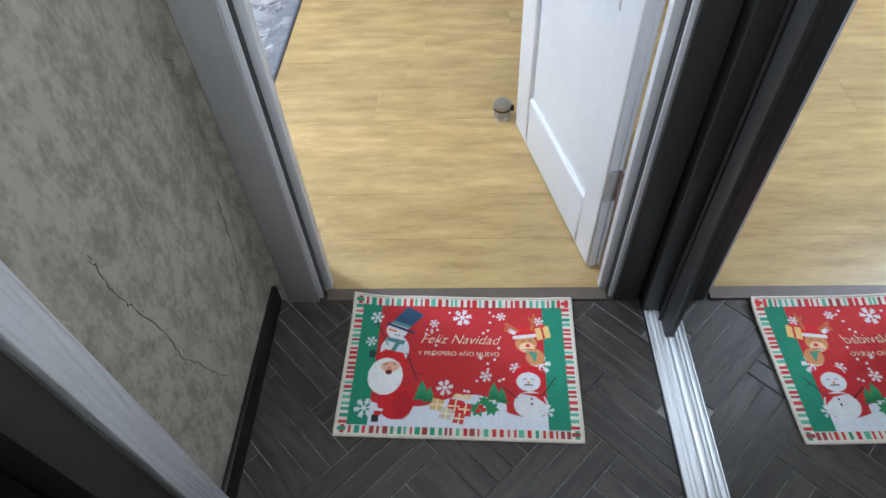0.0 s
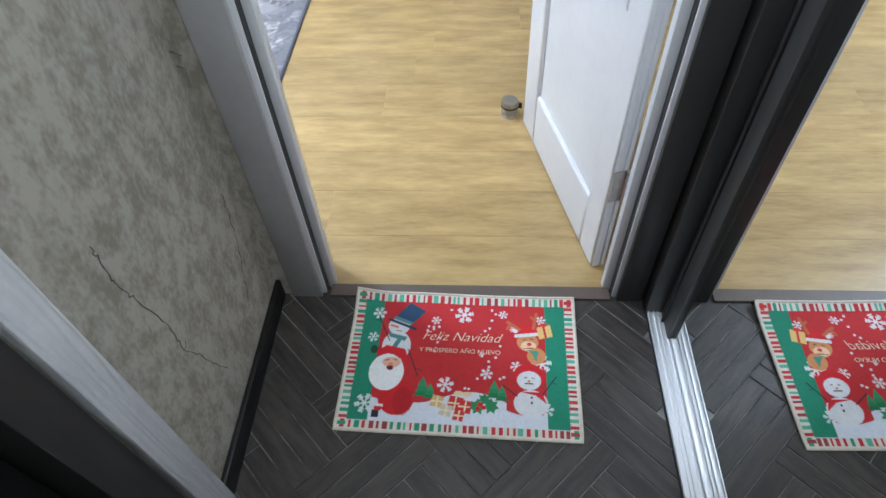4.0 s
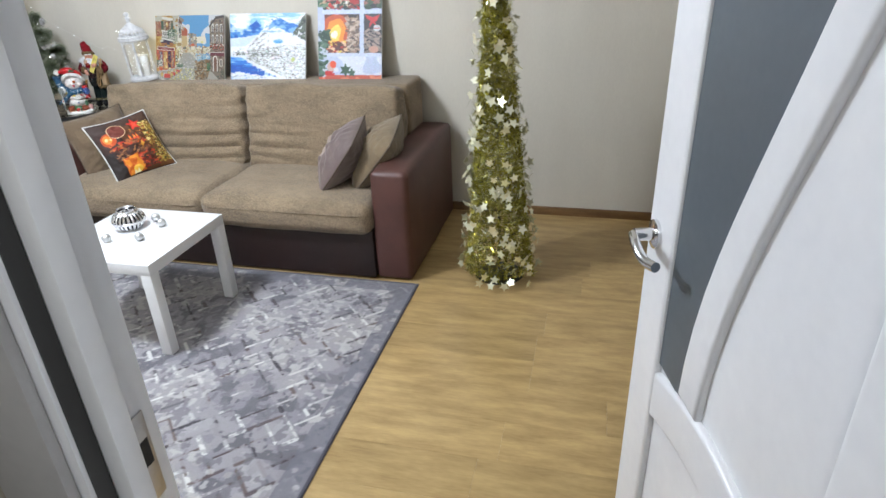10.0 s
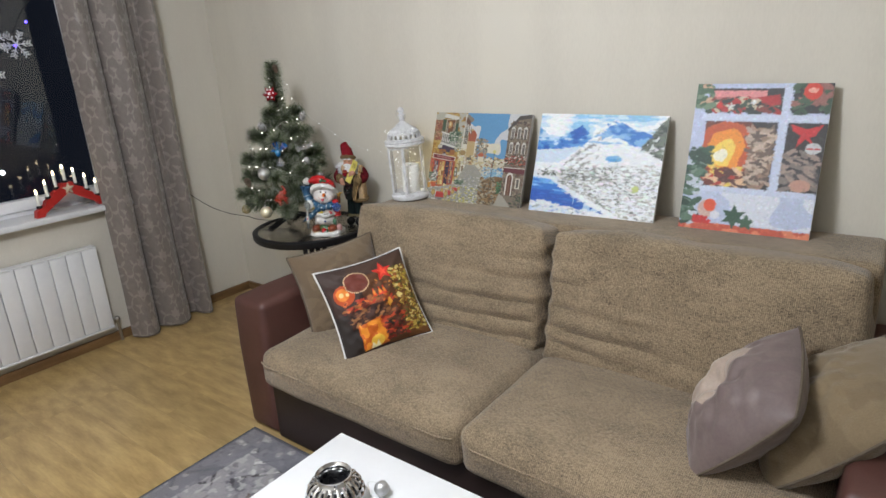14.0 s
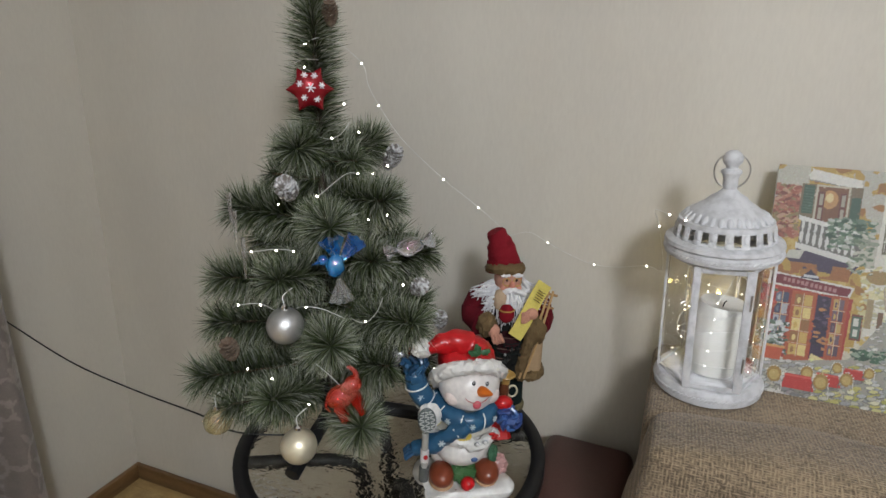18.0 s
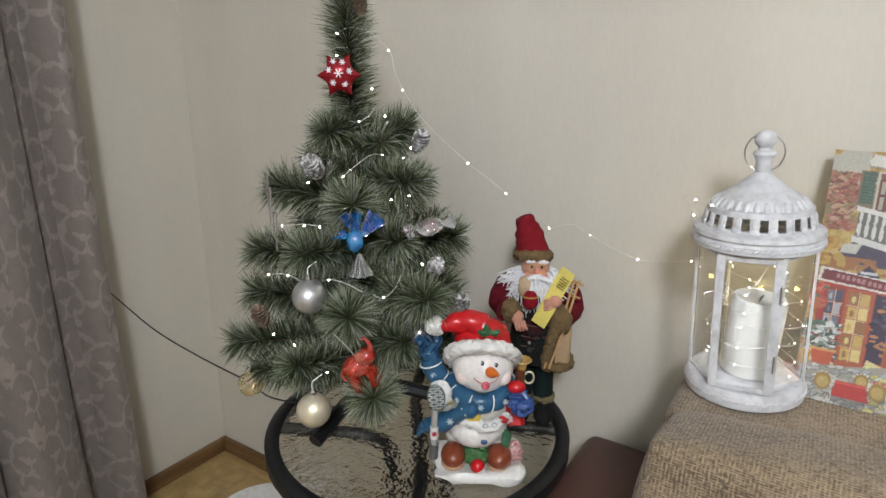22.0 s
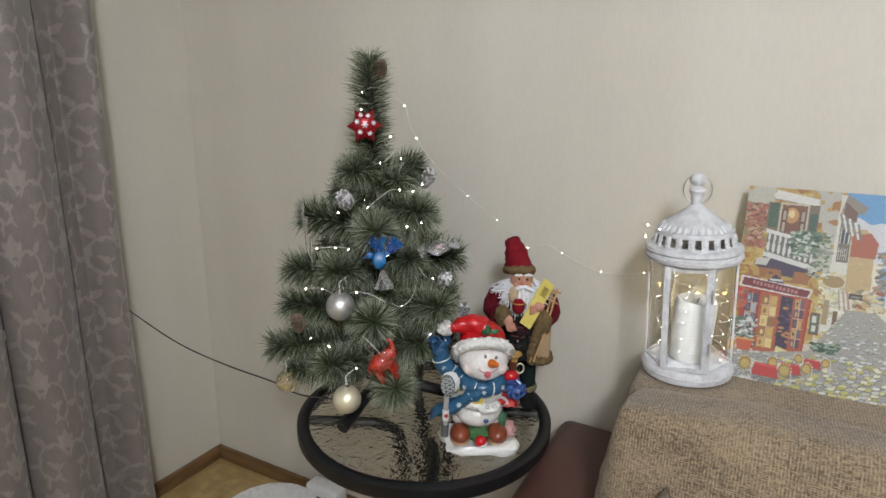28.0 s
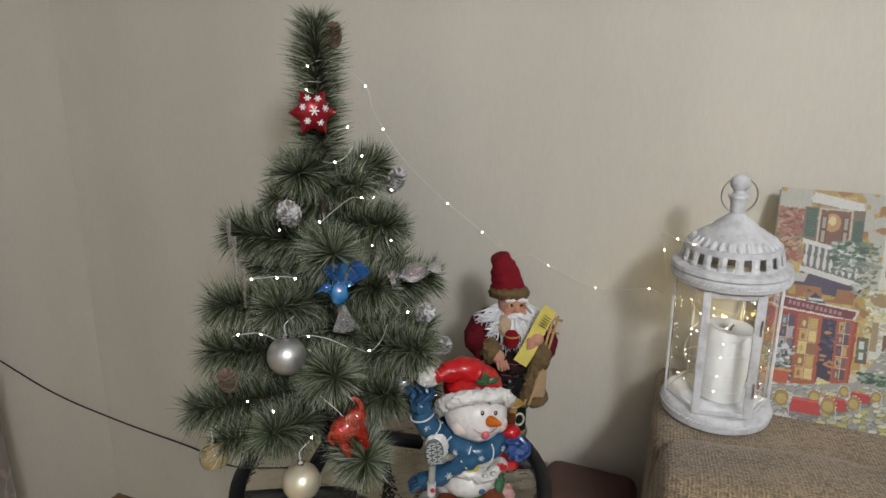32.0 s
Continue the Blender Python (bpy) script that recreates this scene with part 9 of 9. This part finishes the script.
# ---- white display cabinet by the east wall ----
def cabinet():
    t = thing("display_cabinet", "small white carved display cabinet with glass door", "cabinet", pose(0.90, 3.235, 0))
    D, W, H = 0.345, 0.60, 1.085
    # front looks to -x
    part("side_panel", slab(-D, 0.03, W / 2 - 0.020, W / 2, 0.11, H - 0.06, 0.002), M_WHITE, t)
    part("side_panel", slab(-D, 0.03, -W / 2, -W / 2 + 0.020, 0.11, H - 0.06, 0.002), M_WHITE, t)
    part("back_panel", slab(0.016, 0.030, -W / 2 + 0.0205, W / 2 - 0.0205, 0.11, H - 0.06), M_WHITE, t)
    part("floor_board", slab(-D, 0.0155, -W / 2 + 0.0205, W / 2 - 0.0205, 0.11, 0.13), M_WHITE, t)
    for z in (0.44, 0.72):
        part("shelf", slab(-D + 0.03, 0.0155, -W / 2 + 0.0205, W / 2 - 0.0205, z, z + 0.016, 0.001), M_WHITE, t)
    top = part("top", slab(-D - 0.035, 0.035, -W / 2 - 0.030, W / 2 + 0.030, H - 0.022, H, 0.006), M_WHITE, t)
    part("cornice", join(slab(-D - 0.022, 0.03, -W / 2 - 0.018, W / 2 + 0.018, H - 0.044, H - 0.0225, 0.005), slab(-D - 0.008, 0.03, -W / 2 - 0.006, W / 2 + 0.006, H - 0.0595, H - 0.0442, 0.003)), M_WHITE, top)
    door = part("glass_door", join(slab(-D - 0.021, -D - 0.001, W / 2 - 0.068, W / 2 - 0.002, 0.13, H - 0.064, 0.004), slab(-D - 0.021, -D - 0.001, -W / 2 + 0.002, -W / 2 + 0.068, 0.13, H - 0.064, 0.004), slab(-D - 0.021, -D - 0.001, -W / 2 + 0.0682, W / 2 - 0.0682, 0.13, 0.20, 0.004), slab(-D - 0.021, -D - 0.001, -W / 2 + 0.0682, W / 2 - 0.0682, H - 0.130, H - 0.064, 0.004)), M_WHITE, t)
    pane = part("door_pane", slab(-D - 0.013, -D - 0.009, -W / 2 + 0.064, W / 2 - 0.064, 0.196, H - 0.126), M_CLEAR, door, "clear glass pane", False)
    pane.visible_shadow = False
    part("key", tube([(-D - 0.021, -0.235, 0.60), (-D - 0.045, -0.235, 0.60)], 0.003, 6), M_STEEL, door, "small steel key")
    part("key_bow", tube([(-D - 0.052, -0.235 + 0.010 * math.cos(i / 12 * 6.283), 0.60 + 0.010 * math.sin(i / 12 * 6.283)) for i in range(12)], 0.002, 6, True), M_STEEL, door)
    # shaped plinth with bracket feet
    ys = [-W / 2 - 0.012 + (W + 0.024) * i / 24 for i in range(25)]
    low = lambda y: 0.0 if abs(y) > W / 2 - 0.07 else 0.045 + 0.028 * math.cos(y / (W / 2 - 0.07) * math.pi / 2) - 0.012 * math.cos(3 * y / (W / 2 - 0.07) * math.pi / 2)
    bm = prism([(y, low(y)) for y in ys] + [(y, 0.108) for y in ys[::-1]], 0.022)
    part("plinth", moved(bm, Matrix.Translation((-D - 0.005, 0, 0)) @ Matrix.Rotation(math.pi / 2, 4, "Z")), M_WHITE, t, "carved white plinth")
    for s in (-1, 1):
        part("bracket_foot", moved(lumpy(slab(-0.03, 0.02, -0.035, 0.035, 0.0, 0.108, 0.012), 0.004, 0.02, 3), Matrix.Translation((-D - 0.012, s * (W / 2 - 0.022), 0))), M_WHITE, t)
        part("rear_foot", slab(-0.02, 0.03, s * (W / 2 - 0.03) - 0.02, s * (W / 2 - 0.03) + 0.02, 0, 0.108, 0.003), M_WHITE, t)
    # yellow printed bauble on the key
    b = thing("hanging_bauble", "yellow printed bauble hanging from the cabinet key", "bauble", pose(0.503, 3.07, 0.495))
    q = Print(2.0, 1.0, 0.02, (206, 158, 40))
    q.vary(0.25, 0.2, 3)
    q.disc(1.15, 0.5, 0.22, 0.24, (168, 52, 34)); q.disc(1.12, 0.56, 0.10, 0.11, (222, 206, 186)); q.disc(0.35, 0.45, 0.2, 0.2, (176, 84, 36))
    share("ball", q.mesh("ball", printed("bauble_print", 0.3, 0.05, 60), lambda u, v: (0.048 * np.cos(u * math.pi) * np.sin(v * math.pi), 0.048 * np.sin(u * math.pi) * np.sin(v * math.pi), 0.048 * -np.cos(v * math.pi))), b, Matrix())
    part("cap", lathe([(0, 0.046), (0.010, 0.046), (0.010, 0.056), (0.004, 0.060), (0, 0.060)], 14), M_GOLDBALL, b)
    part("ribbon", tube(curve_points([(0, 0, 0.058), (0.004, -0.02, 0.085), (0.0, -0.06, 0.105)], 5), 0.0016, 5), M_LAMPWIRE, b)


cabinet()


# ---- vase and bead string on the coffee table ----
def vase():
    Z = 0.4525
    t = thing("candle_holder", "round ribbed mirror-silver candle holder on the table", "candle holder", pose(-1.975, 2.775, Z))
    n = 22
    prof = [(0.034, 0.0), (0.052, 0.006), (0.064, 0.022), (0.070, 0.040), (0.068, 0.056), (0.058, 0.072), (0.044, 0.082), (0.042, 0.090), (0.045, 0.094)]
    out = []
    for k in range(n):
        a, b = (k - 0.30) / n * 2 * math.pi, (k + 0.30) / n * 2 * math.pi
        bm = bmesh.new()
        rows = []
        for r, z in prof[1:-2]:
            m = (a + b) / 2
            rows.append([bm.verts.new((r * math.cos(a), r * math.sin(a), z)), bm.verts.new(((r + 0.003) * math.cos(m), (r + 0.003) * math.sin(m), z)), bm.verts.new((r * math.cos(b), r * math.sin(b), z))])
        for p, q in zip(rows, rows[1:]):
            bm.faces.new((p[0], p[1], q[1], q[0]))
            bm.faces.new((p[1], p[2], q[2], q[1]))
        out.append(bm)
    part("ribs", join(*out), M_SILVER, t)
    part("band", lathe([(0.0705, 0.034), (0.0735, 0.037), (0.0735, 0.043), (0.0705, 0.046)], 44), M_SILVER, t)
    part("foot", lathe([(0, 0), (0.036, 0), (0.052, 0.006), (0.050, 0.009), (0, 0.009)], 36), M_SILVER, t)
    part("neck", lathe([(0.052, 0.076), (0.044, 0.082), (0.041, 0.090), (0.045, 0.095), (0.042, 0.096), (0.037, 0.090), (0.040, 0.081), (0.048, 0.075)], 36), M_SILVER, t)
    part("liner", lathe([(0.046, 0.012), (0.058, 0.040), (0.050, 0.068), (0.048, 0.068), (0.056, 0.040), (0.044, 0.012)], 36), mat("dark_liner", (0.03, 0.03, 0.035), None, 10, 0.25), t, "dark inner glass")
    spots = ((-1.975, 2.62), (-1.838, 2.66), (-1.905, 2.865), (-1.838, 2.815))
    for x, y in spots:
        o = thing("glitter_ball", "small silver glitter ball on a thin thread", "bauble", pose(x, y, Z), "glitter balls on the table")
        part("ball", ball(0.0195, (0, 0, 0.0195), 20), M_PEARL, o)
        part("band", lathe([(0.0196, 0.0175), (0.0202, 0.0195), (0.0196, 0.0215)], 20), M_SHABBY, o)
        d = Vector((-1.975 - x, 2.775 - y, 0))
        u = d.normalized()
        part("thread", tube(curve_points([(u.x * 0.006, u.y * 0.006, 0.038), tuple(u * 0.03 + Vector((u.y * 0.02, -u.x * 0.02, 0.03))), tuple(u * (d.length - 0.085) + Vector((0, 0, 0.006)))], 6), 0.0008, 4), M_LAMPWIRE, o)


vase()


# ---- window ----
def window():
    xf = RX0 - 0.165
    w = thing("window_1", "white plastic window with dark night behind", "window", kind="structure")
    y0, y1, z0, z1 = WY0, WY1, WZ0, WZ1
    f = 0.055
    part("frame", join(slab(xf, xf + 0.06, y0 + 0.001, y0 + f, z0, z1, 0.004), slab(xf, xf + 0.06, y1 - f, y1 - 0.001, z0, z1, 0.004), slab(xf, xf + 0.06, y0 + f, y1 - f, z0 + 0.0005, z0 + f, 0.004), slab(xf, xf + 0.06, y0 + f, y1 - f, z1 - f, z1 - 0.001, 0.004)), M_WHITE, w)
    ym = y1 - 0.72
    part("mullion", slab(xf + 0.001, xf + 0.061, ym - 0.04, ym + 0.04, z0 + f, z1 - f, 0.004), M_WHITE, w)
    for a, b in ((ym + 0.0405, y1 - f - 0.0005), (y0 + f + 0.0005, ym - 0.0405)):
        s = part("sash", join(slab(xf + 0.01, xf + 0.078, a, a + 0.055, z0 + f, z1 - f, 0.006), slab(xf + 0.01, xf + 0.078, b - 0.055, b, z0 + f, z1 - f, 0.006), slab(xf + 0.01, xf + 0.078, a + 0.0555, b - 0.0555, z0 + f, z0 + f + 0.055, 0.006), slab(xf + 0.01, xf + 0.078, a + 0.0555, b - 0.0555, z1 - f - 0.055, z1 - f, 0.006)), M_WHITE, w)
        g = part("pane", slab(xf + 0.036, xf + 0.042, a + 0.05, b - 0.05, z0 + f + 0.05, z1 - f - 0.05), M_CLEAR, s, "clear window glass", False)
        g.visible_shadow = False
    part("handle", join(slab(xf + 0.078, xf + 0.088, ym + 0.055, ym + 0.085, 1.42, 1.50, 0.003), slab(xf + 0.088, xf + 0.10, ym + 0.060, ym + 0.080, 1.36, 1.48, 0.004)), M_WHITE, w, "white lever handle")
    structure("window_sill", slab(xf + 0.062, RX0 + 0.085, y0 - 0.04, y1 - 0.055 + 0.02, WZ0 - 0.002, WZ0 + 0.030, 0.006), M_WHITE, "white window sill", True)
    # far lights of the town
    rs = random.Random(8)
    town = thing("town_lights", "scattered lights of the town at night", "lights", kind="structure")
    cols = [glow("far_light_warm", (1.0, 0.75, 0.4), 5), glow("far_light_white", (0.9, 0.95, 1.0), 5)]
    for i in range(34):
        part("far_light", ball(rs.uniform(0.06, 0.13), (-34 + rs.uniform(-4, 4), rs.uniform(6, 42), rs.uniform(-7, 1.0)), 8), rs.choice(cols), town)


window()


# ---- radiator ----
def radiator():
    t = thing("radiator", "white panel radiator under the window with ribbed front", "radiator", pose(-4.472, 2.62, 0))
    L, z0, z1 = 0.72, 0.108, 0.592
    n = 9
    part("header_pipe", tube([(0.022, 0.02, z0 + 0.03), (0.022, L - 0.01, z0 + 0.03)], 0.016, 12), M_WHITE, t)
    part("header_pipe", tube([(0.022, 0.02, z1 - 0.03), (0.022, L - 0.01, z1 - 0.03)], 0.016, 12), M_WHITE, t)
    for k in range(n):
        y = L * k / n
        part("section", join(slab(0.040, 0.062, y + 0.0015, y + L / n - 0.0015, z0 + 0.012, z1 - 0.008, 0.004), slab(0.010, 0.0395, y + 0.030, y + 0.050, z0 + 0.02, z1 - 0.02, 0.004)), M_WHITE, t)
    part("top_grille", slab(0.004, 0.060, 0.0, L, z1 - 0.0075, z1 + 0.002, 0.002), M_WHITE, t)
    part("bottom_rail", slab(0.036, 0.066, 0.0, L, z0, z0 + 0.0115, 0.003), M_WHITE, t)
    v = part("valve", tube([(0.022, L - 0.01, z0 + 0.03), (0.022, L + 0.035, z0 + 0.03), ], 0.011, 10), M_STEEL, t, "dark steel valve")
    part("valve_body", ball(0.017, (0.022, L + 0.035, z0 + 0.03), 14), M_STEEL, v)
    part("valve_pipe", tube([(0.022, L + 0.037, z0 + 0.03), (0.022, L + 0.040, 0.0)], 0.008, 10), M_STEEL, v)
    part("bracket", slab(-0.009, 0.012, 0.12, 0.15, 0.3, 0.5), M_WHITE, t)
    part("bracket", slab(-0.009, 0.012, L - 0.15, L - 0.12, 0.3, 0.5), M_WHITE, t)


radiator()


# ---- candle arch on the sill ----
def candle_arch():
    Z = WZ0 + 0.031
    t = thing("candle_arch", "red wooden candle arch with seven electric candles", "candle arch", pose(-4.455, 3.285, Z, 0, 0, 4))
    M_RED = mat("red_paint", (0.46, 0.025, 0.02), (0.38, 0.02, 0.016), 10, 0.35)
    wax = mat("white_candle_tube", (0.78, 0.76, 0.70), None, 10, 0.4)
    flame = glow("candle_bulb", (1.0, 0.78, 0.45), 9)
    for s in (-1, 1):
        bm = prism([(0.0, 0.100), (0.0, 0.150), (0.028, 0.150), (0.034, 0.132), (0.075, 0.112), (0.080, 0.096), (0.120, 0.074), (0.125, 0.058), (0.172, 0.034), (0.180, 0.0), (0.140, 0.0), (0.132, 0.016)], 0.034, (0, -0.017, 0))
        m = Matrix.Rotation(math.pi / 2, 4, "Z") @ Matrix.Diagonal((s, 1, 1, 1))
        bmesh.ops.transform(bm, matrix=m, verts=bm.verts[:])
        bmesh.ops.recalc_face_normals(bm, faces=bm.faces[:])
        part("arch_arm", bm, M_RED, t)
    for y, z in ((0, 0.150), (0.050, 0.124), (-0.050, 0.124), (0.100, 0.085), (-0.100, 0.085), (0.150, 0.046), (-0.150, 0.046)):
        part("socket", lathe([(0, 0), (0.013, 0), (0.015, 0.004), (0.011, 0.012), (0.0, 0.012)], 16, (0, y, z)), M_BLACK, t)
        c = part("candle", lathe([(0.0078, 0.012), (0.0078, 0.070), (0.0055, 0.074), (0, 0.074)], 14, (0, y, z)), wax, t, "white candle tube")
        part("bulb", lathe([(0.004, 0.072), (0.0062, 0.080), (0.0045, 0.090), (0, 0.098)], 10, (0, y, z)), flame, c)
    bm = bmesh.new()
    c0 = bm.verts.new((0.026, 0, 0.118))
    ring = [bm.verts.new((0.019, (0.034 if k % 2 == 0 else 0.015) * math.sin(math.pi * k / 5), 0.118 + (0.034 if k % 2 == 0 else 0.015) * math.cos(math.pi * k / 5))) for k in range(10)]
    for k in range(10):
        bm.faces.new((c0, ring[k], ring[(k + 1) % 10]))
    part("star", bm, mat("pale_wood", (0.55, 0.45, 0.33), None, 20, 0.6), t, "pale wooden star")


candle_arch()


# ---- snowflake garland at the window ----
def garland():
    g = thing("window_garland", "dark twig garland with clear snowflakes and violet lights", "garland", pose(0, 0, 0))
    M_FLAKE = mat("frosted_plastic", (0.6, 0.62, 0.66), None, 40, 0.25, 0.2)
    vio = glow("violet_led", (0.10, 0.06, 1.0), 5)
    pts = curve_points([(-4.43, 2.70, 1.78), (-4.42, 2.98, 1.62), (-4.42, 3.16, 1.655), (-4.42, 3.26, 1.78), (-4.43, 3.36, 1.92), (-4.44, 3.40, 2.20)], 8)
    part("twig", tube(pts, 0.0028, 6), M_BLACK, g)
    for (y, z, s) in ((3.12, 1.66, 0.065), (3.21, 1.64, 0.060), (3.06, 1.52, 0.065), (2.92, 1.58, 0.06), (3.34, 1.93, 0.05)):
        bm = bmesh.new()
        for k in range(6):
            m = Matrix.Rotation(k * math.pi / 3 + y * 9, 4, "X")
            bm = join(bm, moved(box(0.003, 0.005, s, (0, 0, s / 2)), m))
            for q in (0.45, 0.7, 0.9):
                for d in (-0.9, 0.9):
                    bm = join(bm, moved(box(0.003, 0.004, s * 0.3, (0, 0, s * 0.15)), m @ Matrix.Translation((0, 0, s * q)) @ Matrix.Rotation(d, 4, "X")))
        part("snowflake", moved(bm, Matrix.Translation((-4.415, y, z))), M_FLAKE, g, "clear plastic snowflake")
    for y, z in ((3.20, 1.635), (3.27, 1.74), (2.98, 1.61), (3.38, 2.05)):
        part("violet_light", ball(0.0065, (-4.408, y, z), 10), vio, g, "violet light")


garland()

# ---- odds and ends ----
toy = thing("felt_toy", "small red felt toy with a blue bobble on the floor", "toy", pose(-0.715, 1.405, 0.0))
part("cone", lumpy(lathe([(0, 0), (0.045, 0), (0.040, 0.05), (0.024, 0.12), (0.0, 0.17)], 16, (-0.03, 0.06, 0)), 0.003, 0.02), mat("red_felt", (0.55, 0.05, 0.02), None, 60, 0.9, bump=0.3), toy)
part("bobble", ball(0.017, (0, 0, 0.0175), 14), mat("blue_felt", (0.02, 0.02, 0.32), None, 60, 0.9, bump=0.3), toy, "blue bobble")
part("string", tube(curve_points([(0, 0, 0.03), (-0.008, 0.015, 0.028), (-0.02, 0.03, 0.02)], 4), 0.001, 4), M_LAMPWIRE, toy)

wheel = thing("chair_caster", "black plastic chair caster on the floor", "caster", pose(-3.99, 2.52, 0.0, 0, 0, 30))
for s in (-1, 1):
    part("tyre", moved(lathe([(0, -0.010), (0.022, -0.010), (0.027, -0.006), (0.027, 0.006), (0.022, 0.010), (0, 0.010)], 24), Matrix.Translation((0.014 * s, 0, 0.027)) @ Matrix.Rotation(math.pi / 2, 4, "Y")), M_BLACK, wheel)
part("hood", lathe([(0, 0.030), (0.022, 0.030), (0.020, 0.050), (0.009, 0.060), (0.008, 0.085), (0, 0.085)], 16), M_BLACK, wheel)

for z in (0.80, 0.77):
    solo("wall_nail", tube([(HX0 + 0.001, 0.925, z), (HX0 + 0.030, 0.905, z + 0.004)], 0.0018, 6), M_STEEL, "small bent wire nail in the hall wall", "nail", group="nails in the hall wall")


# ---- floor pieces ----
def planks():
    W, L, G = 0.192, 1.28, 0.0004
    bm = box(L - G, W - G, 0.009, (0, 0, -0.0030), 0.0004, 1)
    me = bpy.data.meshes.new("plank")
    bm.to_mesh(me)
    bm.free()
    me.materials.append(M_OAK)
    y, row = 0.982, 0
    rs = random.Random(2)
    while y < RY1:
        x = RX0 - 0.02 - rs.uniform(0.1, 1.1)
        while x < RX1:
            a, b = max(x, RX0 - 0.02), min(x + L, RX1 + 0.02)
            if b - a > 0.05:
                share("plank", me, subfloor, Matrix.Translation(((a + b) / 2, y + W / 2, 0)) @ Matrix.Diagonal(((b - a) / L, 1, 1, 1)))
            x += L
        y += W
        row += 1


def slate_tiles():
    """Herringbone of bricks, each split along its length in three strips."""
    A, B, G = 0.30, 0.15, 0.0028
    N = 3
    w = B / N
    bm = box(A - G, w - G, 0.006, (0, 0, -0.003), 0.0012, 1)
    me = bpy.data.meshes.new("tile")
    bm.to_mesh(me)
    bm.free()
    me.materials.append(M_SLATE)
    turn = Matrix.Translation((0.16, 0.3, 0)) @ Matrix.Rotation(radians(45), 4, "Z")
    for i in range(-9, 10):
        for j in range(-9, 10):
            # herringbone cell of two bricks at right angles
            ox, oy = i * B + j * A, i * B - j * A + j * 0
            for k in range(2):
                for s in range(N):
                    q = (s + 0.5) * w
                    if k == 0:
                        m = Matrix.Translation((i * B + 2 * B * j + A / 2, i * B - 2 * B * j + q, 0))
                    else:
                        m = Matrix.Translation((i * B + 2 * B * j + q + A, i * B - 2 * B * j + B - A / 2, 0)) @ Matrix.Rotation(math.pi / 2, 4, "Z")
                    m = turn @ m
                    c = m.translation
                    if HX0 - 0.12 < c.x < 0.60 and -0.30 < c.y < 1.12:
                        share("tile", me, hall_floor, m)


planks()
slate_tiles()
